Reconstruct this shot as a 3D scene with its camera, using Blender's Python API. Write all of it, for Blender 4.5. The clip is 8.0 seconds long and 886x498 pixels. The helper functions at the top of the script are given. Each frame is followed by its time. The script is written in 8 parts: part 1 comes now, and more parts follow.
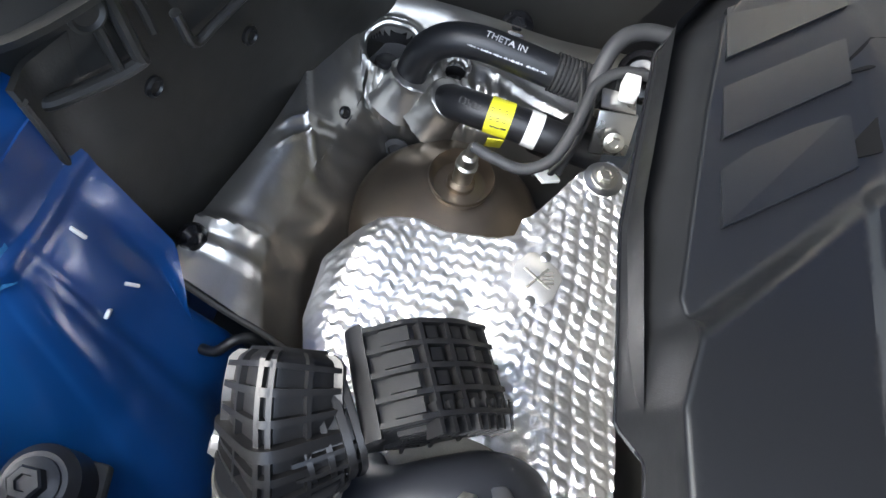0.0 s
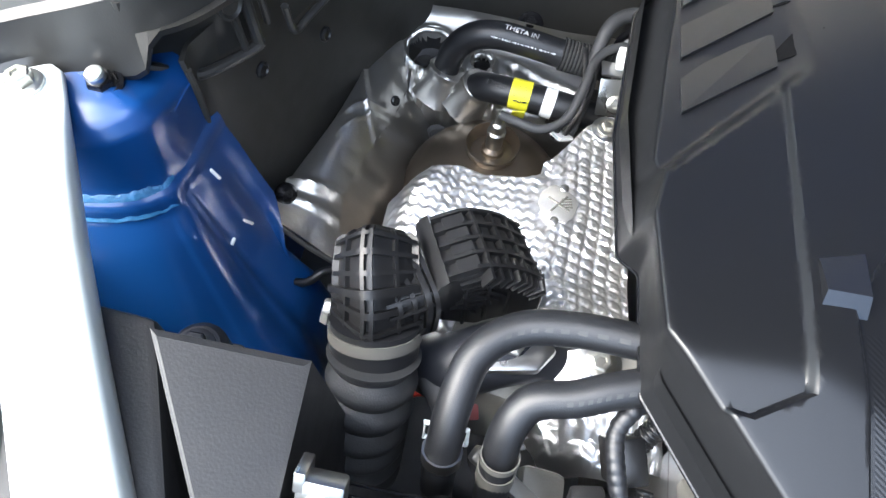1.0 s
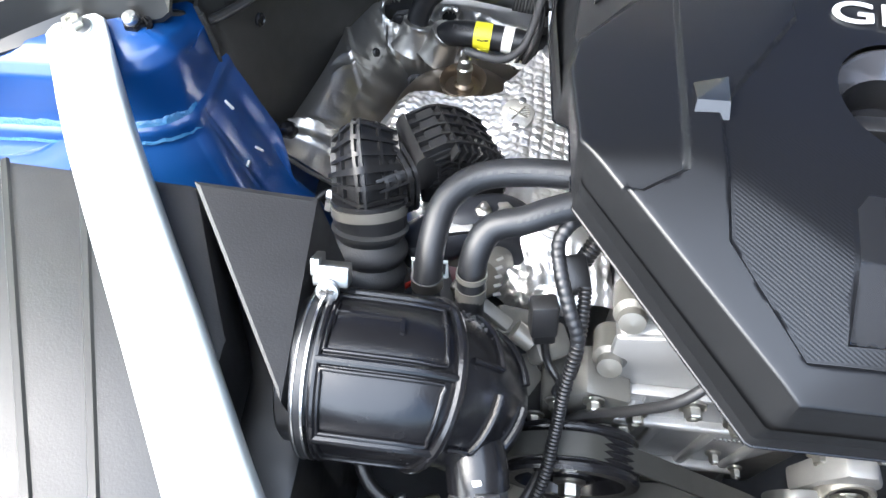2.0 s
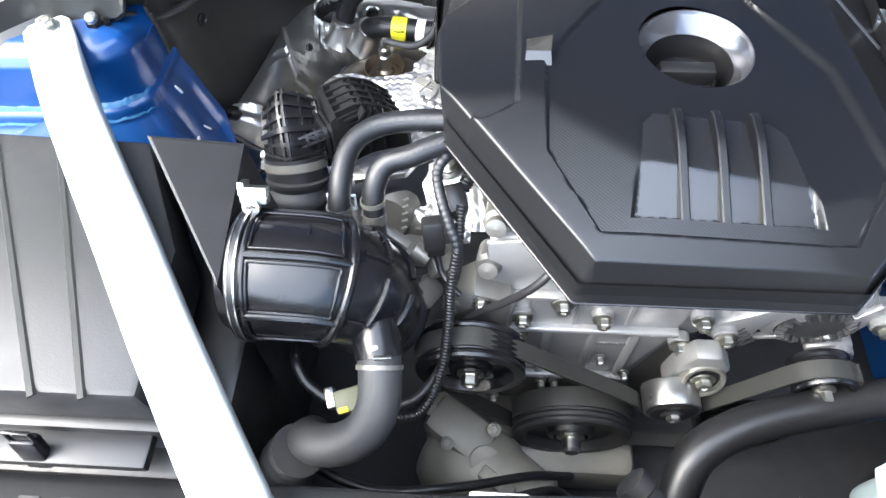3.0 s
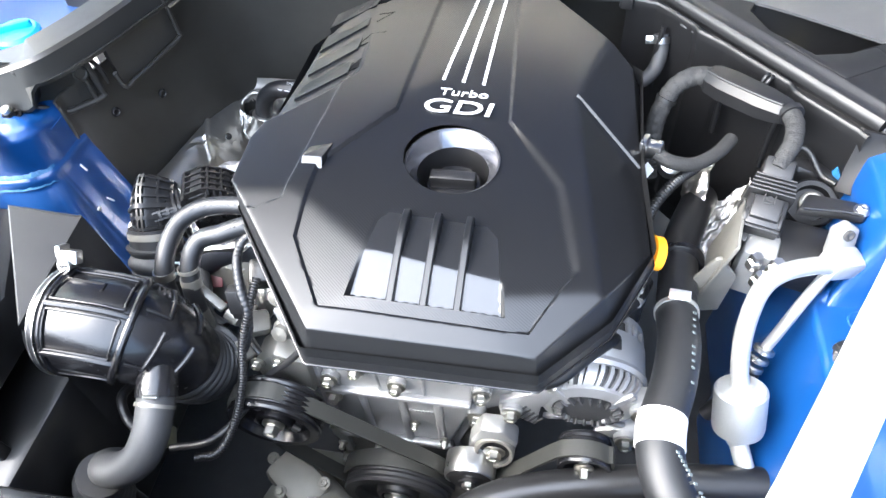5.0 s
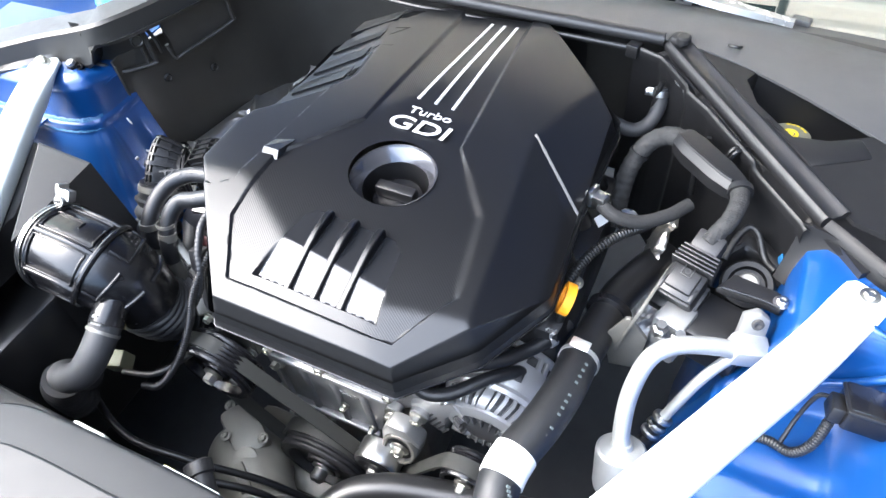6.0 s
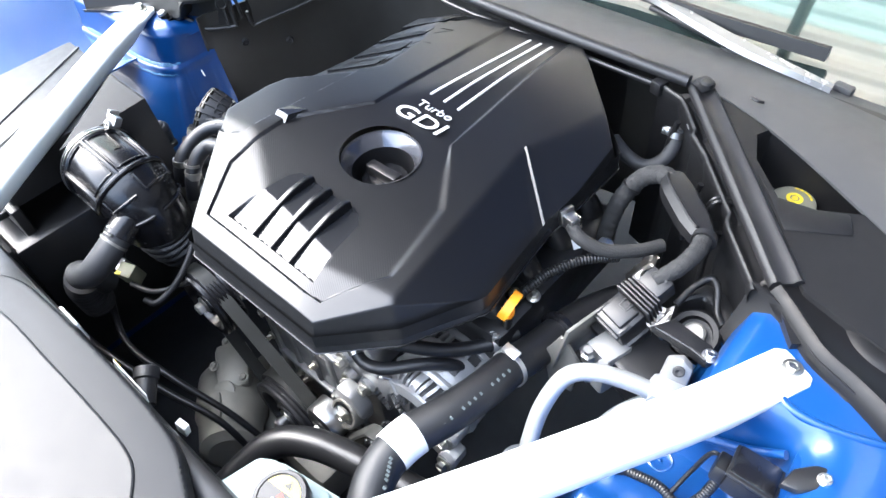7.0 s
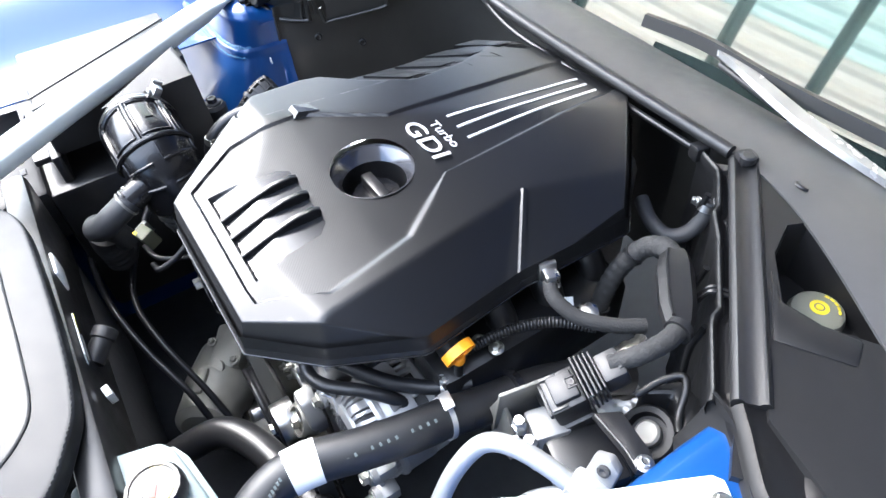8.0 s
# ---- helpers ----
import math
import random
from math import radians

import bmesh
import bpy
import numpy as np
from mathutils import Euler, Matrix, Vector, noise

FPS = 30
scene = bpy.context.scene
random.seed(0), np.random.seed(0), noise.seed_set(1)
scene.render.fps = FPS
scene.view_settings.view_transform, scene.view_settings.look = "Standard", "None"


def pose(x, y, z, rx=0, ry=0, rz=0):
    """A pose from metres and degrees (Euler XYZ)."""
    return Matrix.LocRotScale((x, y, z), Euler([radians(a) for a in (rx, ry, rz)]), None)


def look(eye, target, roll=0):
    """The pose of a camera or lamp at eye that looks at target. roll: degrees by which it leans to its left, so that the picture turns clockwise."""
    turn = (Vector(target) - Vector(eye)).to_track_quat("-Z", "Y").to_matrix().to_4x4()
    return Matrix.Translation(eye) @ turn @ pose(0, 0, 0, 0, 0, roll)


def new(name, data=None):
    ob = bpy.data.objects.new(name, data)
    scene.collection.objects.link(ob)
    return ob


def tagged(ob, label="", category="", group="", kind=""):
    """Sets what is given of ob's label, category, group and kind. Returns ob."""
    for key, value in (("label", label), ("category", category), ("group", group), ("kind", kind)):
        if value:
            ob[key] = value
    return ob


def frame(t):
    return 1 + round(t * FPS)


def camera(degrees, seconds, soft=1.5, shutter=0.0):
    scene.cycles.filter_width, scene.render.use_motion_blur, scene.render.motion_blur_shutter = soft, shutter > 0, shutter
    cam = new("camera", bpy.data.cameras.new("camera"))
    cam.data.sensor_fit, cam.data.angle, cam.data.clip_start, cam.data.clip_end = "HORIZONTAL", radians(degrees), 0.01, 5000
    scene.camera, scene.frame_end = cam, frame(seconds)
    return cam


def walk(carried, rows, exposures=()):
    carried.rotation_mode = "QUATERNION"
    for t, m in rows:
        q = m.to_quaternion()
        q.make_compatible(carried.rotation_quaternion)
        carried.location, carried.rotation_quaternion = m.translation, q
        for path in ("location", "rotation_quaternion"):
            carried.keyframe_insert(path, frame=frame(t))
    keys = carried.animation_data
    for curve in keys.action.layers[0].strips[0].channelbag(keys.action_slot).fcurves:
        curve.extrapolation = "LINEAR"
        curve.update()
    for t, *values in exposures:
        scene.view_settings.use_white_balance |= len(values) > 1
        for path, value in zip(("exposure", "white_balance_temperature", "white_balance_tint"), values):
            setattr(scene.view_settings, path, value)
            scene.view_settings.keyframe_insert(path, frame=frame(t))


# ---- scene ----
from mathutils.geometry import delaunay_2d_cdt

cam = camera(68.0, 8.0)
PATH = [
    (0, (-0.281, -0.09, 1.149), (-0.291, 0.766, -0.659), 13.8),
    (0.5, (-0.282, -0.167, 1.183), (-0.331, 0.741, -0.598), 9.7),
    (1, (-0.267, -0.238, 1.22), (-0.403, 0.726, -0.527), 3.7),
    (1.5, (-0.245, -0.317, 1.243), (-0.417, 0.673, -0.486), -1.1),
    (1.7, (-0.234, -0.344, 1.249), (-0.416, 0.641, -0.482), -2.6),
    (2.8, (-0.157, -0.489, 1.321), (-0.272, 0.524, -0.4), -2.9),
    (3, (-0.13, -0.515, 1.337), (-0.245, 0.519, -0.371), -3.5),
    (3.5, (-0.061, -0.569, 1.38), (-0.191, 0.559, -0.266), -4.5),
    (4, (0.004, -0.596, 1.418), (-0.197, 0.574, -0.192), -5.5),
    (4.5, (0.073, -0.581, 1.427), (-0.139, 0.614, -0.162), -4.9),
    (5, (0.175, -0.547, 1.42), (-0.127, 0.657, -0.148), -5.8),
    (5.2, (0.219, -0.535, 1.425), (-0.15, 0.657, -0.138), -6.5),
    (6.3, (0.476, -0.487, 1.472), (-0.277, 0.543, -0.069), -6.8),
    (6.5, (0.522, -0.481, 1.475), (-0.303, 0.514, -0.052), -6.7),
    (7, (0.585, -0.44, 1.462), (-0.354, 0.489, -0.04), -5.4),
    (7.5, (0.633, -0.358, 1.445), (-0.419, 0.491, -0.029), -2.4),
    (8, (0.672, -0.273, 1.428), (-0.532, 0.408, -0.016), -4.5),
]
walk(cam, [(t, look(eye, target, roll)) for t, eye, target, roll in PATH], [(0.0, 2.62, 5950, 6), (1.5, 2.75, 5950, 6), (3.5, 2.95, 5950, 6), (4.0, 3.1, 5950, 6), (5.0, 3.4, 5950, 7), (6.3, 2.88, 5850, 8), (8.0, 2.88, 5800, 8)])

# ---- world and light ----
world = bpy.data.worlds.new("sky")
scene.world = world
world.use_nodes = True
wn, wl = world.node_tree.nodes, world.node_tree.links
sky = wn.new("ShaderNodeTexSky")
sky.sky_type, sky.sun_disc = "NISHITA", False
sky.sun_elevation, sky.sun_rotation = radians(50), radians(252)
sky.air_density, sky.dust_density, sky.ozone_density = 1.2, 7.0, 3.5
back = wn["Background"]
back.inputs["Strength"].default_value = 0.15
wl.new(sky.outputs["Color"], back.inputs["Color"])
sun = new("sun", bpy.data.lights.new("sun", "SUN"))
sun.data.energy, sun.data.angle, sun.data.color = 1.3, radians(110), (1.0, 0.98, 0.96)
sun.matrix_basis = look((-1.5, -1.2, 3.0), (0, 0, 0))


# ---- materials ----
def material(name, color, rough=0.5, metal=0.0, grain=0.0, grain_size=0.002, stain=0.15, stain_size=0.05,
             coat=0.0, second=None, rough_var=0.1, spec=0.5):
    """A principled surface with stains at one scale and fine relief at another."""
    m = bpy.data.materials.new(name)
    m.use_nodes = True
    n, l = m.node_tree.nodes, m.node_tree.links
    b = n["Principled BSDF"]
    b.inputs["Metallic"].default_value = metal
    b.inputs["Coat Weight"].default_value = coat
    b.inputs["Coat Roughness"].default_value = 0.06
    b.inputs["Specular IOR Level"].default_value = spec
    tc = n.new("ShaderNodeTexCoord")
    big = n.new("ShaderNodeTexNoise")
    big.inputs["Scale"].default_value, big.inputs["Detail"].default_value = 1 / stain_size, 5
    l.new(tc.outputs["Object"], big.inputs["Vector"])
    ramp = n.new("ShaderNodeMix")
    ramp.data_type = "RGBA"
    dark = second or tuple(c * (1 - stain) for c in color)
    light = color if second else tuple(min(1, c * (1 + stain)) for c in color)
    ramp.inputs["A"].default_value, ramp.inputs["B"].default_value = (*dark, 1), (*light, 1)
    l.new(big.outputs["Fac"], ramp.inputs["Factor"])
    l.new(ramp.outputs["Result"], b.inputs["Base Color"])
    rr = n.new("ShaderNodeMapRange")
    rr.inputs["To Min"].default_value, rr.inputs["To Max"].default_value = max(0.02, rough - rough_var), min(1, rough + rough_var)
    fine = n.new("ShaderNodeTexNoise")
    fine.inputs["Scale"].default_value, fine.inputs["Detail"].default_value = 1 / max(grain_size, 1e-4), 3
    l.new(tc.outputs["Object"], fine.inputs["Vector"])
    mid = n.new("ShaderNodeTexNoise")
    mid.inputs["Scale"].default_value, mid.inputs["Detail"].default_value = 2.7 / stain_size, 6
    l.new(tc.outputs["Object"], mid.inputs["Vector"])
    l.new(mid.outputs["Fac"], rr.inputs["Value"])
    l.new(rr.outputs["Result"], b.inputs["Roughness"])
    if grain:
        bump = n.new("ShaderNodeBump")
        bump.inputs["Strength"].default_value, bump.inputs["Distance"].default_value = grain, grain_size * 0.5
        l.new(fine.outputs["Fac"], bump.inputs["Height"])
        l.new(bump.outputs["Normal"], b.inputs["Normal"])
    return m


BLACK = material("black_plastic", (0.0095, 0.0095, 0.010), 0.36, grain=0.15, grain_size=0.0012)
COVER = material("satin_cover_plastic", (0.0048, 0.0051, 0.0060), 0.32, grain=0.12, grain_size=0.0008, stain=0.1, rough_var=0.03)
SKIRT = material("grained_cover_skirt", (0.0072, 0.0075, 0.0082), 0.48, grain=0.3, grain_size=0.0008, stain=0.1, spec=0.35)
GREYBLACK = material("worn_grey_black_plastic", (0.014, 0.014, 0.0148), 0.45, grain=0.18, grain_size=0.0015)
SHIELD = material("dull_moulded_shield", (0.026, 0.025, 0.022), 0.5, grain=0.12, grain_size=0.002, stain=0.25)
GLOSS = material("gloss_black_plastic", (0.006, 0.006, 0.007), 0.24, grain=0.1, grain_size=0.002)
RUBBER = material("rubber", (0.009, 0.0095, 0.011), 0.42, grain=0.3, grain_size=0.001, stain=0.2)
HOSE = material("smooth_dark_rubber", (0.0075, 0.008, 0.009), 0.5, grain=0.3, grain_size=0.001, stain=0.25)
HOSEPRINT = material("worn_hose_print", (0.10, 0.12, 0.12), 0.6)
GREYRUBBER = material("dusty_grey_rubber", (0.030, 0.031, 0.033), 0.6, grain=0.3, grain_size=0.0015, stain=0.25)
BLUE = material("blue_car_paint", (0.006, 0.046, 0.175), 0.30, metal=0.1, coat=0.4, stain=0.08, stain_size=0.1, rough_var=0.04)
WHITE = material("white_painted_steel", (0.68, 0.73, 0.71), 0.35, stain=0.03, coat=0.3)
WHITEP = material("white_plastic", (0.75, 0.76, 0.74), 0.45, stain=0.06)
ALU = material("cast_aluminium", (0.28, 0.28, 0.275), 0.48, metal=0.6, grain=0.25, grain_size=0.0015, stain=0.15)
DARKALU = material("oily_cast_aluminium", (0.17, 0.165, 0.148), 0.45, metal=0.5, grain=0.3, grain_size=0.0015, stain=0.35)
STEEL = material("bright_steel", (0.48, 0.48, 0.47), 0.30, metal=1.0, stain=0.1)
ZINC = material("zinc_bolt", (0.52, 0.51, 0.46), 0.33, metal=1.0, stain=0.15, stain_size=0.01)
FOIL = material("embossed_foil", (0.86, 0.86, 0.87), 0.36, metal=1.0, grain=0.2, grain_size=0.002, stain=0.06)
SHEETFOIL = material("smooth_heat_shield", (0.40, 0.39, 0.365), 0.35, metal=0.95, grain=0.10, grain_size=0.008, stain=0.05, rough_var=0.05)
BRONZE = material("heat_tinted_steel", (0.30, 0.25, 0.19), 0.40, metal=0.95, stain=0.3, second=(0.15, 0.125, 0.10))
CAPGREY = material("translucent_grey_cap", (0.22, 0.22, 0.18), 0.35, stain=0.08)
SILVER = material("silver_print", (0.62, 0.62, 0.62), 0.35, metal=0.3, stain=0.03)
SATIN = material("satin_silver_ring", (0.13, 0.13, 0.14), 0.20, metal=0.8, stain=0.05)
YELLOW = material("yellow_label", (0.75, 0.70, 0.03), 0.5, stain=0.08)
ORANGE = material("orange_plastic", (0.90, 0.33, 0.01), 0.4, stain=0.05)
YELLOWP = material("yellow_cap_print", (0.85, 0.68, 0.04), 0.45, stain=0.05)
CYAN = material("washer_blue_plastic", (0.03, 0.33, 0.70), 0.35, stain=0.05)
CLOTH = material("braided_sleeve", (0.014, 0.014, 0.014), 0.8, grain=0.9, grain_size=0.0025, stain=0.2)
TANK = material("milky_plastic_tank", (0.30, 0.36, 0.36), 0.45, stain=0.05)
DARK = material("underbody_dark", (0.034, 0.034, 0.035), 0.7, stain=0.3)
MAROON = material("maroon_enamel", (0.10, 0.02, 0.02), 0.4)
RED = material("red_wire", (0.45, 0.03, 0.02), 0.5)
OLIVE = material("olive_connector", (0.20, 0.20, 0.13), 0.5)
CONCRETE = material("concrete_floor", (0.22, 0.21, 0.20), 0.8, grain=0.4, grain_size=0.01, stain=0.3, stain_size=0.4)
SMOOTH = material("smooth_intake_plastic", (0.010, 0.0105, 0.012), 0.19, stain=0.05, rough_var=0.04, spec=0.75)
FADED = material("faded_print", (0.026, 0.0265, 0.027), 0.6)
FELT = material("grey_felt_pad", (0.013, 0.0135, 0.015), 0.9, grain=0.4, grain_size=0.004, stain=0.2)
BELT = material("worn_belt_back", (0.018, 0.0185, 0.016), 0.6, grain=0.2, grain_size=0.001, stain=0.2)
CASTLIGHT = material("bright_die_cast_aluminium", (0.34, 0.34, 0.335), 0.38, metal=0.55, grain=0.25, grain_size=0.0015, stain=0.12)
GREYPANEL = material("grey_black_radiator_cover", (0.013, 0.014, 0.0155), 0.42, grain=0.05, grain_size=0.0012, stain=0.06, spec=0.3)

ALUP = material("bare_aluminium_pipe", (0.50, 0.51, 0.50), 0.45, metal=0.75, grain=0.3, grain_size=0.003, stain=0.08)
COWL = material("grained_grey_cowl_plastic", (0.055, 0.055, 0.056), 0.45, grain=0.2, grain_size=0.0015, stain=0.1)
# Grey instead of black, standing for the sky's reflection on the wiper arm.
STEELARM = material("sky_grey_wiper_arm", (0.22, 0.22, 0.22), 0.25, metal=0.5, stain=0.05, coat=0.6)


def weave(name):
    """Satin black with a fine diagonal weave in relief."""
    m = COVER.copy()
    m.name = name
    n, l = m.node_tree.nodes, m.node_tree.links
    tc = n.new("ShaderNodeTexCoord")
    w = n.new("ShaderNodeTexWave")
    w.wave_type, w.bands_direction = "BANDS", "DIAGONAL"
    w.inputs["Scale"].default_value, w.inputs["Distortion"].default_value = 170.0, 0.0
    l.new(tc.outputs["Object"], w.inputs["Vector"])
    bump = n.new("ShaderNodeBump")
    bump.inputs["Strength"].default_value, bump.inputs["Distance"].default_value = 0.16, 0.0005
    l.new(w.outputs["Fac"], bump.inputs["Height"])
    l.new(bump.outputs["Normal"], n["Principled BSDF"].inputs["Normal"])
    return m


WEAVE = weave("woven_cover_plastic")


def glass(name):
    m = bpy.data.materials.new(name)
    m.use_nodes = True
    b = m.node_tree.nodes["Principled BSDF"]
    b.inputs["Base Color"].default_value = (0.02, 0.03, 0.028, 1)
    b.inputs["Roughness"].default_value = 0.03
    b.inputs["IOR"].default_value = 2.4
    return m


def translucent(name, color):
    """A thin sheet that lets daylight through, as plastic roofing does."""
    m = bpy.data.materials.new(name)
    m.use_nodes = True
    n, l = m.node_tree.nodes, m.node_tree.links
    n.remove(n["Principled BSDF"])
    t, d, mix = n.new("ShaderNodeBsdfTranslucent"), n.new("ShaderNodeBsdfDiffuse"), n.new("ShaderNodeMixShader")
    noi = n.new("ShaderNodeTexNoise")
    noi.inputs["Scale"].default_value = 2.0
    col = n.new("ShaderNodeMix")
    col.data_type = "RGBA"
    col.inputs["A"].default_value, col.inputs["B"].default_value = (*[c * 0.93 for c in color], 1), (*color, 1)
    l.new(noi.outputs["Fac"], col.inputs["Factor"])
    for s in (t, d):
        l.new(col.outputs["Result"], s.inputs["Color"])
    mix.inputs["Fac"].default_value = 0.15
    l.new(t.outputs["BSDF"], mix.inputs[1])
    l.new(d.outputs["BSDF"], mix.inputs[2])
    l.new(mix.outputs["Shader"], n["Material Output"].inputs["Surface"])
    return m


DULLBLACK = material("dull_black_plastic", (0.007, 0.007, 0.0075), 0.42, grain=0.1, grain_size=0.001, stain=0.1, spec=0.22)
TRIM = material("satin_trim_plastic", (0.020, 0.0195, 0.018), 0.34, grain=0.10, grain_size=0.0015, stain=0.2)
CLAMPZ = material("bright_zinc_clamp", (0.72, 0.72, 0.70), 0.32, metal=0.85, stain=0.08)
RIBBED = material("satin_ribbed_plastic", (0.008, 0.008, 0.0085), 0.38, grain=0.15, grain_size=0.001, stain=0.15, spec=0.4)

BAYBLACK = material("matt_black_moulding", (0.009, 0.009, 0.0095), 0.5, grain=0.25, grain_size=0.0012, stain=0.15, spec=0.3)
DARKSTEEL = material("dark_painted_steel", (0.02, 0.022, 0.028), 0.42, metal=0.3, stain=0.2)
CASTBEIGE = material("weathered_beige_casting", (0.19, 0.18, 0.15), 0.5, metal=0.2, grain=0.3, grain_size=0.0015, stain=0.3)
# Near-black colour standing for the shade inside the louvre openings.
SHADEBLACK = material("louvre_shade_black", (0.003, 0.003, 0.0032), 0.9, stain=0.1, spec=0.08)
GLASS = glass("tinted_windscreen")


# ---- mesh helpers ----
def V(*a):
    return Vector(a)


def along(a, b):
    """A pose at a whose z axis points to b."""
    a, b = Vector(a), Vector(b)
    return Matrix.Translation(a) @ (b - a).to_track_quat("Z", "Y").to_matrix().to_4x4()


def spline(points, per=8):
    """A smooth line through the points."""
    p = [Vector(q) for q in points]
    p = [p[0] * 2 - p[1]] + p + [p[-1] * 2 - p[-2]]
    out = []
    for i in range(1, len(p) - 2):
        a, b, c, d = p[i - 1:i + 3]
        for k in range(per):
            t = k / per
            out.append(0.5 * (2 * b + (c - a) * t + (2 * a - 5 * b + 4 * c - d) * t * t + (3 * b - a - 3 * c + d) * t ** 3))
    return out + [p[-2]]


def sstep(a, b, x):
    t = min(1, max(0, (x - a) / (b - a)))
    return t * t * (3 - 2 * t)


class Geo:
    def __init__(self):
        self.v, self.f, self.m = [], [], []

    def add(self, v, f, M=None, mi=0):
        o = len(self.v)
        self.v += [M @ Vector(p) for p in v] if M else [Vector(p) for p in v]
        self.f += [tuple(i + o for i in q) for q in f]
        self.m += [mi] * len(f)
        return self

    def take(self, bm, M=None, mi=0):
        bm.verts.index_update()
        self.add([v.co.copy() for v in bm.verts], [[v.index for v in q.verts] for q in bm.faces], M, mi)
        bm.free()
        return self

    def box(self, c, s, bev=0.002, rot=(0, 0, 0), mi=0, M=None, seg=2):
        bm = bmesh.new()
        bmesh.ops.create_cube(bm, size=1)
        bmesh.ops.scale(bm, vec=s, verts=bm.verts)
        if bev:
            bmesh.ops.bevel(bm, geom=bm.edges[:], offset=min(bev, min(s) * 0.45), segments=seg, affect="EDGES", profile=0.5)
        T = pose(*c, *rot)
        return self.take(bm, M @ T if M else T, mi)

    def prism(self, poly, z0, z1, bev=0.0, M=None, mi=0, top=None, seg=2):
        """A slab over a plan; top gives another plan for the upper face."""
        bm = bmesh.new()
        lo = [bm.verts.new((x, y, z0)) for x, y in poly]
        hi = [bm.verts.new((x, y, z1)) for x, y in (top or poly)]
        n = len(poly)
        bm.faces.new(lo[::-1])
        bm.faces.new(hi)
        for i in range(n):
            bm.faces.new((lo[i], lo[(i + 1) % n], hi[(i + 1) % n], hi[i]))
        bmesh.ops.recalc_face_normals(bm, faces=bm.faces)
        if bev:
            bmesh.ops.bevel(bm, geom=bm.edges[:], offset=bev, segments=seg, affect="EDGES", profile=0.5)
        return self.take(bm, M, mi)

    def lathe(self, prof, M=None, seg=32, mi=0, wob=None, arc=1.0, cap=True):
        """A turned body: (radius, height) from one end to the other round the z axis."""
        v, f = [], []
        full = arc >= 1
        ns = seg if full else seg + 1
        for r, h in prof:
            for k in range(ns):
                a = 2 * math.pi * arc * k / seg
                rr = r * (wob(a, h) if wob else 1)
                v.append((rr * math.cos(a), rr * math.sin(a), h))
        for i in range(len(prof) - 1):
            for k in range(seg):
                j = (k + 1) % ns
                f.append((i * ns + k, i * ns + j, (i + 1) * ns + j, (i + 1) * ns + k))
        if full and cap:
            if prof[0][0] > 1e-5:
                f.append(tuple(range(ns))[::-1])
            if prof[-1][0] > 1e-5:
                f.append(tuple((len(prof) - 1) * ns + k for k in range(ns)))
        return self.add(v, f, M, mi)

    def tube(self, pts, r, seg=18, per=8, mi=0, smooth=True, ring=None, caps=True):
        """A hose along the points; r is a radius or a function of the way along, 0 to 1; ring adds ribs (pitch, height)."""
        p = spline(pts, per) if smooth else [Vector(q) for q in pts]
        d = [0]
        for a, b in zip(p, p[1:]):
            d.append(d[-1] + (b - a).length)
        if ring:
            pitch, high = ring
            n = max(2, int(d[-1] / pitch * 8))
            q, dd, i = [], [], 0
            for k in range(n + 1):
                s = d[-1] * k / n
                while i < len(d) - 2 and d[i + 1] < s:
                    i += 1
                w = (s - d[i]) / max(1e-9, d[i + 1] - d[i])
                q.append(p[i].lerp(p[i + 1], w))
                dd.append(s)
            p, d = q, dd
        v, f = [], []
        up = None
        for i, c in enumerate(p):
            t = (p[min(i + 1, len(p) - 1)] - p[max(i - 1, 0)]).normalized()
            if up is None:
                up = t.orthogonal().normalized()
            up = (up - t * up.dot(t)).normalized()
            side = t.cross(up)
            rr = r(d[i] / d[-1]) if callable(r) else r
            if ring:
                rr += ring[1] * (0.5 + 0.5 * math.cos(2 * math.pi * d[i] / ring[0])) ** 0.6
            for k in range(seg):
                a = 2 * math.pi * k / seg
                v.append(c + (up * math.cos(a) + side * math.sin(a)) * rr)
        for i in range(len(p) - 1):
            for k in range(seg):
                j = (k + 1) % seg
                f.append((i * seg + k, i * seg + j, (i + 1) * seg + j, (i + 1) * seg + k))
        if caps:
            f.append(tuple(range(seg))[::-1])
            f.append(tuple((len(p) - 1) * seg + k for k in range(seg)))
        return self.add(v, f, None, mi)

    def loft(self, rings, cap=True, mi=0, close=True):
        n = len(rings[0])
        v = [q for ring in rings for q in ring]
        f = []
        for i in range(len(rings) - 1):
            for k in range(n if close else n - 1):
                j = (k + 1) % n
                f.append((i * n + k, i * n + j, (i + 1) * n + j, (i + 1) * n + k))
        if cap and close:
            f.append(tuple(range(n))[::-1])
            f.append(tuple((len(rings) - 1) * n + k for k in range(n)))
        return self.add(v, f, None, mi)

    def sheet(self, fn, nu, nv, thick=0.002, mi=0):
        """A bent sheet with a thickness: fn(u, v) gives its upper side."""
        g = [[Vector(fn(i / nu, j / nv)) for j in range(nv + 1)] for i in range(nu + 1)]
        lo = []
        for i in range(nu + 1):
            row = []
            for j in range(nv + 1):
                a = g[min(i + 1, nu)][j] - g[max(i - 1, 0)][j]
                b = g[i][min(j + 1, nv)] - g[i][max(j - 1, 0)]
                n = a.cross(b)
                n = n.normalized() if n.length > 1e-12 else Vector((0, 0, 1))
                row.append(g[i][j] - n * thick)
            lo.append(row)
        w = nv + 1
        v = [q for row in g for q in row] + [q for row in lo for q in row]
        o = (nu + 1) * w
        f = []
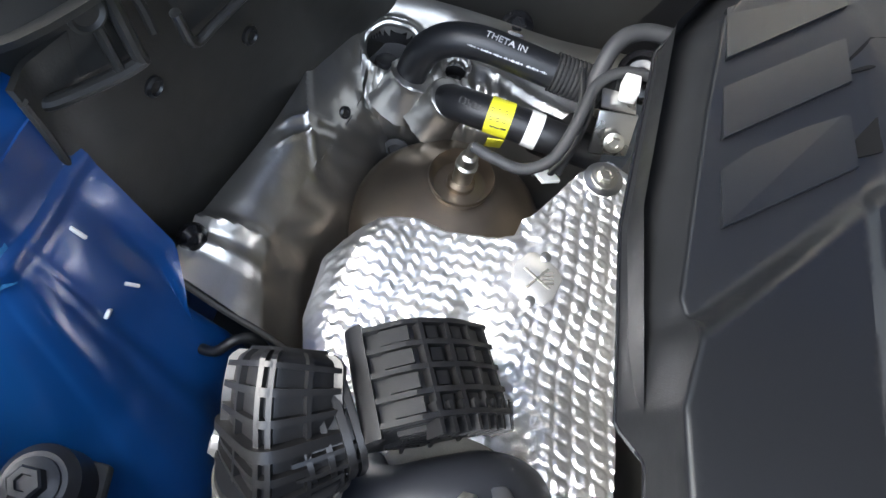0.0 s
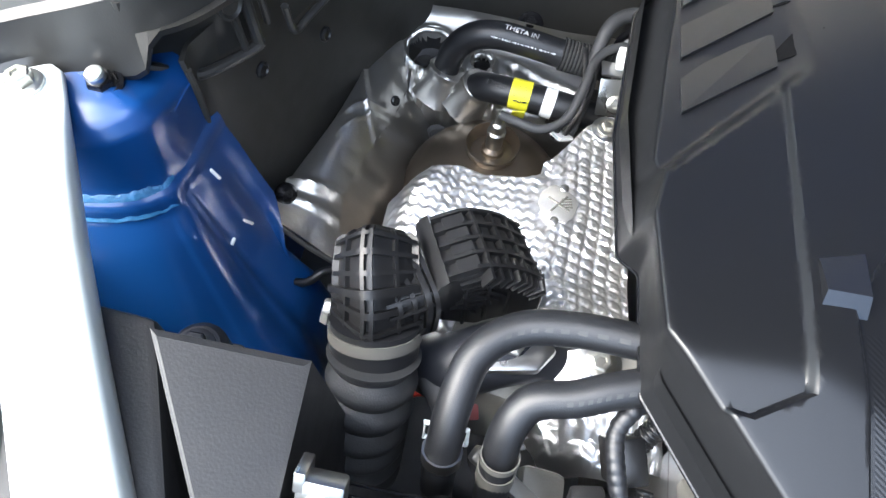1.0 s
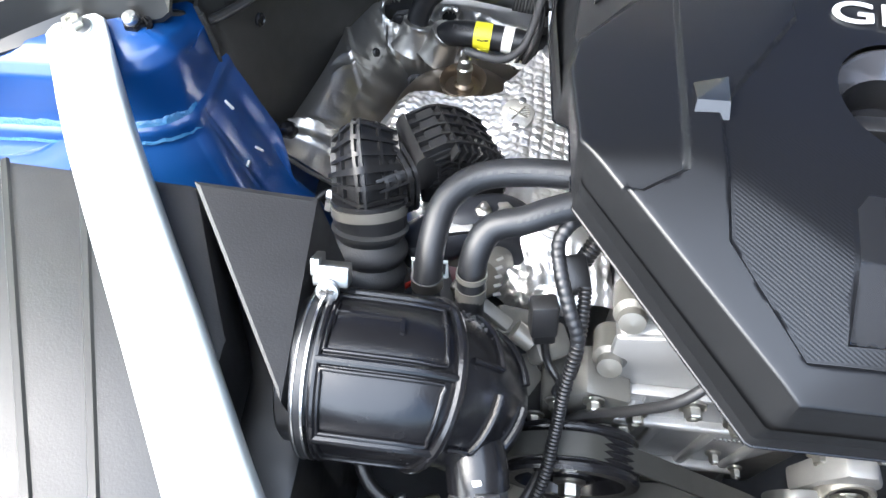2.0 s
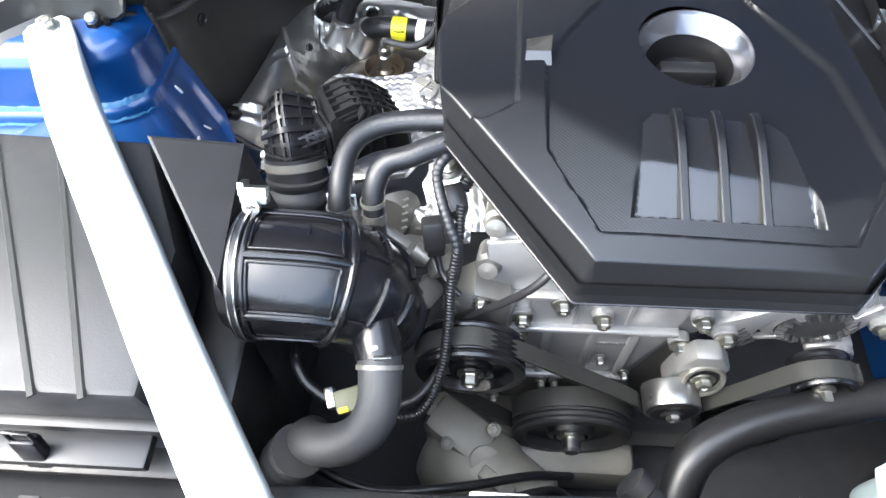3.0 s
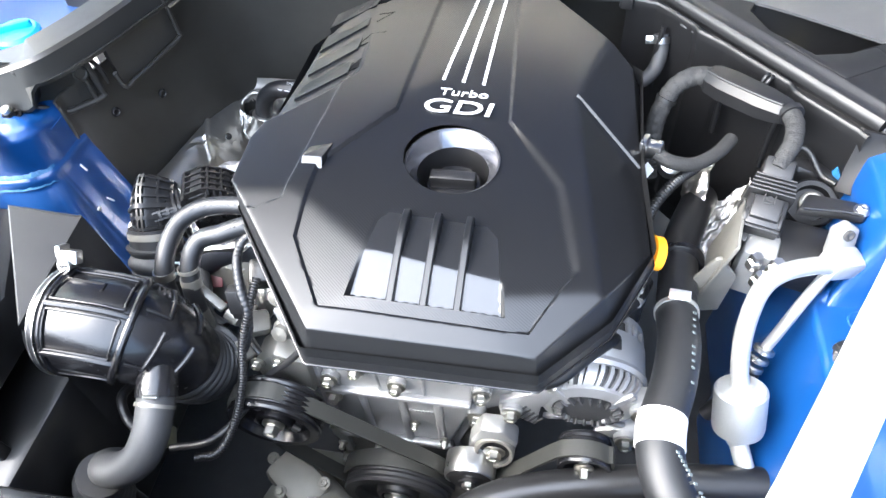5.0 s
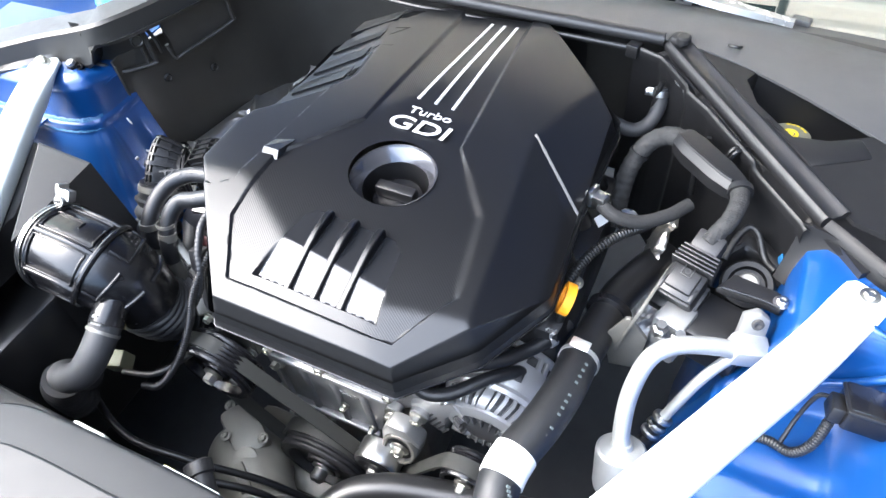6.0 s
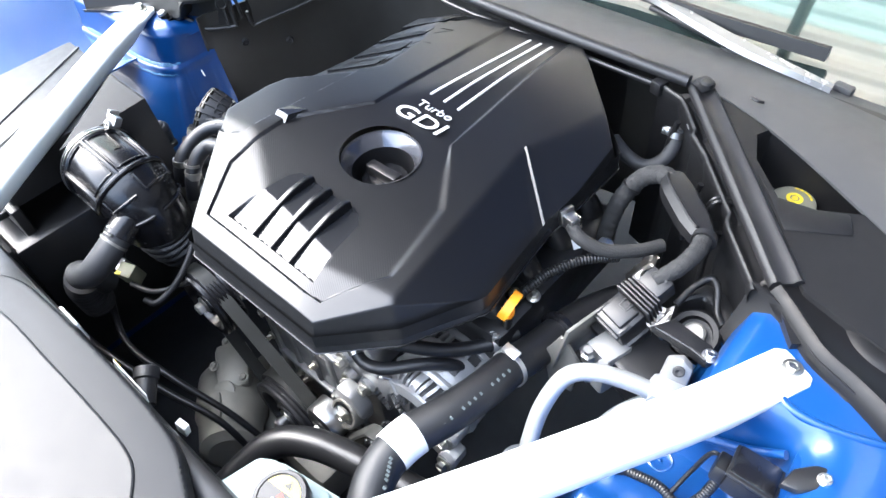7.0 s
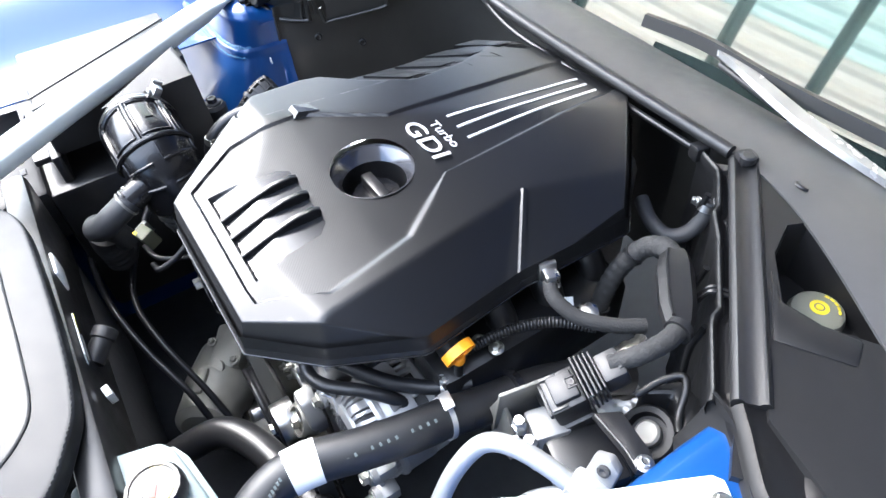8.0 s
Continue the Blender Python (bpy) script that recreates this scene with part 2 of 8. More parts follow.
        for i in range(nu):
            for j in range(nv):
                a, b, c, d = i * w + j, (i + 1) * w + j, (i + 1) * w + j + 1, i * w + j + 1
                f += [(a, b, c, d), (o + d, o + c, o + b, o + a)]
        for i in range(nu):
            a, b = i * w, (i + 1) * w
            f += [(a, o + a, o + b, b), (b + nv, o + b + nv, o + a + nv, a + nv)]
        for j in range(nv):
            a, b = j, j + 1
            f += [(b, o + b, o + a, a), (nu * w + a, o + nu * w + a, o + nu * w + b, nu * w + b)]
        return self.add(v, f, None, mi)

    def rail(self, line, prof, mi=0):
        """Carries a closed profile (offset to the right, height) along a level line."""
        p = [Vector(q) for q in line]
        rings = []
        for i, c in enumerate(p):
            t = p[min(i + 1, len(p) - 1)] - p[max(i - 1, 0)]
            t = Vector((t.x, t.y, 0)).normalized()
            side = Vector((t.y, -t.x, 0))
            rings.append([c + side * a + Vector((0, 0, b)) for a, b in prof])
        return self.loft(rings, mi=mi)


def place(o):
    """Where an object stands, through its parents."""
    m = o.matrix_basis.copy()
    while o.parent:
        m = o.parent.matrix_basis @ o.matrix_parent_inverse @ m
        o = o.parent
    return m


def mesh(name, geo, mats, flat=False, angle=32):
    me = bpy.data.meshes.new(name)
    me.from_pydata([tuple(v) for v in geo.v], [], geo.f)
    for m in mats if isinstance(mats, (list, tuple)) else [mats]:
        me.materials.append(m)
    if isinstance(mats, (list, tuple)):
        me.polygons.foreach_set("material_index", geo.m)
    bm = bmesh.new()
    bm.from_mesh(me)
    bmesh.ops.recalc_face_normals(bm, faces=bm.faces)
    bm.to_mesh(me)
    bm.free()
    if not flat:
        me.shade_smooth()
        me.set_sharp_from_angle(angle=radians(angle))
    return me


def thing(name, at, label, category, group="", kind=""):
    o = new(name)
    o.empty_display_size = 0.02
    o.matrix_basis = Matrix.Translation(at)
    return tagged(o, label, category, group, kind)


def part(name, geo, mats, parent, label="", angle=32):
    o = new(name, mesh(name, geo, mats, angle=angle))
    o.parent = parent
    o.matrix_parent_inverse = place(parent).inverted()
    return tagged(o, label)


def solo(name, geo, mats, label, category, group="", kind="", angle=32):
    return tagged(new(name, mesh(name, geo, mats, angle=angle)), label, category, group, kind)


def letters(text, size, M, deep=0.0006, slant=0.0, wide=1.0, bold=0.0):
    """Raised lettering in the built-in font, its left foot at M."""
    cu = bpy.data.curves.new("lettering", "FONT")
    cu.body, cu.size, cu.extrude, cu.shear, cu.offset = text, size, deep, slant, bold
    o = bpy.data.objects.new("lettering", cu)
    scene.collection.objects.link(o)
    dg = bpy.context.evaluated_depsgraph_get()
    dg.update()
    me = o.evaluated_get(dg).to_mesh()
    g = Geo()
    g.add([M @ Vector((v.co.x * wide, v.co.y, v.co.z)) for v in me.vertices], [tuple(p.vertices) for p in me.polygons])
    o.evaluated_get(dg).to_mesh_clear()
    bpy.data.objects.remove(o)
    bpy.data.curves.remove(cu)
    return g


def bolt(parent, at, way, r=0.007, mat=None, name="bolt", high=0.007):
    """A flanged hexagon bolt head."""
    g = Geo()
    a = Vector(at)
    M = along(a, a + Vector(way))
    g.lathe([(r * 1.5, 0), (r * 1.5, high * 0.2), (r * 1.15, high * 0.32)], M, 20)
    g.lathe([(r, high * 0.25), (r, high * 0.9), (r * 0.85, high), (r * 0.5, high), (r * 0.45, high * 0.85)], M, 6)
    return part(name, g, mat or ZINC, parent, angle=25)


def clamp(parent, a, way, r, wide=0.01, mat=None, ears=True, name="clamp", spin=0.0):
    """A spring clamp round a hose, with its two ears."""
    g = Geo()
    M = along(a, Vector(a) + Vector(way)) @ pose(0, 0, -wide / 2, 0, 0, spin)
    g.lathe([(r, 0), (r + 0.0016, 0), (r + 0.0016, wide), (r, wide), (r, 0)], M, 28, cap=False)
    if ears:
        g.box((r + 0.006, 0.004, wide / 2), (0.011, 0.002, wide * 1.1), 0.0006, M=M)
        g.box((r + 0.006, -0.004, wide / 2), (0.011, 0.002, wide * 1.1), 0.0006, M=M)
        g.box((r + 0.009, 0, wide / 2), (0.003, 0.014, wide * 0.5), 0.0008, M=M)
    return part(name, g, mat or CLAMPZ, parent, "bright steel spring clamp")

# ---- the setting ----
g = Geo()
g.add([(-60, -60, 0), (60, -60, 0), (60, 60, 0), (-60, 60, 0)], [(0, 1, 2, 3)])
solo("ground", g, CONCRETE, "grey concrete floor under the car", "ground", kind="structure")

# roof of the parking shelter: ribbed sheets on steel beams, green strips for sky
# Sheets let daylight through so that the windscreen mirrors a bright roof.
ROOFSHEET = translucent("beige_roof_sheet", (0.90, 0.86, 0.77))
# Green strip, added for the pale sky that the windscreen mirrors.
MINT = translucent("green_sky_sheet", (0.82, 0.92, 0.85))
BEAM = material("painted_roof_beam", (0.10, 0.11, 0.10), 0.6, stain=0.2)


def ribbed(x0, x1, y0, y1, z, mat, name, parent):
    g = Geo()
    n = int((y1 - y0) / 0.09)
    rings = []
    for i in range(n * 4 + 1):
        y = y0 + (y1 - y0) * i / (n * 4)
        h = (0, 0.03, 0.03, 0)[i % 4]
        rings.append([(x0, y, z + h), (x1, y, z + h), (x1, y, z + h + 0.004), (x0, y, z + h + 0.004)])
    g.loft(rings)
    return part(name, g, mat, parent, angle=20)


roof = thing("shelter_roof", (0, 4, 3.0), "beige ribbed translucent shelter roof with green strips standing in for sky", "roof", kind="structure")
ribbed(-5, 1.5, 0.22, 0.64, 3.0, ROOFSHEET, "sheet", roof)
ribbed(-5, 1.5, 0.64, 1.27, 3.0, MINT, "sky_strip", roof)
ribbed(-5, 1.5, 1.27, 7, 3.0, ROOFSHEET, "sheet", roof)
for x in (-3.2, -1.9, -1.07, -0.62, -0.1, 0.42, 0.95):
    part("beam", Geo().box((x, 3.6, 2.95), (0.035, 6.8, 0.08), 0.004), BEAM, roof)

# Unseen wall, added to keep reflections from the right dark.
DARKWALL = material("dark_reflection_wall", (0.030, 0.034, 0.045), 0.8, stain=0.2, stain_size=0.6)
solo("reflection_wall", Geo().box((2.6, 2.0, 2.6), (0.15, 11.0, 5.2), 0.01), DARKWALL, "dark grey wall added out of view to darken reflections", "wall", kind="structure")

# dark undertray and the walls that close the engine bay
tray = Geo().box((0, 0, 0.22), (1.5, 1.6, 0.03), 0.005)
solo("undertray", tray, DARK, "black plastic undertray beneath the engine", "undertray", kind="structure")
for s in (-1, 1):
    g = Geo().box((s * 0.60, -0.2, 0.38), (0.05, 1.3, 0.62), 0.01)
    solo("inner_wing", g, BLUE, "blue painted inner wing panel of the engine bay", "car panel", kind="structure")
g = Geo().box((0, -0.52, 0.45), (1.2, 0.06, 0.55), 0.01)
solo("radiator", g, DARK, "black radiator pack behind the front panel", "radiator")

# raised bonnet, hinged at the windscreen
bonnet = thing("bonnet", (0, 0.42, 1.15), "blue painted bonnet, propped open above the engine", "bonnet")


def bonnet_skin(u, v):
    x = (u - 0.5) * 1.58
    s = v * 0.84
    return (x * (1 - 0.06 * v), 0.46 - 0.545 * s - 0.03 * math.sin(v * 3.1), 1.10 + 0.839 * s - 0.04 * (2 * u - 1) ** 2)


part("skin", Geo().sheet(bonnet_skin, 20, 20, 0.012), BLUE, bonnet)


def bonnet_pad(u, v):
    x, y, z = bonnet_skin(0.10 + 0.80 * u, 0.33 + 0.62 * v)
    return (x, y - 0.022, z - 0.026)


part("insulation_pad", Geo().sheet(bonnet_pad, 12, 12, 0.015), FELT, bonnet, "dark grey felt insulation pad")
for x in (-0.68, 0.68):
    part("hinge", Geo().tube([(x, 0.50, 0.84), (x, 0.48, 1.0), (x, 0.455, 1.13)], 0.012, 12), BLACK, bonnet)

# ---- engine cover ----
HX, HY, HR = 0.064, -0.022, 0.054
SHOULDER = [(-0.040, -0.250), (-0.169, -0.090), (-0.176, -0.015), (-0.168, 0.026), (-0.172, 0.040),
            (-0.158, 0.225), (-0.105, 0.322), (-0.050, 0.350), (0.130, 0.348), (0.270, 0.215),
            (0.281, 0.050), (0.288, -0.085), (0.236, -0.178), (0.176, -0.246)]
FOOT = [(-0.052, -0.262, 0.838), (-0.168, -0.108, 0.858), (-0.171, -0.028, 0.853), (-0.183, -0.012, 0.842), (-0.190, 0.10, 0.832),
        (-0.183, 0.230, 0.835), (-0.125, 0.335, 0.835), (-0.052, 0.368, 0.835), (0.138, 0.362, 0.83), (0.286, 0.218, 0.828),
        (0.284, 0.050, 0.832), (0.296, -0.090, 0.826), (0.250, -0.188, 0.830), (0.182, -0.259, 0.832)]
SHOULDER = [(x, y, 0.0) for x, y in SHOULDER]


def outline(poly, ang):
    """Where a ray from the filler hole meets the outline."""
    dx, dy = math.cos(ang), math.sin(ang)
    best = None
    for i in range(len(poly)):
        ax, ay, az = poly[i]
        bx, by, bz = poly[(i + 1) % len(poly)]
        ex, ey = bx - ax, by - ay
        den = dx * ey - dy * ex
        if abs(den) < 1e-9:
            continue
        t = ((ax - HX) * ey - (ay - HY) * ex) / den
        s = ((ax - HX) * dy - (ay - HY) * dx) / den
        if t > 0 and -1e-6 <= s <= 1 + 1e-6 and (best is None or t > best[0]):
            best = (t, az + (bz - az) * s)
    return HX + dx * best[0], HY + dy * best[0], best[1]


def inside(x, y, poly):
    """Signed distance to a convex or simple plan: positive inside."""
    d, odd = 9.0, False
    for i in range(len(poly)):
        ax, ay = poly[i]
        bx, by = poly[(i + 1) % len(poly)]
        ex, ey = bx - ax, by - ay
        t = min(1, max(0, ((x - ax) * ex + (y - ay) * ey) / (ex * ex + ey * ey)))
        d = min(d, math.hypot(x - ax - t * ex, y - ay - t * ey))
        if (ay > y) != (by > y) and x < ax + (y - ay) / (by - ay) * ex:
            odd = not odd
    return d if odd else -d


# the recessed shield with the lettering, the lowered left facet, the intake recess
CHANNEL = [(-0.014, -0.228), (-0.036, -0.228), (-0.077, -0.158), (-0.078, -0.058), (-0.012, 0.045), (-0.004, 0.36), (0.106, 0.36), (0.122, 0.050),
           (0.187, -0.042), (0.209, -0.154), (0.168, -0.226), (0.146, -0.228)]
LOWLEFT = [(-0.20, 0.05), (-0.164, 0.056), (-0.096, 0.130), (-0.101, -0.05), (-0.103, -0.112), (-0.130, -0.128), (-0.20, -0.12)]
INTAKE = [(0.012, -0.110), (0.116, -0.110), (0.131, -0.124), (0.144, -0.214), (-0.011, -0.214), (0.001, -0.124)]


def level(x, y):
    """The broad top: it falls gently to the right and to the rear."""
    return 0.9185 - 0.06 * (x - 0.03) - 0.04 * max(0, y - 0.05)


def front(x, y):
    """The slope down to the front edge."""
    return 0.9010 - 0.065 * (x + 0.036) + 0.40 * (y + 0.228)


def facet(a, b, za, zb, rise):
    """A sloping facet: heights along an edge from a to b, and the rise to the left of it."""
    ex, ey = b[0] - a[0], b[1] - a[1]
    n = math.hypot(ex, ey)
    return lambda x, y: za + (zb - za) * ((x - a[0]) * ex + (y - a[1]) * ey) / (n * n) + rise * (-(x - a[0]) * ey + (y - a[1]) * ex) / n


FACETS = [front,
          facet((-0.169, -0.092), (-0.040, -0.252), 0.9235, 0.8935, 0.165),
          lambda x, y: 0.908 + 0.05 * (x + 0.096) + 0.085 * (0.099 - y),
          lambda x, y: 0.898 + 0.20 * (0.35 - y),
          facet((0.176, -0.246), (0.236, -0.178), 0.877, 0.889, 0.36),
          facet((0.236, -0.178), (0.200, 0.114), 0.893, 0.8945, 0.22),
          facet((0.200, 0.114), (0.150, 0.300), 0.8945, 0.900, 0.10),
          lambda x, y: max(1.0485 - 0.735 * x - 0.075 * y, 1.0013 - 0.580 * x + 0.080 * y)]


def cover_height(x, y):
    z = level(x, y)
    for fn in FACETS:
        q = fn(x, y)
        e = max(0.0, 0.003 - abs(z - q)) / 0.003
        z = min(z, q) - e * e * 0.0006
    d = inside(x, y, CHANNEL)
    e = 0.0015 + 0.002 * sstep(0.04, 0.12, y) + 0.005 * sstep(0.10, 0.125, x) * (1 - sstep(0.0, 0.05, y)) * sstep(-0.165, -0.135, y)
    z -= 0.0036 * sstep(-e, e, d)
    z -= 0.005 * sstep(-0.0015, 0.0025, inside(x, y, LOWLEFT))
    d = (y - 0.022) * 0.667 - (x + 0.165) * 0.745
    if d > -0.001 and x < -0.03:
        z += sstep(-0.001, 0.011, d) * (min(z, louvre_slope(x, y)) - z)
    w = sstep(-0.0008, 0.0030, inside(x, y, INTAKE))
    if w > 0:
        z = z * (1 - w) + min(z, intake_floor(x, y)) * w
    return z


def louvre_slope(x, y):
    """The lower shoulder behind the slanting step, rising to the broad top."""
    return 0.900 + 0.25 * (x + 0.096) - 0.09 * (min(y, 0.14) - 0.099) - 0.01 * max(0, y - 0.14) + 0.45 * max(0, x + 0.088)


def intake_floor(x, y):
    """Level behind, then bending down to meet the front lip."""
    back_z = level(x, -0.11) - 0.0095
    t = max(0, (-0.163 - y) / 0.051)
    return back_z + (front(x, -0.214) - 0.0098 - 0.0030 - back_z) * t ** 1.05


cover = thing("engine_cover", (HX, 0.05, 0.80), "black moulded plastic engine cover with silver lettering", "engine cover")
def grown(poly, d):
    """A plan moved outwards by d, its corners mitred."""
    area = sum(p[0] * q[1] - q[0] * p[1] for p, q in zip(poly, poly[1:] + poly[:1]))
    turn = 1 if area > 0 else -1
    out = []
    for i, (x, y) in enumerate(poly):
        ax, ay = x - poly[i - 1][0], y - poly[i - 1][1]
        bx, by = poly[(i + 1) % len(poly)][0] - x, poly[(i + 1) % len(poly)][1] - y
        la, lb = math.hypot(ax, ay), math.hypot(bx, by)
        n1, n2 = (turn * ay / la, -turn * ax / la), (turn * by / lb, -turn * bx / lb)
        k = d / max(0.35, 1 + n1[0] * n2[0] + n1[1] * n2[1])
        out.append((x + (n1[0] + n2[0]) * k, y + (n1[1] + n2[1]) * k))
    return out


def walked(poly, step, closed=True):
    """Points along a plan at even steps."""
    out = []
    for (ax, ay), (bx, by) in zip(poly, poly[1:] + poly[:1] if closed else poly[1:]):
        n = max(1, round(math.hypot(bx - ax, by - ay) / step))
        out += [(ax + (bx - ax) * i / n, ay + (by - ay) * i / n) for i in range(n)]
    return out if closed else out + [poly[-1]]


RIM = walked([(x, y) for x, y, z in SHOULDER], 0.004)
HOLE = [(HX + HR * math.cos(2 * math.pi * k / 96), HY + HR * math.sin(2 * math.pi * k / 96)) for k in range(96)]
LOOPS = [RIM, HOLE] + [walked(grown(CHANNEL, d), 0.004) for d in (0.0035, 0.0015, -0.0015, -0.0035)]
LOOPS += [walked(grown(LOWLEFT, d), 0.004) for d in (0.0015, 0.0, -0.0012, -0.0026)]
LOOPS += [walked(grown(INTAKE, d), 0.003) for d in (0.0009, -0.0005, -0.0019, -0.0031)]
pts2, edges2 = [], []
for loop in LOOPS:
    o = len(pts2)
    pts2 += [Vector(q) for q in loop]
    edges2 += [(o + i, o + (i + 1) % len(loop)) for i in range(len(loop))]
for y in (-0.075, 0.105, -0.163):
    o = len(pts2)
    run = walked([(-0.08, y), (0.20, y)] if y > -0.1 else [(-0.005, y), (0.135, y)], 0.004, False)
    pts2 += [Vector(q) for q in run]
    edges2 += [(o + i, o + i + 1) for i in range(len(run) - 1)]
for d in (-0.001, 0.003, 0.007, 0.011):
    o = len(pts2)
    run = walked([(-0.19 - 0.745 * d, -0.006 + 0.667 * d), (-0.085 - 0.745 * d, 0.1114 + 0.667 * d)], 0.004, False)
    pts2 += [Vector(q) for q in run]
    edges2 += [(o + i, o + i + 1) for i in range(len(run) - 1)]
plan = [(x, y) for x, y, z in SHOULDER]
for i in range(140):
    for j in range(176):
        x, y = -0.18 + 0.0035 * i + 0.00175 * (j % 2), -0.25 + 0.0035 * j
        if inside(x, y, plan) > 0.002 and math.hypot(x - HX, y - HY) > HR + 0.002:
            pts2.append(Vector((x, y)))
flat2, _, tris, _, _, _ = delaunay_2d_cdt(pts2, edges2, [], 0, 1e-5)
g = Geo()
g.v = [Vector((q.x, q.y, cover_height(q.x, q.y))) for q in flat2]
WOVEN, SUNK = grown(CHANNEL, -0.0035), grown(INTAKE, -0.0031)
border = {}
for q in tris:
    cx, cy = sum(flat2[i].x for i in q) / 3, sum(flat2[i].y for i in q) / 3
    if inside(cx, cy, plan) < 0 or math.hypot(cx - HX, cy - HY) < HR - 0.0002:
        continue
    deep = inside(cx, cy, INTAKE)
    woven = (cy < -0.075 or cy > 0.105) and deep < -0.0009 and inside(cx, cy, WOVEN) > 0
    g.f.append(tuple(q))
    g.m.append(1 if woven else 2 if deep > 0 and inside(cx, cy, SUNK) > 0 else 0)
    for i, j in zip(q, q[1:] + q[:1]):
        key = (min(i, j), max(i, j))
        border[key] = None if key in border else (i, j)
column = {}


def skirt(i):
    """The rounded shoulder and the outer wall below a point of the top's edge."""
    if i in column:
        return column[i]
    x, y, z = g.v[i]
    a = math.atan2(y - HY, x - HX)
    ca, sa = math.cos(a), math.sin(a)
    fx, fy, fz = outline(FOOT, a)
    made = [(x + ca * 0.0008, y + sa * 0.0008, z - 0.0003), (x + ca * 0.0018, y + sa * 0.0018, z - 0.0012), (x + ca * 0.0024, y + sa * 0.0024, z - 0.003)]
    bx, by, bz = made[-1]
    made += [(bx + (fx - bx) * t, by + (fy - by) * t, bz + (fz - bz) * t) for t in (0.2, 0.6, 1.0)]
    made += [(fx - ca * 0.0025, fy - sa * 0.0025, fz), (fx - ca * 0.0025, fy - sa * 0.0025, fz + 0.03)]
    o = len(g.v)
    g.v += [Vector(q) for q in made]
    column[i] = [i] + list(range(o, o + len(made)))
    return column[i]


for e in border.values():
    if e and math.hypot(g.v[e[0]].x - HX, g.v[e[0]].y - HY) > HR + 0.003:
        left, right = skirt(e[0]), skirt(e[1])
        for k in range(len(left) - 1):
            g.f.append((left[k], left[k + 1], right[k + 1], right[k]))
            g.m.append(3 if k > 2 else 0)
part("shell", g, [COVER, WEAVE, SMOOTH, SKIRT], cover, angle=40)
foot = sorted((math.atan2(g.v[c[6]].y - HY, g.v[c[6]].x - HX), c[6]) for c in column.values())
rim = [g.v[i] + Vector((0, 0, 0.0005)) for _, i in foot]
part("lower_rim", Geo().tube(rim + rim[:1], 0.0014, 8, smooth=False, caps=False), GLOSS, cover)
zc = cover_height(HX + HR, HY) - 0.001
ring = Geo().lathe([(HR + 0.0005, zc + 0.003), (HR - 0.001, zc + 0.0032), (HR - 0.011, zc - 0.016), (HR - 0.0125, zc - 0.016), (HR - 0.003, zc - 0.0), (HR + 0.0005, zc + 0.003)],
                   pose(HX, HY, 0), 64, cap=False)
part("filler_ring", ring, SATIN, cover, "satin silver bevelled ring round the oil filler")
well = Geo().lathe([(HR - 0.0115, zc - 0.0165), (HR - 0.014, zc - 0.07), (HR - 0.02, zc - 0.075), (0.0, zc - 0.076)], pose(HX, HY, 0), 48, cap=False)
part("filler_well", well, BLACK, cover)
for x0, x1 in ((0.033, 0.050), (0.058, 0.070), (0.083, 0.090)):
    g = Geo()
    rows = []
    for i in range(13):
        y = 0.111 + 0.216 * i / 12
        x = x0 + (x1 - x0) * i / 12
        z = cover_height(x, y)
        rows.append([(x - 0.0024, y, z - 0.001), (x + 0.0024, y, z - 0.001), (x + 0.002, y, z + 0.0012), (x - 0.002, y, z + 0.0012)])
    g.loft(rows)
    part("stripe", g, SILVER, cover, "silver printed stripe")
zt = cover_height(0.0145, 0.06) + 0.0008
part("lettering", letters("GDI", 0.034, pose(0.0145, 0.049, zt, 0, 3.4, 0.5), slant=0.12, wide=1.46, bold=0.0002), SILVER, cover, "silver GDI letters")
part("lettering", letters("Turbo", 0.0185, pose(0.031, 0.0815, zt - 0.0012, -2, 3.4, 0.5), slant=0.1, wide=1.3), SILVER, cover, "silver Turbo letters")
# three fins over the intake recess
for x in (0.0325, 0.0655, 0.0985):
    rings = []
    for i in range(15):
        t = i / 14
        y = -0.111 - 0.115 * t
        edge = level(x, y) - 0.0005 - (0.003 if t == 0 else 0)
        top = edge + (front(x, -0.228) - 0.0045 - edge) * max(0, (-0.140 - y) / 0.088) ** 1.15
        w = 0.0042
        rings.append([(x - w, y, top - 0.018), (x + w, y, top - 0.018), (x + w * 0.9, y, top - 0.0012), (x + w * 0.6, y, top), (x - w * 0.6, y, top), (x - w * 0.9, y, top - 0.0012)])
    part("fin", Geo().loft(rings), COVER, cover, angle=25)
# small scoop beside the crease: flush behind, a slanted bright face in front
g = Geo()
f0, f1, r0, r1 = (-0.0965, -0.0620), (-0.0725, -0.0620), (-0.0955, -0.036), (-0.0690, -0.028)
zl = [cover_height(*q) for q in (f0, f1, r0, r1)]
zt = max(zl[0], zl[1]) + 0.0060
zr = max(zl[2], zl[3]) + 0.0006
v = [(f0[0], f0[1] - 0.005, zt - 0.0085), (f1[0], f1[1] - 0.005, zt - 0.0085), (f1[0] - 0.001, f1[1] + 0.004, zt), (f0[0] + 0.001, f0[1] + 0.004, zt),
     (r0[0] + 0.001, r0[1], zr), (r1[0] - 0.001, r1[1], zr), (r0[0], r0[1], zl[2] - 0.003), (r1[0], r1[1], zl[3] - 0.003)]
g.add(v, [(0, 1, 2, 3), (3, 2, 5, 4), (0, 3, 4, 6), (1, 7, 5, 2), (4, 5, 7, 6), (0, 6, 7, 1)])
part("scoop", g, SMOOTH, cover, angle=20)
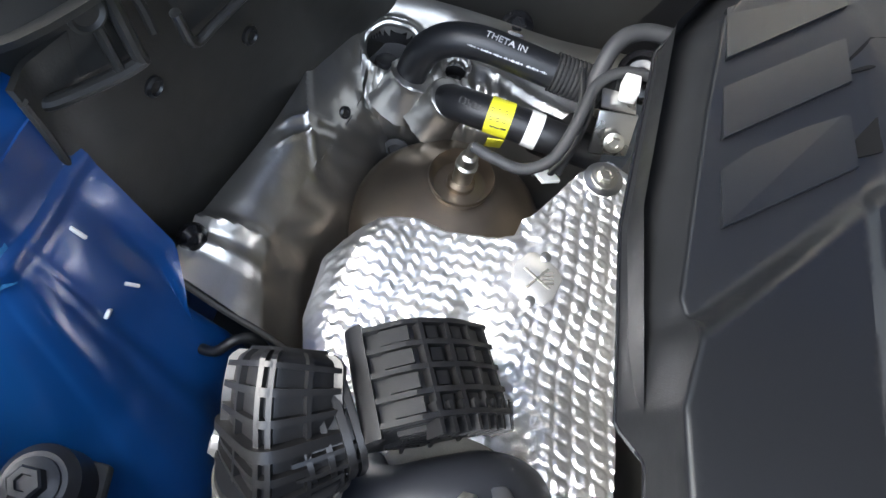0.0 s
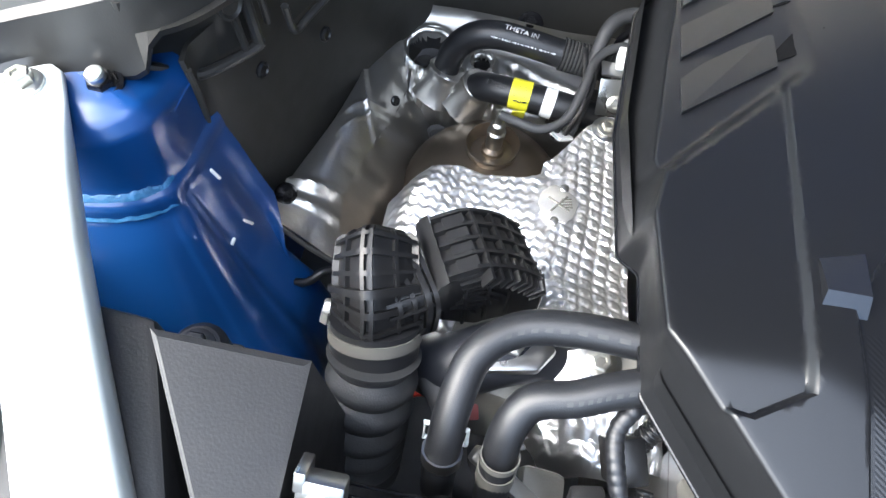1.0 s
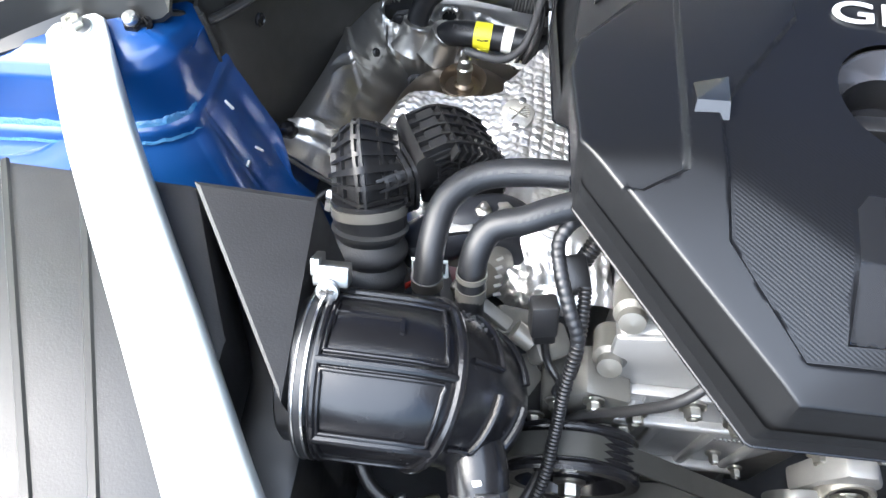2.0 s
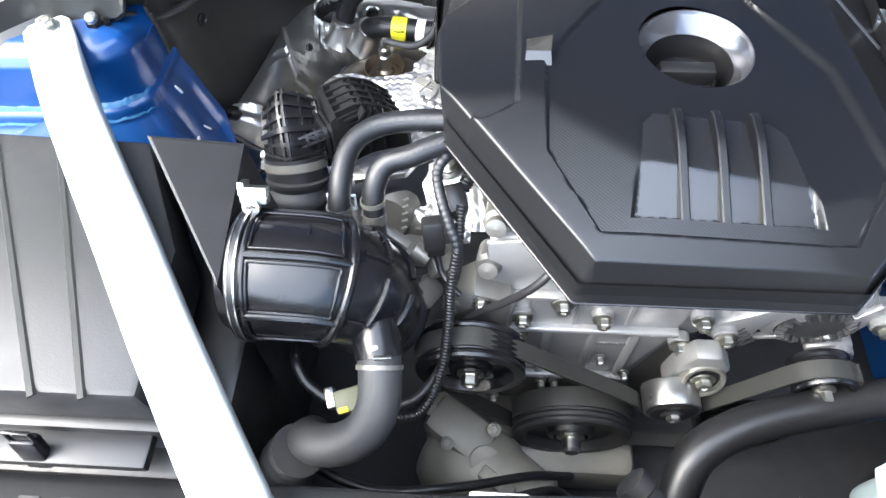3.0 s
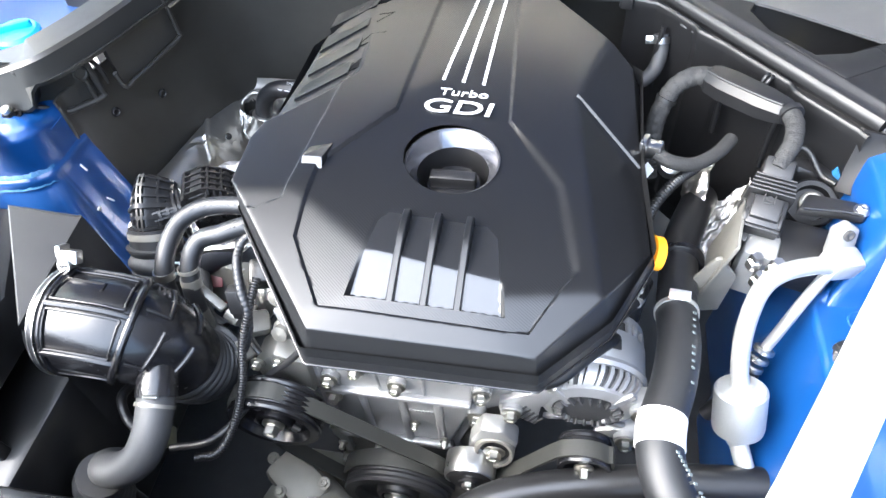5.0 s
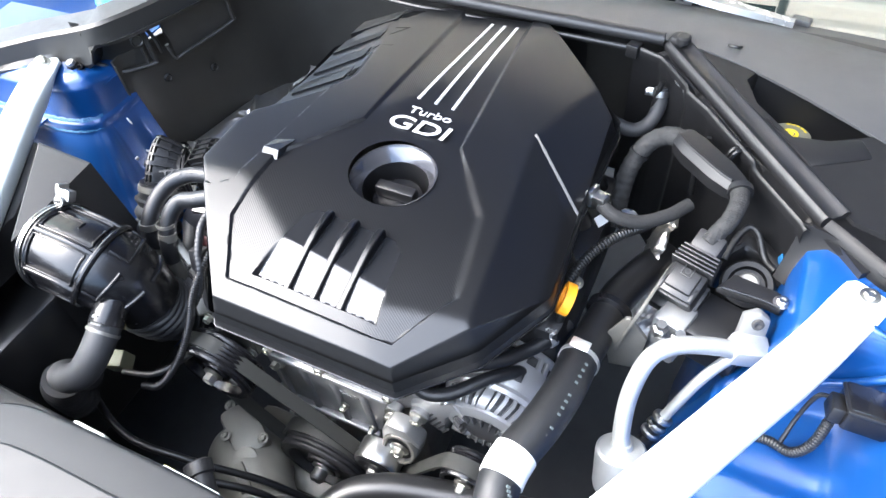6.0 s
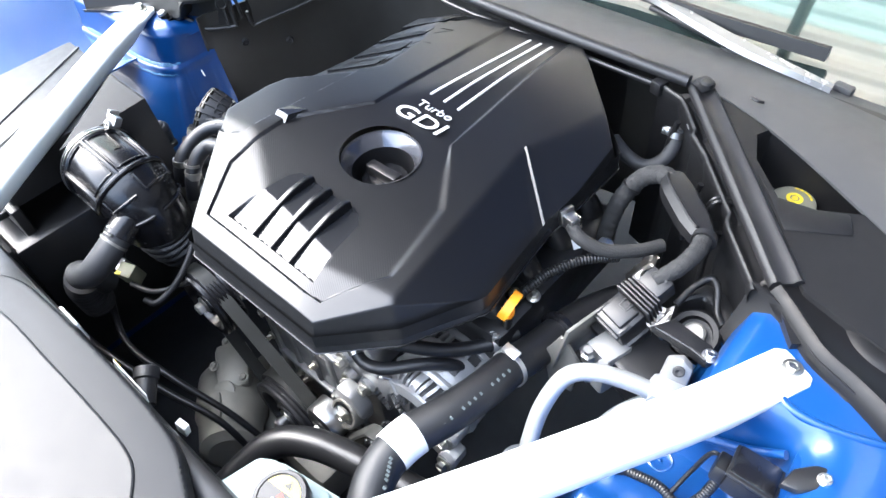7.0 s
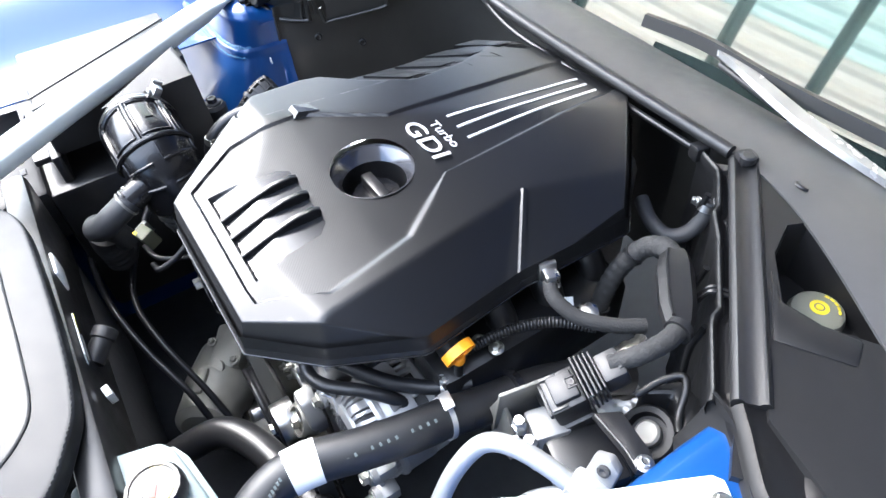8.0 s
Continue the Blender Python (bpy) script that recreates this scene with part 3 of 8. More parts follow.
# raised louvres behind
for i in range(4):
    y = 0.080 + 0.0555 * i
    g = Geo()
    lo = [(-0.158, y), (-0.098, y + 0.046), (-0.098, y + 0.085), (-0.158, y + 0.042)]
    z = [cover_height(px, py) for px, py in lo]
    v = [(px, py, h - 0.006) for (px, py), h in zip(lo, z)]
    rise = (0.0032, 0.0026, -0.0005, -0.0005)
    v += [(px, py, h + r) for (px, py), h, r in zip(lo, z, rise)]
    g.add(v, [(3, 2, 1, 0), (4, 5, 6, 7), (0, 1, 5, 4), (1, 2, 6, 5), (2, 3, 7, 6), (3, 0, 4, 7)])
    part("louvre", g, COVER, cover, angle=20)
    # No recess is cut: a near-black plate paints the mouth's shade.
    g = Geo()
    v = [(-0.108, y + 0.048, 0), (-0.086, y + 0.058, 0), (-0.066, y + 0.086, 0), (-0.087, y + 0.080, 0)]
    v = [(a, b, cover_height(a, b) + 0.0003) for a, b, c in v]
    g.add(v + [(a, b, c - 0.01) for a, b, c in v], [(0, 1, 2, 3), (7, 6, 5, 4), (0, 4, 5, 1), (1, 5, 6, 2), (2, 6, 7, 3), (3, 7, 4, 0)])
    part("louvre_shade", g, SHADEBLACK, cover, "near-black plate standing for the shade in a louvre opening")
# raised crease on the flank
g = Geo()
rows = []
for t in (0, 0.2, 0.4, 0.6, 0.8, 1):
    x, y = 0.199 + 0.082 * t, 0.113 - 0.066 * t
    z = cover_height(x, y)
    rows.append([(x + 0.003, y + 0.004, z - 0.004), (x - 0.0030, y - 0.0038, z - 0.002), (x - 0.0018, y - 0.0023, z + 0.0008), (x + 0.0002, y + 0.0003, z + 0.0024), (x + 0.003, y + 0.004, z + 0.0008)])
g.loft(rows)
part("flank_crease", g, COVER, cover)

oilcap = thing("oil_filler_cap", (HX, HY, 0.84), "black plastic oil filler cap with a grip bar", "oil cap")
g = Geo().lathe([(0.034, 0.838), (0.034, 0.858), (0.031, 0.862), (0.0, 0.864)], pose(HX, HY, 0), 40, wob=lambda a, h: 1 + 0.02 * math.cos(a * 12))
part("body", g, GLOSS, oilcap)
g = Geo().box((HX, HY, 0.870), (0.054, 0.016, 0.018), 0.003)
part("grip_bar", g, BLACK, oilcap)

# ---- strut towers and braces ----
SEALER = material("painted_seam_sealer", (0.018, 0.105, 0.24), 0.5, grain=0.6, grain_size=0.003, stain=0.4, stain_size=0.01)


def tower(s, label):
    """The inner wing with its strut tower: s is -1 or 1 for the car's side."""
    prof = [(0.78, 0.845), (0.70, 0.868), (0.64, 0.872), (0.585, 0.872), (0.552, 0.868), (0.538, 0.856), (0.530, 0.825), (0.527, 0.785),
            (0.522, 0.778), (0.517, 0.770), (0.512, 0.735), (0.503, 0.690), (0.492, 0.650), (0.478, 0.615), (0.470, 0.560), (0.466, 0.42)]

    def skin(u, v):
        """The tower's top falls to a lower ledge in front of the strut."""
        y = -0.42 + 0.53 * v
        i = u * (len(prof) - 1)
        k = min(int(i), len(prof) - 2)
        w = i - k
        x = prof[k][0] * (1 - w) + prof[k + 1][0] * w
        z = prof[k][1] * (1 - w) + prof[k + 1][1] * w
        low = sstep(0, 1, min(1, max(0, (-0.030 - y + 0.10 * max(0, x - 0.56)) / 0.040)))
        ledge = 0.757 - 0.010 * sstep(0, 1, min(1, max(0, (-0.13 - y) / 0.05))) + 0.010 * math.exp(-((y + 0.175) / 0.014) ** 2)
        z -= low * max(0, z - ledge) * (1 - sstep(0.61, 0.66, x))
        x -= 0.026 * low * sstep(0.64, 0.54, x)
        z += 0.004 * math.sin(y * 30) * math.exp(-((x - 0.51) / 0.03) ** 2)
        return (s * x, y, z)

    o = thing("strut_tower", (s * 0.55, -0.1, 0.45), label, "car panel", "strut towers")
    part("panel", Geo().sheet(skin, 75, 90, 0.004), BLUE, o, angle=50)
    # brushed sealer over the weld seam
    pts = []
    for i in range(12):
        y = -0.055 + 0.145 * i / 11
        zz = 0.742 + 0.075 * (i / 11) ** 2.2 + 0.003 * math.sin(i * 2.1)
        pts.append((s * (0.521 - 0.006 * math.cos(i)), y, zz))
    g = Geo()
    g.loft([[(x - s * 0.0045, y, z + 0.013), (x - s * 0.0075, y, z + 0.004), (x - s * 0.0025, y, z - 0.012), (x + s * 0.006, y, z)] for x, y, z in pts])
    part("seam_sealer", g, SEALER, o, "rough brushed seam sealer", angle=60)
    return o


lt = thing("strut_tower", (-0.55, -0.1, 0.45), "blue painted strut tower with a brushed weld seam", "car panel", "strut towers")
WALL = spline([(-0.510, 0.080, 0), (-0.512, 0.06, 0), (-0.513, 0.022, 0), (-0.523, 0.004, 0), (-0.545, -0.010, 0), (-0.59, -0.018, 0), (-0.66, -0.020, 0), (-0.80, -0.025, 0)], 10)
FLARE = [(-0.16, 0.880), (-0.06, 0.878), (-0.022, 0.873), (-0.008, 0.867), (-0.001, 0.857), (0.0, 0.845), (0.001, 0.812), (0.002, 0.803), (0.005, 0.797), (0.006, 0.785),
         (0.013, 0.763), (0.020, 0.735), (0.029, 0.704), (0.036, 0.683), (0.050, 0.655), (0.075, 0.615), (0.088, 0.56), (0.092, 0.42)]


def wall_at(s, d, z):
    i = s * (len(WALL) - 1)
    k = min(int(i), len(WALL) - 2)
    p = WALL[k].lerp(WALL[k + 1], i - k)
    t = (WALL[min(k + 2, len(WALL) - 1)] - WALL[max(k - 1, 0)]).normalized()
    n = Vector((-t.y, t.x, 0))
    front = sstep(0.3, 0.9, -n.y)
    d = d * (1 + 1.4 * front) if d > 0 else d
    dent = 0.004 * math.exp(-((s - 0.42) / 0.05) ** 2) * sstep(0.85, 0.74, z) - 0.005 * math.exp(-((s - 0.16) / 0.06) ** 2) * sstep(0.80, 0.70, z)
    p = p + Vector((0, -0.04 * sstep(0.70, 0.64, z) * max(0, 1 - s * 4), 0))
    return p + n * (d + dent) + Vector((0, 0, z - (0.012 * sstep(0.3, 0.15, s) if d < 0.001 and z > 0.85 else 0)))


def tower_skin(u, v):
    i = u * (len(FLARE) - 1)
    k = min(int(i), len(FLARE) - 2)
    w = i - k
    return wall_at(v, FLARE[k][0] * (1 - w) + FLARE[k + 1][0] * w, FLARE[k][1] * (1 - w) + FLARE[k + 1][1] * w)


part("panel", Geo().sheet(tower_skin, 68, 90, 0.003), BLUE, lt, angle=50)
g = Geo()
rows = []
for i in range(91):
    s = 0.08 + 0.90 * i / 90
    rag = noise.noise(Vector((i * 0.55, 0, 0))) * 0.003 + noise.noise(Vector((i * 0.13, 4, 0))) * 0.003
    hi, lo = 0.808 + rag * 0.6, 0.787 + noise.noise(Vector((i * 0.3, 9, 0))) * 0.002
    rows.append([wall_at(s, 0.0005, hi + 0.001), wall_at(s, 0.0040, hi - 0.001), wall_at(s, 0.0046, (hi + lo) / 2), wall_at(s, 0.0076, lo + 0.001), wall_at(s, 0.0045, lo - 0.002)])
g.loft(rows, close=False)
part("seam_sealer", g, SEALER, lt, "rough brushed seam sealer", angle=70)
rt = tower(1, "blue painted strut tower beneath the brace end")
g = Geo().lathe([(0.0165, -0.003), (0.0165, 0.002), (0.013, 0.005), (0.008, 0.005), (0.007, 0.001), (0.0, 0.001)], along((-0.452, 0.020, 0.630), (-0.40, 0.012, 0.660)), 28)
part("grommet", g, RUBBER, lt, "dull rubber grommet")
for at, r in (((-0.4985, 0.038, 0.773), (0, -25, 0)), ((-0.4825, 0.032, 0.713), (18, -25, 0))):
    part("chalk_mark", Geo().box(at, (0.003, 0.0028, 0.013), 0.001, rot=r), WHITEP, lt, "pale paint mark")
g = Geo().box((-0.4865, 0.008, 0.717), (0.003, 0.007, 0.009), 0.001, rot=(20, 20, 0))
part("sticker", g, WHITEP, lt, "small white sticker")
g = Geo().tube([(-0.450, 0.019, 0.632), (-0.434, 0.018, 0.640), (-0.420, 0.030, 0.645), (-0.408, 0.036, 0.630), (-0.40, 0.034, 0.56)], 0.0042)
solo("sensor_lead", g, RUBBER, "black sensor lead leaving the grommet", "cable")


def brace(s, label, mid):
    o = thing("tower_brace", (s * 0.58, 0, 0.88), label, "brace", "tower braces")
    way = spline([Vector(q) for q in mid], 8)
    run = [0]
    for p0, p1 in zip(way, way[1:]):
        run.append(run[-1] + (p1 - p0).length)
    rings = []
    for d, w, h, up in ((-0.016, 0.019, 0.004, 0.001), (-0.008, 0.0245, 0.005, 0.001), (0.022, 0.0250, 0.005, 0.001), (0.045, 0.0245, 0.010, -0.001), (0.08, 0.0245, 0.014, -0.003),
                        (0.13, 0.0245, 0.015, -0.003), (0.2, 0.0245, 0.015, -0.003), (0.3, 0.0245, 0.015, -0.003), (0.4, 0.0242, 0.015, -0.003), (0.5, 0.024, 0.015, -0.003), (0.62, 0.0235, 0.015, -0.003), (0.74, 0.0225, 0.015, -0.003)):
        k = min(len(way) - 2, max(0, sum(1 for r in run if r < d) - 1))
        t = (way[k + 1] - way[k]).normalized()
        side = Vector((t.y, -t.x, 0)).normalized()
        c = way[k] + t * (d - run[k]) + Vector((0, 0, up))
        q = []
        for k in range(20):
            an = 2 * math.pi * k / 20
            cx, cz = math.cos(an), math.sin(an)
            sx = math.copysign(abs(cx) ** 0.35, cx) * w
            sz = math.copysign(abs(cz) ** 0.5, cz) * h
            q.append(c + side * sx + Vector((0, 0, sz)))
        rings.append(q)
    part("bar", Geo().loft(rings), WHITE, o, angle=40)
    bolt(o, (-0.585, 0.008, 0.888) if s < 0 else (0.594, 0.017, 0.8785), (0, 0, 1), 0.0085 if s < 0 else 0.0068, ZINC, high=0.011 if s < 0 else 0.006)
    return o


mnt = thing("engine_mount", (-0.475, -0.10, 0.66), "dark steel engine mount with a large bolt", "mount")
part("bracket", Geo().prism([(-0.505, -0.14), (-0.435, -0.14), (-0.445, -0.08), (-0.49, -0.08)], 0.705, 0.716, 0.003), DARK, mnt)
part("bush", Geo().lathe([(0.023, 0.714), (0.023, 0.742), (0.018, 0.748), (0.010, 0.749)], pose(-0.468, -0.10, 0), 32), DARKSTEEL, mnt)
bolt(mnt, (-0.468, -0.10, 0.748), (0, 0, 1), 0.010, DARKSTEEL, high=0.012)
brace(-1, "white painted steel brace bolted to the strut tower", [(-0.586, 0.007, 0.882), (-0.524, -0.0977, 0.882), (-0.419, -0.252, 0.884), (-0.350, -0.3555, 0.884), (-0.290, -0.4394, 0.884), (-0.172, -0.605, 0.884)])
brace(1, "white painted steel brace over the blue inner wing", [(0.590, 0.012, 0.873), (0.546, -0.078, 0.873), (0.490, -0.177, 0.875), (0.414, -0.3125, 0.880), (0.322, -0.4625, 0.884), (0.230, -0.6125, 0.888)])

# ---- moulded trim and firewall on the turbo side ----
PLAN = [(-0.511, 0.068), (-0.503, 0.090), (-0.486, 0.14), (-0.463, 0.215), (-0.442, 0.29), (-0.415, 0.36), (-0.36, 0.415), (-0.26, 0.435),
        (-0.10, 0.44), (0.10, 0.44), (0.30, 0.43)]
shield = thing("splash_shield", (-0.48, 0.2, 0.62), "dark moulded plastic splash shield with scrivets", "splash shield")
line = spline([(x, y, 0) for x, y in PLAN], 5)


def shield_skin(u, v):
    i = u * (len(line) - 1)
    k = min(int(i), len(line) - 2)
    p = line[k].lerp(line[k + 1], i - k)
    low = 0.60 + 0.085 * max(0, 1 - u * 24) ** 1.5
    z = low + (0.868 - low) * v
    lean = -0.03 * (z - 0.72)
    near = max(0, 1 - u * 12)
    bend = near * (0.009 * sstep(0.74, 0.845, z) + 0.026 * sstep(0.735, 0.683, z))
    bow = 0.005 * math.sin(u * 17) * math.sin(v * 3.1)
    return (p.x + lean + bow + bend, p.y - bow * 0.6, z)


part("panel", Geo().sheet(lambda u, v: shield_skin(u, v), 70, 16, 0.004), SHIELD, shield, angle=40)
edge = [Vector(shield_skin(0.0, 0.95 - 0.1 * i)) for i in range(10)] + [Vector((-0.481, 0.060, 0.681)), Vector((-0.445, 0.050, 0.655)), Vector((-0.404, 0.041, 0.638)), Vector((-0.38, 0.036, 0.62))]
part("edge_bead", Geo().tube(edge, 0.0028, 8, per=4), SHIELD, shield)


def scrivet(at, way, parent, r=0.0075):
    g = Geo()
    a = Vector(at)
    g.lathe([(r, -0.001), (r, 0.0015), (r * 0.7, 0.003), (r * 0.55, 0.0015), (r * 0.2, 0.0012), (0, 0.0012)], along(a, a + Vector(way)), 20)
    return part("scrivet", g, BLACK, parent, "black push rivet")


scrivet((-0.4885, 0.139, 0.793), (1, -0.3, 0.1), shield)
scrivet((-0.458, 0.218, 0.768), (1, -0.3, 0.1), shield)
g = Geo().lathe([(0.012, -0.003), (0.012, 0.002), (0.008, 0.008), (0.0, 0.011)], along((-0.474, 0.092, 0.672), (-0.44, 0.07, 0.69)), 20)
part("push_clip", g, GLOSS, shield, "dark blue-black push clip")

trim = thing("wing_trim", (-0.5, 0.15, 0.86), "long dark plastic trim along the wing with moulded recesses", "trim panel")
top = spline([(-0.72, -0.03, 0.90), (-0.62, 0.03, 0.915), (-0.545, 0.058, 0.928), (-0.500, 0.082, 0.936), (-0.462, 0.16, 0.936), (-0.432, 0.245, 0.936), (-0.395, 0.335, 0.936), (-0.35, 0.40, 0.93), (-0.29, 0.425, 0.92)], 6)
rings = []
for i, c in enumerate(top):
    t = top[min(i + 1, len(top) - 1)] - top[max(i - 1, 0)]
    t = Vector((t.x, t.y, 0)).normalized()
    inn = Vector((t.y, -t.x, 0))
    f = i / (len(top) - 1)
    low = 0.868 + 0.036 * sstep(0.28, 0.33, f)
    dz = low - c.z
    q = [c - inn * 0.05 + Vector((0, 0, 0.0)), c + Vector((0, 0, 0.001)), c + inn * 0.006 + Vector((0, 0, -0.003)), c + inn * 0.010 + Vector((0, 0, -0.03)),
         c + inn * 0.020 + Vector((0, 0, dz + 0.006)), c + inn * 0.018 + Vector((0, 0, dz)), c + inn * 0.004 + Vector((0, 0, dz - 0.002)), c - inn * 0.05 + Vector((0, 0, dz))]
    rings.append(q)
part("rail", Geo().loft(rings), TRIM, trim, angle=25)


def pocket(low, tall, r=0.0042):
    """A moulded pocket hanging from the trim: rolled lower lip, upright rib, sunk field."""
    g = Geo()
    g.tube(low + [low[-1] + Vector((0.001, 0.003, 0.012)), low[-1] + Vector((-0.003, 0.004, tall))], r, 10)
    part("pocket_lip", g, TRIM, trim, "rolled plastic lip")
    inn = Vector((-0.006, 0.006, 0))
    rows = [[p + inn, p + inn * 1.6 + Vector((0, 0, tall * 0.35)), p + inn + Vector((0, 0, tall * 0.8))] for p in low]
    part("pocket_field", Geo().loft(rows, close=False), TRIM, trim)


pocket([V(-0.545, 0.056, 0.866), V(-0.529, 0.064, 0.860), V(-0.512, 0.077, 0.845), V(-0.502, 0.086, 0.841), V(-0.477, 0.121, 0.839)], 0.088, 0.0045)
pocket([V(-0.456, 0.142, 0.865), V(-0.454, 0.147, 0.837), V(-0.447, 0.165, 0.838), V(-0.432, 0.205, 0.842), V(-0.412, 0.255, 0.850)], 0.080, 0.0032)
part("moulded_rib", Geo().tube([V(-0.540, 0.058, 0.868), V(-0.534, 0.060, 0.89), V(-0.530, 0.060, 0.925)], 0.0045, 10), SHIELD, trim)
part("moulded_arch", Geo().tube([V(-0.482, 0.113, 0.842), V(-0.486, 0.117, 0.875), V(-0.486, 0.121, 0.893), V(-0.482, 0.127, 0.899), V(-0.477, 0.133, 0.893), V(-0.472, 0.137, 0.875), V(-0.471, 0.138, 0.850)], 0.0032, 8), TRIM, trim)
part("moulded_boss", Geo().lathe([(0.010, -0.002), (0.011, 0.002), (0.009, 0.003), (0.007, 0.001), (0.0, 0.001)], along((-0.484, 0.112, 0.885), (-0.44, 0.09, 0.89)), 24), SHIELD, trim)
BM = along((-0.547, 0.030, 0.872), (-0.547, 0.026, 0.90))
part("bolt_seat", Geo().lathe([(0.0135, -0.003), (0.0145, 0.003), (0.012, 0.005), (0.010, 0.003)], BM, 24), GLOSS, trim)
g = Geo().lathe([(0.0095, 0.0), (0.0095, 0.009), (0.0085, 0.011)], BM, 6)
part("nut", g, GLOSS, trim, "black flanged nut", angle=25)
part("stud_end", Geo().lathe([(0.0068, 0.009), (0.0068, 0.015), (0.0058, 0.0165), (0.0, 0.017)], BM, 20), STEEL, trim, "bright stud end")

# outer wing edge and washer filler behind the trim
def outer(u, v):
    x = -0.60 - 0.45 * u
    y = -0.55 + 1.6 * v
    return (x, y, 0.80 + 0.05 * sstep(0.3, 0.8, u) - 0.03 * math.sin(u * 6))


solo("outer_wing", Geo().sheet(outer, 16, 24, 0.003), BLUE, "blue painted wing edge outside the trim", "car panel")
wash = thing("washer_filler", (-0.733, 0.285, 0.78), "washer bottle filler with a bright blue cap", "filler cap")
part("neck", Geo().lathe([(0.022, 0.77), (0.022, 0.812), (0.026, 0.814)], pose(-0.733, 0.285, 0), 24), BLACK, wash)
g = Geo().lathe([(0.038, 0.815), (0.039, 0.822), (0.034, 0.828), (0.0, 0.831)], pose(-0.733, 0.285, 0), 32)
g.box((-0.733, 0.285, 0.834), (0.06, 0.010, 0.014), 0.004, rot=(0, 0, 30))
part("cap", g, CYAN, wash, "bright blue washer cap")

# ---- smooth heat shield on the firewall ----
foil = thing("firewall_heat_shield", (-0.42, 0.25, 0.55), "crumpled smooth silver heat shield on the firewall", "heat shield")


FOIL_L = spline([(-0.481, 0.061, 0.683), (-0.477, 0.124, 0.664), (-0.455, 0.20, 0.668), (-0.443, 0.29, 0.660), (-0.425, 0.372, 0.655)], 12)
FOIL_R = spline([(-0.406, 0.043, 0.636), (-0.423, 0.115, 0.642), (-0.412, 0.19, 0.638), (-0.404, 0.25, 0.622), (-0.398, 0.300, 0.618)], 12)


def tent(d, w):
    return max(0.0, 1 - abs(d) / w)


def foil_skin(u, v):
    """v runs from the front tip to the rear corner, u from the outer edge over the ridge and down inside."""
    i = v * (len(FOIL_L) - 1)
    k = min(int(i), len(FOIL_L) - 2)
    e0, ridge = FOIL_L[k].lerp(FOIL_L[k + 1], i - k), FOIL_R[k].lerp(FOIL_R[k + 1], i - k)
    if u < 0.6:
        w = u / 0.6
        p = e0.lerp(ridge, w)
        p.z += 0.014 * math.sin(w * math.pi) * (1 - 0.4 * v) * sstep(0.0, 0.25, v)
        p.z += 0.0075 * tent(v - 0.20 - 0.05 * w, 0.035) + 0.004 * tent(v - 0.13 - 0.03 * w, 0.03) + 0.005 * tent(v - 0.52 - 0.22 * w, 0.03) * sstep(0, 0.3, w) * sstep(1, 0.7, w)
        p.z += 0.006 * tent(v - 0.72 + 0.18 * w, 0.035) + 0.003 * tent(v - 0.40 - 0.3 * w, 0.02) * sstep(0.2, 0.5, w)
    else:
        w = (u - 0.6) / 0.4
        p = ridge + Vector((0.012 + 0.03 * w, 0, -0.004)) * min(1, w * 6) + Vector((0.035, 0.0, -0.18)) * w
        p.z += 0.01 * noise.noise(Vector((v * 9, w * 3, 1)))
    q = noise.noise(p * 14) * 0.003 + abs(noise.noise(p * 40 + Vector((3, 1, 2)))) * 0.0016
    return p + Vector((q * 0.6, 0, q))


part("side_sheet", Geo().sheet(foil_skin, 60, 90, 0.001), SHEETFOIL, foil, angle=40)
HOLES = [(-0.381, 0.350, 0.031, 0.024), (-0.316, 0.345, 0.014, 0.012)]


def foil_rear(u, v):
    """v from the upper edge down the slope, over the crumpled bulge and down to the shade."""
    x = -0.432 + 0.275 * u
    if v < 0.5:
        w = v / 0.5
        p = Vector((x, 0.300 + 0.088 * (1 - w * w) + 0.005 * math.sin(u * 6) * (1 - w), 0.672 - 0.060 * w))
        p.z += 0.010 * math.exp(-((u - 0.05) / 0.06) ** 2) * (1 - w)
        for hx, hy, rx, ry in HOLES:
            d = math.hypot((p.x - hx) / rx, (p.y - hy) / ry)
            p.z += 0.007 * math.exp(-((d - 1.1) / 0.16) ** 2) - 0.010 * sstep(1.0, 0.8, d)
        p.z += 0.009 * math.sin(math.pi * min(1, max(0, (w - 0.55) / 0.45))) * sstep(0.75, 0.5, u)
        p.z += (0.0035 * tent((x + 0.27) * 5 + (p.y - 0.35) * 22, 0.12) + 0.003 * tent((x + 0.25) * 3 + (p.y - 0.33) * 25, 0.12) + 0.003 * tent((x + 0.24) * 4 + (p.y - 0.372) * 26, 0.12)) * sstep(0.42, 0.55, u)
    else:
        w = (v - 0.5) / 0.5
        p = Vector((x, 0.300 - 0.012 * math.sin(min(1, w * 4) * 1.57) + 0.014 * w, 0.612 - 0.14 * w))
    crump = sstep(0.30, 0.40, v) * sstep(0.68, 0.55, v) * sstep(0.72, 0.5, u)
    q = noise.noise(p * 16) * 0.004 + crump * (noise.noise(Vector((x * 130, p.y * 40, p.z * 40))) * 0.0045 + noise.noise(Vector((x * 240, p.y * 90, 3))) * 0.002)
    return p + Vector((0, -q * 0.6, q))


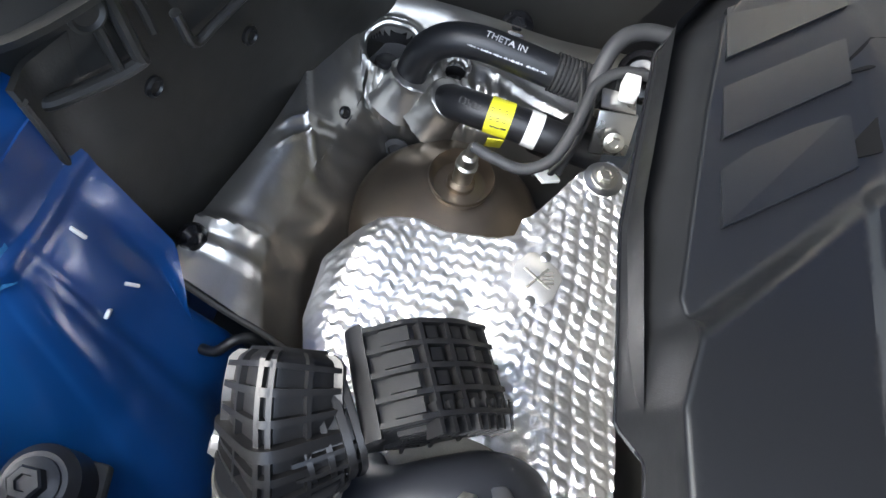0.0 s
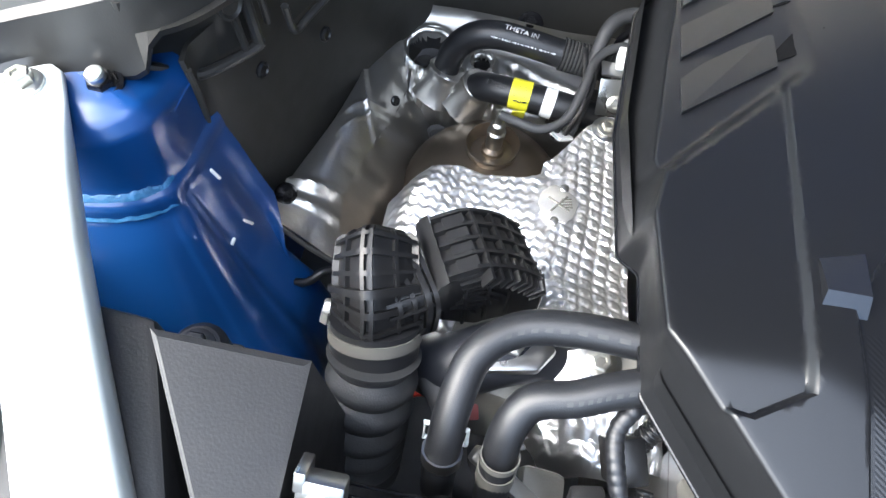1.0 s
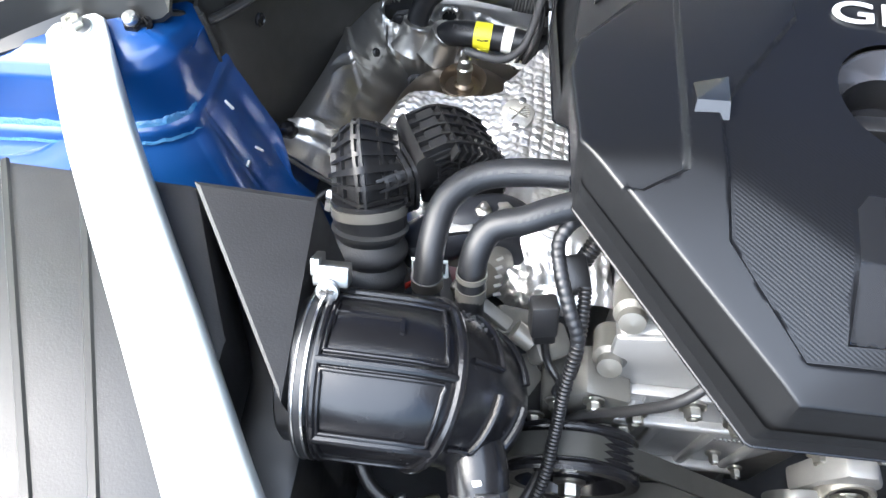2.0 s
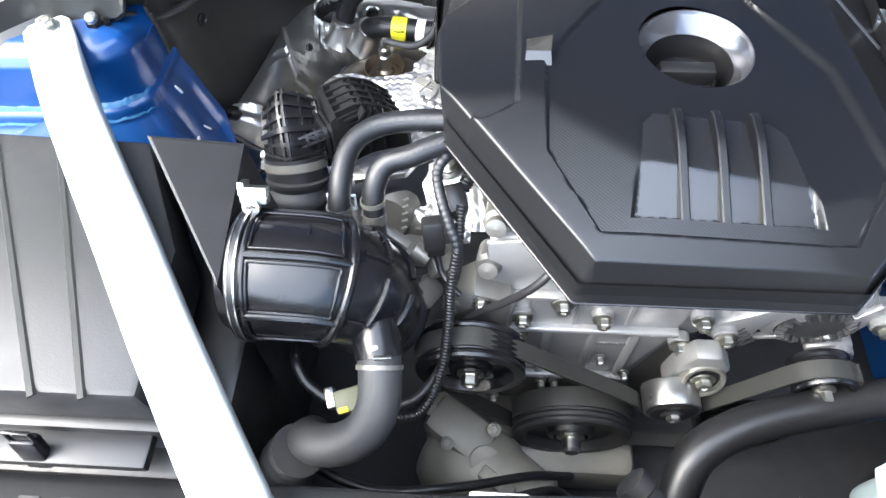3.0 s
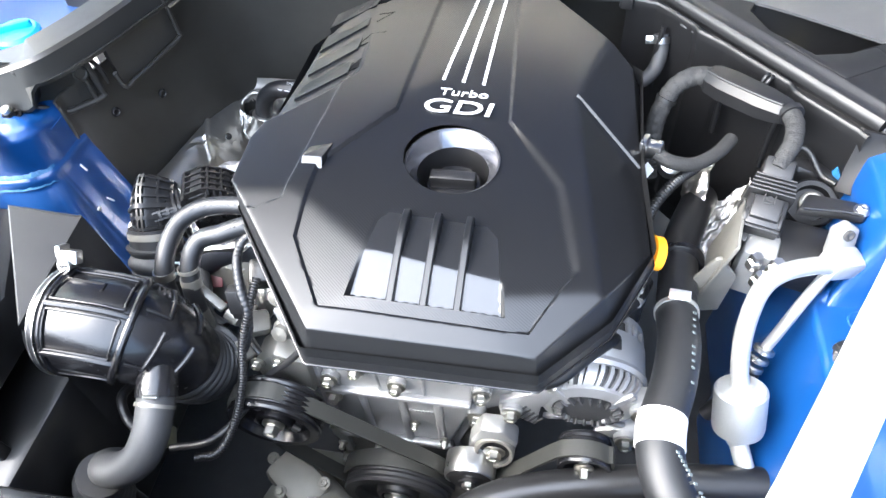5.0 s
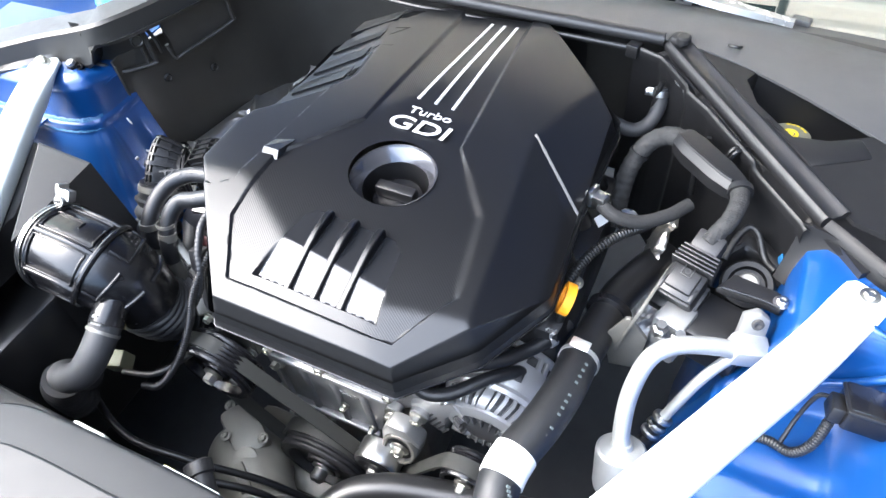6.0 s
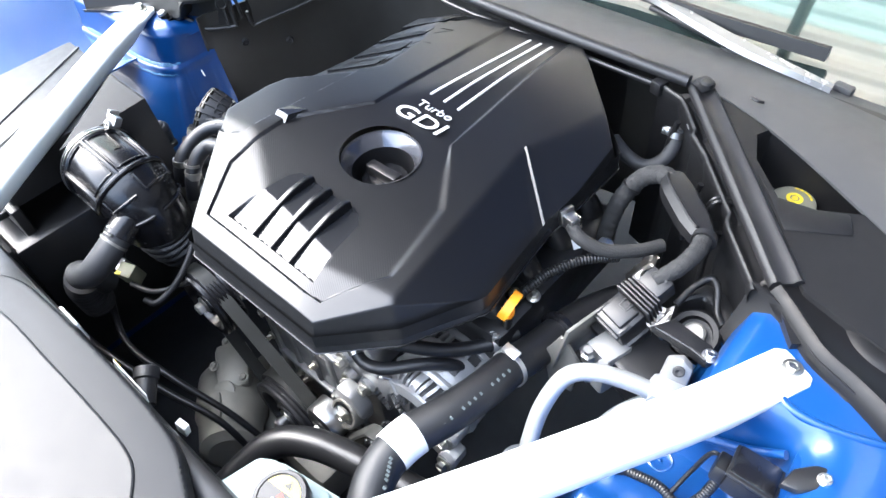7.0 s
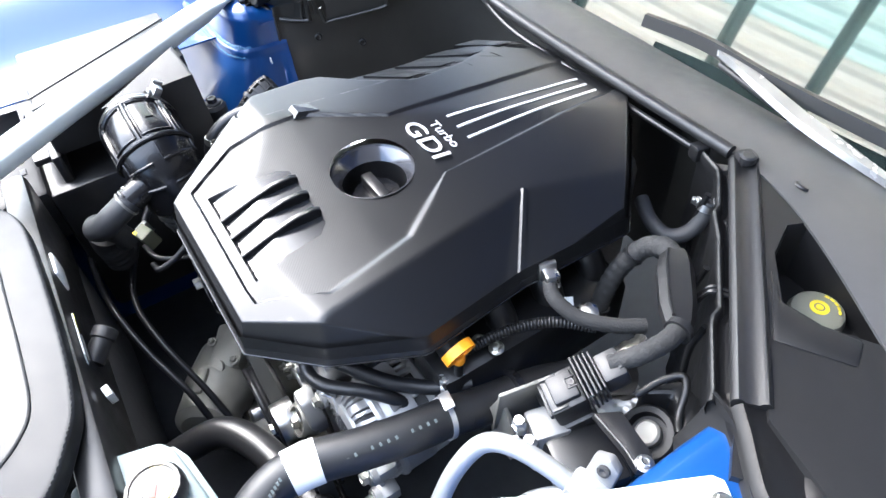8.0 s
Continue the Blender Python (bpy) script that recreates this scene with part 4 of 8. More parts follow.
def holed(fn, nu, nv, holes):
    """A sheet left open inside the given ellipses."""
    g = Geo()
    w = nv + 1
    g.v = [Vector(fn(i / nu, j / nv)) for i in range(nu + 1) for j in range(w)]
    for i in range(nu):
        for j in range(nv):
            q = (i * w + j, (i + 1) * w + j, (i + 1) * w + j + 1, i * w + j + 1)
            c = sum((g.v[k] for k in q), Vector()) / 4
            if j / nv < 0.5 and any(math.hypot((c.x - hx) / rx, (c.y - hy) / ry) < 0.92 for hx, hy, rx, ry in holes):
                continue
            g.f.append(q)
            g.m.append(0)
    return g


part("rear_sheet", holed(foil_rear, 130, 90, HOLES), SHEETFOIL, foil, angle=50)
for hx, hy, rx, ry in HOLES:
    g = Geo().lathe([(1.0, 0.0), (0.95, -0.03), (0.5, -0.035), (0.0, -0.035)], pose(hx, hy, 0.626 + 0.5 * (hy - 0.345), 25, 0, 0) @ Matrix.Diagonal((rx, ry, 1, 1)), 36, cap=False)
    part("pipe_opening", g, DARK, foil, "black round pipe opening")
for hx, hy, rx, ry in HOLES:
    ring_ = []
    for k in range(33):
        a = 2 * math.pi * k / 32
        ring_.append((hx + rx * math.cos(a), hy + ry * math.sin(a), 0.632 + 0.55 * (hy + ry * math.sin(a) - 0.345) + 0.0025 + 0.001 * math.sin(a * 7)))
    part("opening_rim", Geo().tube(ring_, 0.0042, 10, caps=False, per=2), SHEETFOIL, foil, "rolled foil rim")
g = Geo().lathe([(0.0115, -0.03), (0.0115, 0.004), (0.0130, 0.005), (0.0130, 0.009), (0.0105, 0.011), (0.0105, 0.016), (0.007, 0.018), (0.0, 0.018)], along((-0.385, 0.338, 0.616), (-0.387, 0.350, 0.66)), 24)
part("pipe_stub", g, GREYBLACK, foil, "black quick-fit pipe end")
for at, to, r0, seed in (((-0.366, 0.312, 0.606), (-0.351, 0.325, 0.652), 0.0225, 1), ((-0.330, 0.305, 0.606), (-0.316, 0.306, 0.634), 0.0225, 5)):
    g = Geo().lathe([(r0 * 1.35, 0.0), (r0 * 1.15, 0.010), (r0 * 1.08, 0.022), (r0 * 0.98, 0.030), (r0 * 0.96, 0.036), (r0 * 1.02, 0.039), (r0 * 0.93, 0.041)], along(at, to), 40,
                    wob=lambda a, h: 1 + 0.035 * math.sin(a * 5 + seed) * math.cos(h * 120) + 0.02 * math.sin(a * 13 + h * 300))
    part("foil_boot", g, SHEETFOIL, foil, "crimped foil boot round the hose", angle=45)
bolt(foil, (-0.268, 0.392, 0.668), (0, -0.5, 1), 0.008, GLOSS)
part("stud_washer", Geo().lathe([(0.015, 0), (0.016, 0.003), (0.010, 0.006)], along((-0.268, 0.395, 0.662), (-0.268, 0.37, 0.70)), 24), GLOSS, foil)
scrivet((-0.404, 0.262, 0.640), (0.8, -0.4, 0.6), foil, 0.006)
g = Geo().lathe([(0.013, 0), (0.014, 0.003), (0.009, 0.005), (0.008, 0.002), (0.0, 0.002)], along((-0.358, 0.287, 0.565), (-0.355, 0.25, 0.575)), 24)
part("plug", g, DARK, foil, "black rubber plug")

# ---- catalyst dome with its oxygen sensor ----
cat = thing("catalyst", (-0.285, 0.21, 0.42), "bronze heat-tinted catalyst dome", "catalyst")
prof = [(0.095, 0.40), (0.095, 0.565), (0.092, 0.585), (0.080, 0.604), (0.060, 0.617), (0.038, 0.624), (0.0, 0.626)]
part("dome", Geo().lathe(prof, pose(-0.288, 0.208, 0), 48), BRONZE, cat)
prof = [(0.014, 0.606), (0.022, 0.610), (0.0285, 0.626), (0.0312, 0.636), (0.0300, 0.638), (0.0265, 0.630), (0.0215, 0.618), (0.012, 0.614)]
part("sensor_boss", Geo().lathe(prof, pose(-0.284, 0.228, 0), 36), BRONZE, cat)
sensor = thing("oxygen_sensor", (-0.284, 0.227, 0.622), "plated oxygen sensor with a grey lead", "sensor")
SM = along((-0.284, 0.228, 0.620), (-0.280, 0.232, 0.70))
part("hex", Geo().lathe([(0.0130, -0.006), (0.0140, 0.002), (0.0130, 0.010), (0.0095, 0.014)], SM, 24), BRONZE, sensor)
part("body", Geo().lathe([(0.0095, 0.012), (0.0092, 0.032), (0.0105, 0.033), (0.0105, 0.037), (0.0085, 0.039), (0.0085, 0.046), (0.0075, 0.049), (0.0045, 0.051), (0.0042, 0.060), (0.003, 0.066), (0.0, 0.067)], SM, 20), ZINC, sensor)
g = Geo().tube([(-0.281, 0.232, 0.682), (-0.262, 0.225, 0.683), (-0.235, 0.222, 0.682), (-0.212, 0.236, 0.690), (-0.200, 0.268, 0.705), (-0.192, 0.30, 0.715), (-0.170, 0.318, 0.72), (-0.13, 0.32, 0.72)], 0.005)
part("lead", g, GREYRUBBER, sensor, "grey rubber sensor lead")

# ---- heater hoses at the firewall ----
hose = thing("heater_inlet_hose", (-0.30, 0.29, 0.66), "black heater hose lettered THETA IN", "hose")
pts = [(-0.360, 0.319, 0.622), (-0.354, 0.324, 0.652), (-0.344, 0.3265, 0.678), (-0.325, 0.327, 0.696), (-0.298, 0.326, 0.7025), (-0.265, 0.324, 0.700), (-0.225, 0.322, 0.694), (-0.17, 0.32, 0.69)]
part("tube", Geo().tube(pts, 0.0155, 22), RUBBER, hose)
g = Geo().tube([(-0.228, 0.3222, 0.6945), (-0.205, 0.3212, 0.692), (-0.17, 0.32, 0.69)], 0.0172, 20, ring=(0.004, 0.001))
part("ribbed_sleeve", g, CLOTH, hose, "ribbed black sleeve")
part("lettering", letters("THETA IN", 0.0088, pose(-0.2945, 0.3215, 0.7174, 4, 3, -8), deep=0.0006), SILVER, hose, "white printed words THETA IN")
g = Geo()
for k in range(46):
    t = k / 45
    if k % 9 == 5 or k % 13 == 7:
        continue
    g.box((-0.307 + 0.072 * t, 0.3125 - 0.004 * t, 0.7115 - 0.0065 * t), (0.0008, 0.0007 + 0.0014 * ((k * 7) % 3) / 2, 0.0008), 0.0, rot=(52, 0, -4))
part("print_bars", g, SILVER, hose, "small white print")

hose = thing("heater_outlet_hose", (-0.27, 0.26, 0.64), "black heater hose with a yellow label and white band", "hose")
pts = [(-0.322, 0.306, 0.612), (-0.316, 0.304, 0.638), (-0.303, 0.294, 0.653), (-0.280, 0.287, 0.659), (-0.245, 0.284, 0.658), (-0.205, 0.280, 0.655), (-0.17, 0.283, 0.645)]
part("tube", Geo().tube(pts, 0.0165, 22), RUBBER, hose)
part("label", Geo().tube([(-0.275, 0.2865, 0.6592), (-0.264, 0.2855, 0.6590), (-0.253, 0.2847, 0.6584)], 0.0172, 24), YELLOW, hose, "bright yellow paper label")
part("label_tail", Geo().box((-0.263, 0.266, 0.646), (0.015, 0.0012, 0.028), 0.0003, rot=(20, 0, 8)), YELLOW, hose, "yellow label tail")
g = Geo()
for i in range(3):
    for k in range(5):
        g.box((-0.2715 + 0.0062 * i, 0.2815 - 0.0024 * k, 0.6757 - 0.0012 * k), (0.004 - 0.0008 * ((i + k) % 3), 0.0007, 0.0005), 0, rot=(20 + 8 * k, 0, 4))
part("print_bars", g, FADED, hose, "faint label print")
part("lettering", letters("OUT", 0.0075, pose(-0.2555, 0.2685, 0.6655, 60, 0, 180), deep=0.0005), BLACK, hose, "black word OUT")
part("lettering", letters("13H381", 0.0085, pose(-0.3050, 0.2810, 0.6735, 30, 4, -12), deep=0.0006), FADED, hose, "white printed part number")
part("white_band", Geo().tube([(-0.238, 0.2834, 0.6578), (-0.225, 0.282, 0.6568)], 0.0173, 24), WHITEP, hose, "white paint band")

# brackets, plugs and leads beside the cover
tag = thing("wiring_tag", (-0.213, 0.235, 0.64), "white plastic wiring tag", "tag")
part("plate", Geo().box((-0.213, 0.237, 0.660), (0.020, 0.022, 0.004), 0.001, rot=(-20, 20, 30)), WHITEP, tag)
part("strap", Geo().box((-0.224, 0.245, 0.657), (0.018, 0.005, 0.003), 0.001, rot=(0, 10, 30)), WHITEP, tag)
g = Geo().tube([(-0.205, 0.245, 0.655), (-0.196, 0.275, 0.68), (-0.193, 0.305, 0.705), (-0.185, 0.335, 0.728), (-0.165, 0.352, 0.735), (-0.13, 0.355, 0.735)], 0.0075)
solo("breather_tube", g, GREYRUBBER, "grey rubber tube rising past the heater hoses", "hose")
for off in (0.0, 0.010):
    g = Geo().tube([(-0.222 + off, 0.232, 0.658), (-0.206 + off, 0.262, 0.676), (-0.200 + off, 0.285, 0.70), (-0.205 + off, 0.315, 0.712), (-0.20 + off, 0.33, 0.68)], 0.0028, 8)
    solo("wire", g, BLACK, "thin black wire along the heater hose", "cable", "wires by the heater hose")
bk = thing("sensor_bracket", (-0.165, 0.27, 0.64), "bent plated steel bracket with a bolt", "bracket")
g = Geo().box((-0.166, 0.275, 0.690), (0.034, 0.003, 0.040), 0.001, rot=(-30, 0, 8))
g.box((-0.170, 0.292, 0.712), (0.032, 0.018, 0.003), 0.001, rot=(10, 10, 8))
part("plate", g, STEEL, bk)
bolt(bk, (-0.164, 0.266, 0.690), (0, -0.8, 0.6), 0.006, ZINC)
part("plug", Geo().box((-0.165, 0.300, 0.722), (0.014, 0.02, 0.016), 0.002), WHITEP, bk, "white plastic plug")
g = Geo().lathe([(0.021, 0.0), (0.021, 0.018), (0.015, 0.02), (0.013, 0.014), (0.006, 0.013), (0.006, 0.02), (0.0, 0.021)], along((-0.150, 0.335, 0.70), (-0.165, 0.31, 0.74)), 28)
solo("round_plug", g, GLOSS, "round black plug beside the heater hoses", "plug")
for i in range(3):
    g = Geo().box((-0.215 + 0.03 * i, 0.30 + 0.012 * i, 0.63), (0.03, 0.035, 0.03), 0.006, rot=(10 * i, 15, 20 * i))
    solo("connector", g, BLACK, "black wiring connector in the shade", "connector", "connectors behind the turbo")

# ---- embossed heat shield over the turbo ----
class Sweep:
    """A body of rounded-square section along a line; at() gives a point of its skin."""

    def __init__(self, pts, rx, ry=None, power=2.0, per=10, up=(0, 0, 1)):
        self.p = spline(pts, per)
        self.rx, self.ry, self.e = rx, ry or rx, 2.0 / power
        self.fr = []
        u = Vector(up)
        for i in range(len(self.p)):
            t = (self.p[min(i + 1, len(self.p) - 1)] - self.p[max(i - 1, 0)]).normalized()
            u = (u - t * u.dot(t)).normalized()
            self.fr.append((t.cross(u), u.copy()))

    def at(self, s, a, off=0.0):
        i = min(max(s, 0), 1) * (len(self.p) - 1)
        k = min(int(i), len(self.p) - 2)
        w = i - k
        c = self.p[k].lerp(self.p[k + 1], w)
        x, y = (self.fr[k][j].lerp(self.fr[k + 1][j], w) for j in (0, 1))
        rx = self.rx(s) if callable(self.rx) else self.rx
        ry = self.ry(s) if callable(self.ry) else self.ry
        ca, sa = math.cos(a), math.sin(a)
        return c + x * math.copysign(abs(ca) ** self.e, ca) * (rx + off) + y * math.copysign(abs(sa) ** self.e, sa) * (ry + off)

    def skin(self, s0=0.0, s1=1.0, n=40, seg=40, off=0.0, cap=True):
        return Geo().loft([[self.at(s0 + (s1 - s0) * i / n, 2 * math.pi * k / seg, off) for k in range(seg)] for i in range(n + 1)], cap=cap)

    def hoop(self, g, s, a0=0.0, a1=2 * math.pi, high=0.005, wide=0.0036, seg=40):
        """A rib round the body."""
        rings = []
        d = wide / sum((b - a).length for a, b in zip(self.p, self.p[1:]))
        for k in range(seg + 1):
            a = a0 + (a1 - a0) * k / seg
            rings.append([self.at(s - d / 2, a, -0.001), self.at(s + d / 2, a, -0.001), self.at(s + d / 2, a, high), self.at(s - d / 2, a, high)])
        g.loft(rings)

    def stringer(self, g, a, s0, s1, high=0.005, wide=0.0036, n=24):
        """A rib along the body."""
        rings = []
        for i in range(n + 1):
            s = s0 + (s1 - s0) * i / n
            b, t = self.at(s, a, -0.001), self.at(s, a, high)
            side = (self.at(min(1, s + 0.01), a) - self.at(max(0, s - 0.01), a)).cross(t - b)
            side = side.normalized() * wide / 2 if side.length > 1e-9 else Vector((0, 0, 0))
            rings.append([b - side, b + side, t + side, t - side])
        g.loft(rings)


hs = thing("turbo_heat_shield", (-0.25, 0.05, 0.56), "embossed bright aluminium heat shield over the turbo", "heat shield")


def hs_edges(y):
    """The left and right edge of the shield at y."""
    left = [(-0.125, -0.192), (-0.09, -0.222), (-0.05, -0.285), (0.0, -0.355), (0.05, -0.372), (0.10, -0.372), (0.135, -0.352), (0.15, -0.33), (0.24, -0.33)]
    for (a, la), (b, lb) in zip(left, left[1:]):
        if y <= b:
            return la + (lb - la) * (y - a) / (b - a), -0.142
    return -0.33, -0.142


def hs_rear(x):
    """How far back the shield reaches at x."""
    pts = [(-0.375, 0.115), (-0.35, 0.142), (-0.328, 0.151), (-0.30, 0.147), (-0.261, 0.153), (-0.24, 0.168), (-0.222, 0.191), (-0.203, 0.217), (-0.176, 0.236), (-0.14, 0.222)]
    for (a, la), (b, lb) in zip(pts, pts[1:]):
        if x <= b:
            return la + (lb - la) * max(0, (x - a)) / (b - a)
    return 0.222


def hs_skin(u, v):
    x0 = -0.372 + 0.23 * u
    yr = hs_rear(x0)
    y = -0.125 + (yr + 0.125) * v
    xl, xr = hs_edges(y)
    x = xl + (xr - xl) * u
    z = 0.704
    z += 0.012 * math.exp(-((x + 0.335) / 0.03) ** 2 - ((y - 0.11) / 0.04) ** 2)
    z -= 0.030 * max(0, 1 - (x - xl) / 0.030) ** 2
    z -= 0.020 * max(0, 1 - v / 0.06) ** 2 + 0.05 * max(0, 1 - (1 - v) / 0.05) ** 2 * (x < -0.23)
    z += 0.022 * sstep(-0.23, -0.18, x) * sstep(0.06, -0.03, y)
    z -= 0.014 * math.exp(-((x + 0.235 + (y - 0.03) * 0.35) / 0.012) ** 2) * sstep(0.11, 0.05, y)
    # rolled waves on the left, rows of square studs on the right
    w = sstep(-0.225, -0.195, x + 0.25 * (y - 0.05) * (y < 0.05))
    flat = math.exp(-(((x + 0.21) ** 2 + (y - 0.114) ** 2) / 0.022 ** 2) ** 2)
    flat2 = math.exp(-(((x + 0.172) ** 2 + (y - 0.216) ** 2) / 0.014 ** 2) ** 2)
    k = (1 - flat) * (1 - flat2)
    wx, wy = x + 0.0015 * math.sin(y * 41), y + 0.0020 * math.sin(x * 37)
    waves = math.sin(2 * math.pi * (wy + 0.0017 * math.sin(2 * math.pi * wx / 0.0112)) / 0.0098)
    waves += 0.25 * math.sin(2 * math.pi * wx / 0.0105) * sstep(-0.34, -0.29, x) * sstep(-0.22, -0.26, x)
    stud = abs(math.sin(math.pi * wx / 0.0122)) ** 0.8 * abs(math.sin(math.pi * (wy + 0.30 * wx) / 0.0108)) ** 0.8
    dia = 2.2 * sstep(0.12, 0.70, stud) - 1.1
    z += k * 0.00060 * ((1 - w) * waves + w * dia) + 0.0013 * noise.noise(Vector((x * 60, y * 60, 0))) + k * 0.0007 * noise.noise(Vector((x * 240, y * 240, 3)))
    return (x, y, z)


part("sheet", Geo().sheet(hs_skin, 210, 290, 0.0008), FOIL, hs, angle=70)
bd = Geo()
M = pose(-0.2105, 0.1145, 0.7060, 0, 0, 12)
bd.prism([(0.019, 0), (0.016, 0.009), (0.008, 0.016), (0.0, 0.022), (-0.006, 0.021), (-0.016, 0.012), (-0.019, 0.002), (-0.016, -0.009), (-0.006, -0.017), (0.004, -0.021), (0.012, -0.014)], 0, 0.002, 0.0006, M=M)
part("badge", bd, CLAMPZ, hs, "pressed silver badge with a crossed mark")
g = Geo()
for r in (42, -42):
    g.box((0, 0, 0.0025), (0.024, 0.0018, 0.0012), 0.0003, rot=(0, 0, r), M=M)
for i in range(4):
    g.box((0.008, -0.004 + 0.003 * i, 0.0023), (0.009, 0.0012, 0.0008), 0, M=M)
part("mark", g, DARKALU, hs)
for at in ((-0.207, 0.1335, 0.7065), (-0.213, 0.0955, 0.7065)):
    a = Vector(at)
    part("rivet", Geo().lathe([(0.0042, 0), (0.0042, 0.0022), (0.003, 0.003), (0.0, 0.0032)], pose(*a), 16), STEEL, hs)
g = Geo().lathe([(0.016, 0.0), (0.016, 0.003), (0.010, 0.004), (0.010, 0.006)], pose(-0.172, 0.216, 0.703), 28)
part("washer", g, STEEL, hs)
bolt(hs, (-0.172, 0.216, 0.708), (0, 0, 1), 0.0072, ZINC)

low = thing("lower_heat_shield", (-0.175, -0.07, 0.66), "smooth pressed aluminium heat shield with a bolt", "heat shield")


def low_skin(u, v):
    a = Vector((-0.205 + 0.022 * v, -0.045 - 0.07 * v, 0.738 - 0.035 * v * v))
    p = a + Vector((0.075, 0.012 * (1 - v), 0.008)) * u
    p.z += 0.010 * math.sin(u * math.pi) + (0.0013 * math.sin(p.x * 560 + p.y * 90) * abs(math.sin(p.y * 300)) + 0.0006 * noise.noise(p * 160)) * sstep(0.35, 0.55, v) + 0.002 * noise.noise(p * 50)
    return p


part("sheet", Geo().sheet(low_skin, 50, 44, 0.001), FOIL, low, angle=60)
g = Geo().lathe([(0.017, 0), (0.017, 0.002), (0.011, 0.003), (0.0105, 0.005)], along((-0.170, -0.052, 0.752), (-0.172, -0.06, 0.80)), 28)
part("washer", g, STEEL, low)
bolt(low, (-0.170, -0.052, 0.757), (-0.03, -0.16, 1), 0.0078, ZINC)

# ---- turbo compressor ----
turbo = thing("turbocharger", (-0.25, -0.05, 0.55), "cast turbocharger housing beneath the hoses", "turbocharger")
pts = [(-0.245 + 0.05 * math.cos(a), -0.055 + 0.012 * math.sin(2 * a), 0.690 + 0.05 * math.sin(a)) for a in [2 * math.pi * k / 12 for k in range(13)]]
part("scroll", Geo().tube(pts, 0.026, 20, 6), DARKSTEEL, turbo)
part("hub", Geo().lathe([(0.045, -0.03), (0.047, 0.02), (0.036, 0.035), (0.03, 0.04)], along((-0.245, -0.055, 0.69), (-0.245, -0.15, 0.72)), 32), DARKALU, turbo)
part("cast_tag", Geo().box((-0.268, -0.092, 0.713), (0.032, 0.003, 0.026), 0.001, rot=(-60, 0, 15)), MAROON, turbo, "maroon enamelled cast panel")
g = Geo()
for i in range(5):
    g.box((-0.216, -0.118 + 0.0075 * i, 0.7245 + 0.003 * i), (0.007, 0.004, 0.0012), 0.0004, rot=(-20, 0, 20 + 3 * i))
part("raised_marks", g, ALU, turbo, "raised casting marks")
g = Geo().prism([(-0.272, -0.082), (-0.215, -0.070), (-0.203, -0.052), (-0.214, -0.040), (-0.262, -0.052), (-0.277, -0.066)], 0.752, 0.762, 0.002)
part("bracket", g, STEEL, turbo, "silver machined bracket")
g = Geo().lathe([(0.0075, 0), (0.0075, 0.006), (0.004, 0.008), (0.004, 0.014), (0.0, 0.015)], pose(-0.235, -0.056, 0.762), 6)
part("nut", g, ZINC, turbo)
g = Geo().tube([(-0.31, -0.06, 0.70), (-0.292, -0.078, 0.725), (-0.272, -0.105, 0.72), (-0.262, -0.14, 0.70), (-0.235, -0.155, 0.69)], 0.0125)
part("oil_pipe", g, GREYRUBBER, turbo)
act = thing("actuator_plug", (-0.327, -0.075, 0.60), "white round plug with red wires", "plug")
part("plug", Geo().lathe([(0.010, 0), (0.010, 0.012), (0.006, 0.014), (0.0, 0.014)], along((-0.327, -0.075, 0.605), (-0.323, -0.09, 0.65)), 20), WHITEP, act)
part("wire", Geo().tube([(-0.325, -0.075, 0.615), (-0.312, -0.066, 0.622), (-0.300, -0.060, 0.615), (-0.285, -0.06, 0.60)], 0.003, 8), RED, act, "red wire")

# ---- ribbed inlet elbow ----
elbow = thing("inlet_elbow", (-0.30, -0.02, 0.70), "gloss black inlet elbow with a grid of ribs", "air duct")
def face(f, turn=0.0, power=7.0):
    """The angle at which a boxy section shows the part f, -1 to 1, of its flat face."""
    return math.acos(math.copysign(abs(f) ** (power / 2), f)) + turn


lob = Sweep([(-0.337, -0.062, 0.769), (-0.339, -0.048, 0.787), (-0.344, -0.028, 0.800), (-0.348, -0.006, 0.806)], lambda s: 0.0255 - 0.0042 * s - 0.005 * sstep(0.90, 1.0, s), power=5.0, up=(-0.55, 0, 0.83))
part("left_lobe", lob.skin(), RIBBED, elbow)
g = Geo()
for s in (0.16, 0.30, 0.58, 0.72, 0.86):
    lob.hoop(g, s, high=0.0036, wide=0.0027)
lob.hoop(g, 0.44, high=0.0062, wide=0.0042)
for q in range(4):
    for f in (-0.78, 0.0, 0.78):
        lob.stringer(g, face(f, q * math.pi / 2, 5.0), 0.06, 0.97, 0.0036, 0.0027)
part("rib_grid", g, RIBBED, elbow, angle=20)
part("end_flange", lob.skin(0.0, 0.06, 4, 40, 0.0050), RIBBED, elbow, angle=25)
side = Sweep([(-0.346, -0.050, 0.778), (-0.330, -0.040, 0.778), (-0.309, -0.026, 0.776)], 0.0262, power=4.0)
part("side_lobe", side.skin(), RIBBED, elbow)
g = Geo()
for s in (0.44, 0.64):
    side.hoop(g, s, high=0.0032, wide=0.0026)
for q in range(4):
    for f in (-0.7, 0.0, 0.7):
        side.stringer(g, face(f, q * math.pi / 2, 4.0), 0.25, 0.9, 0.0032, 0.0026)
part("rib_grid", g, RIBBED, elbow, angle=20)
part("collar", side.skin(0.78, 0.86, 4, 48, 0.0055), RIBBED, elbow, angle=25)
part("collar", side.skin(0.90, 0.97, 4, 48, 0.0055), RIBBED, elbow, angle=25)
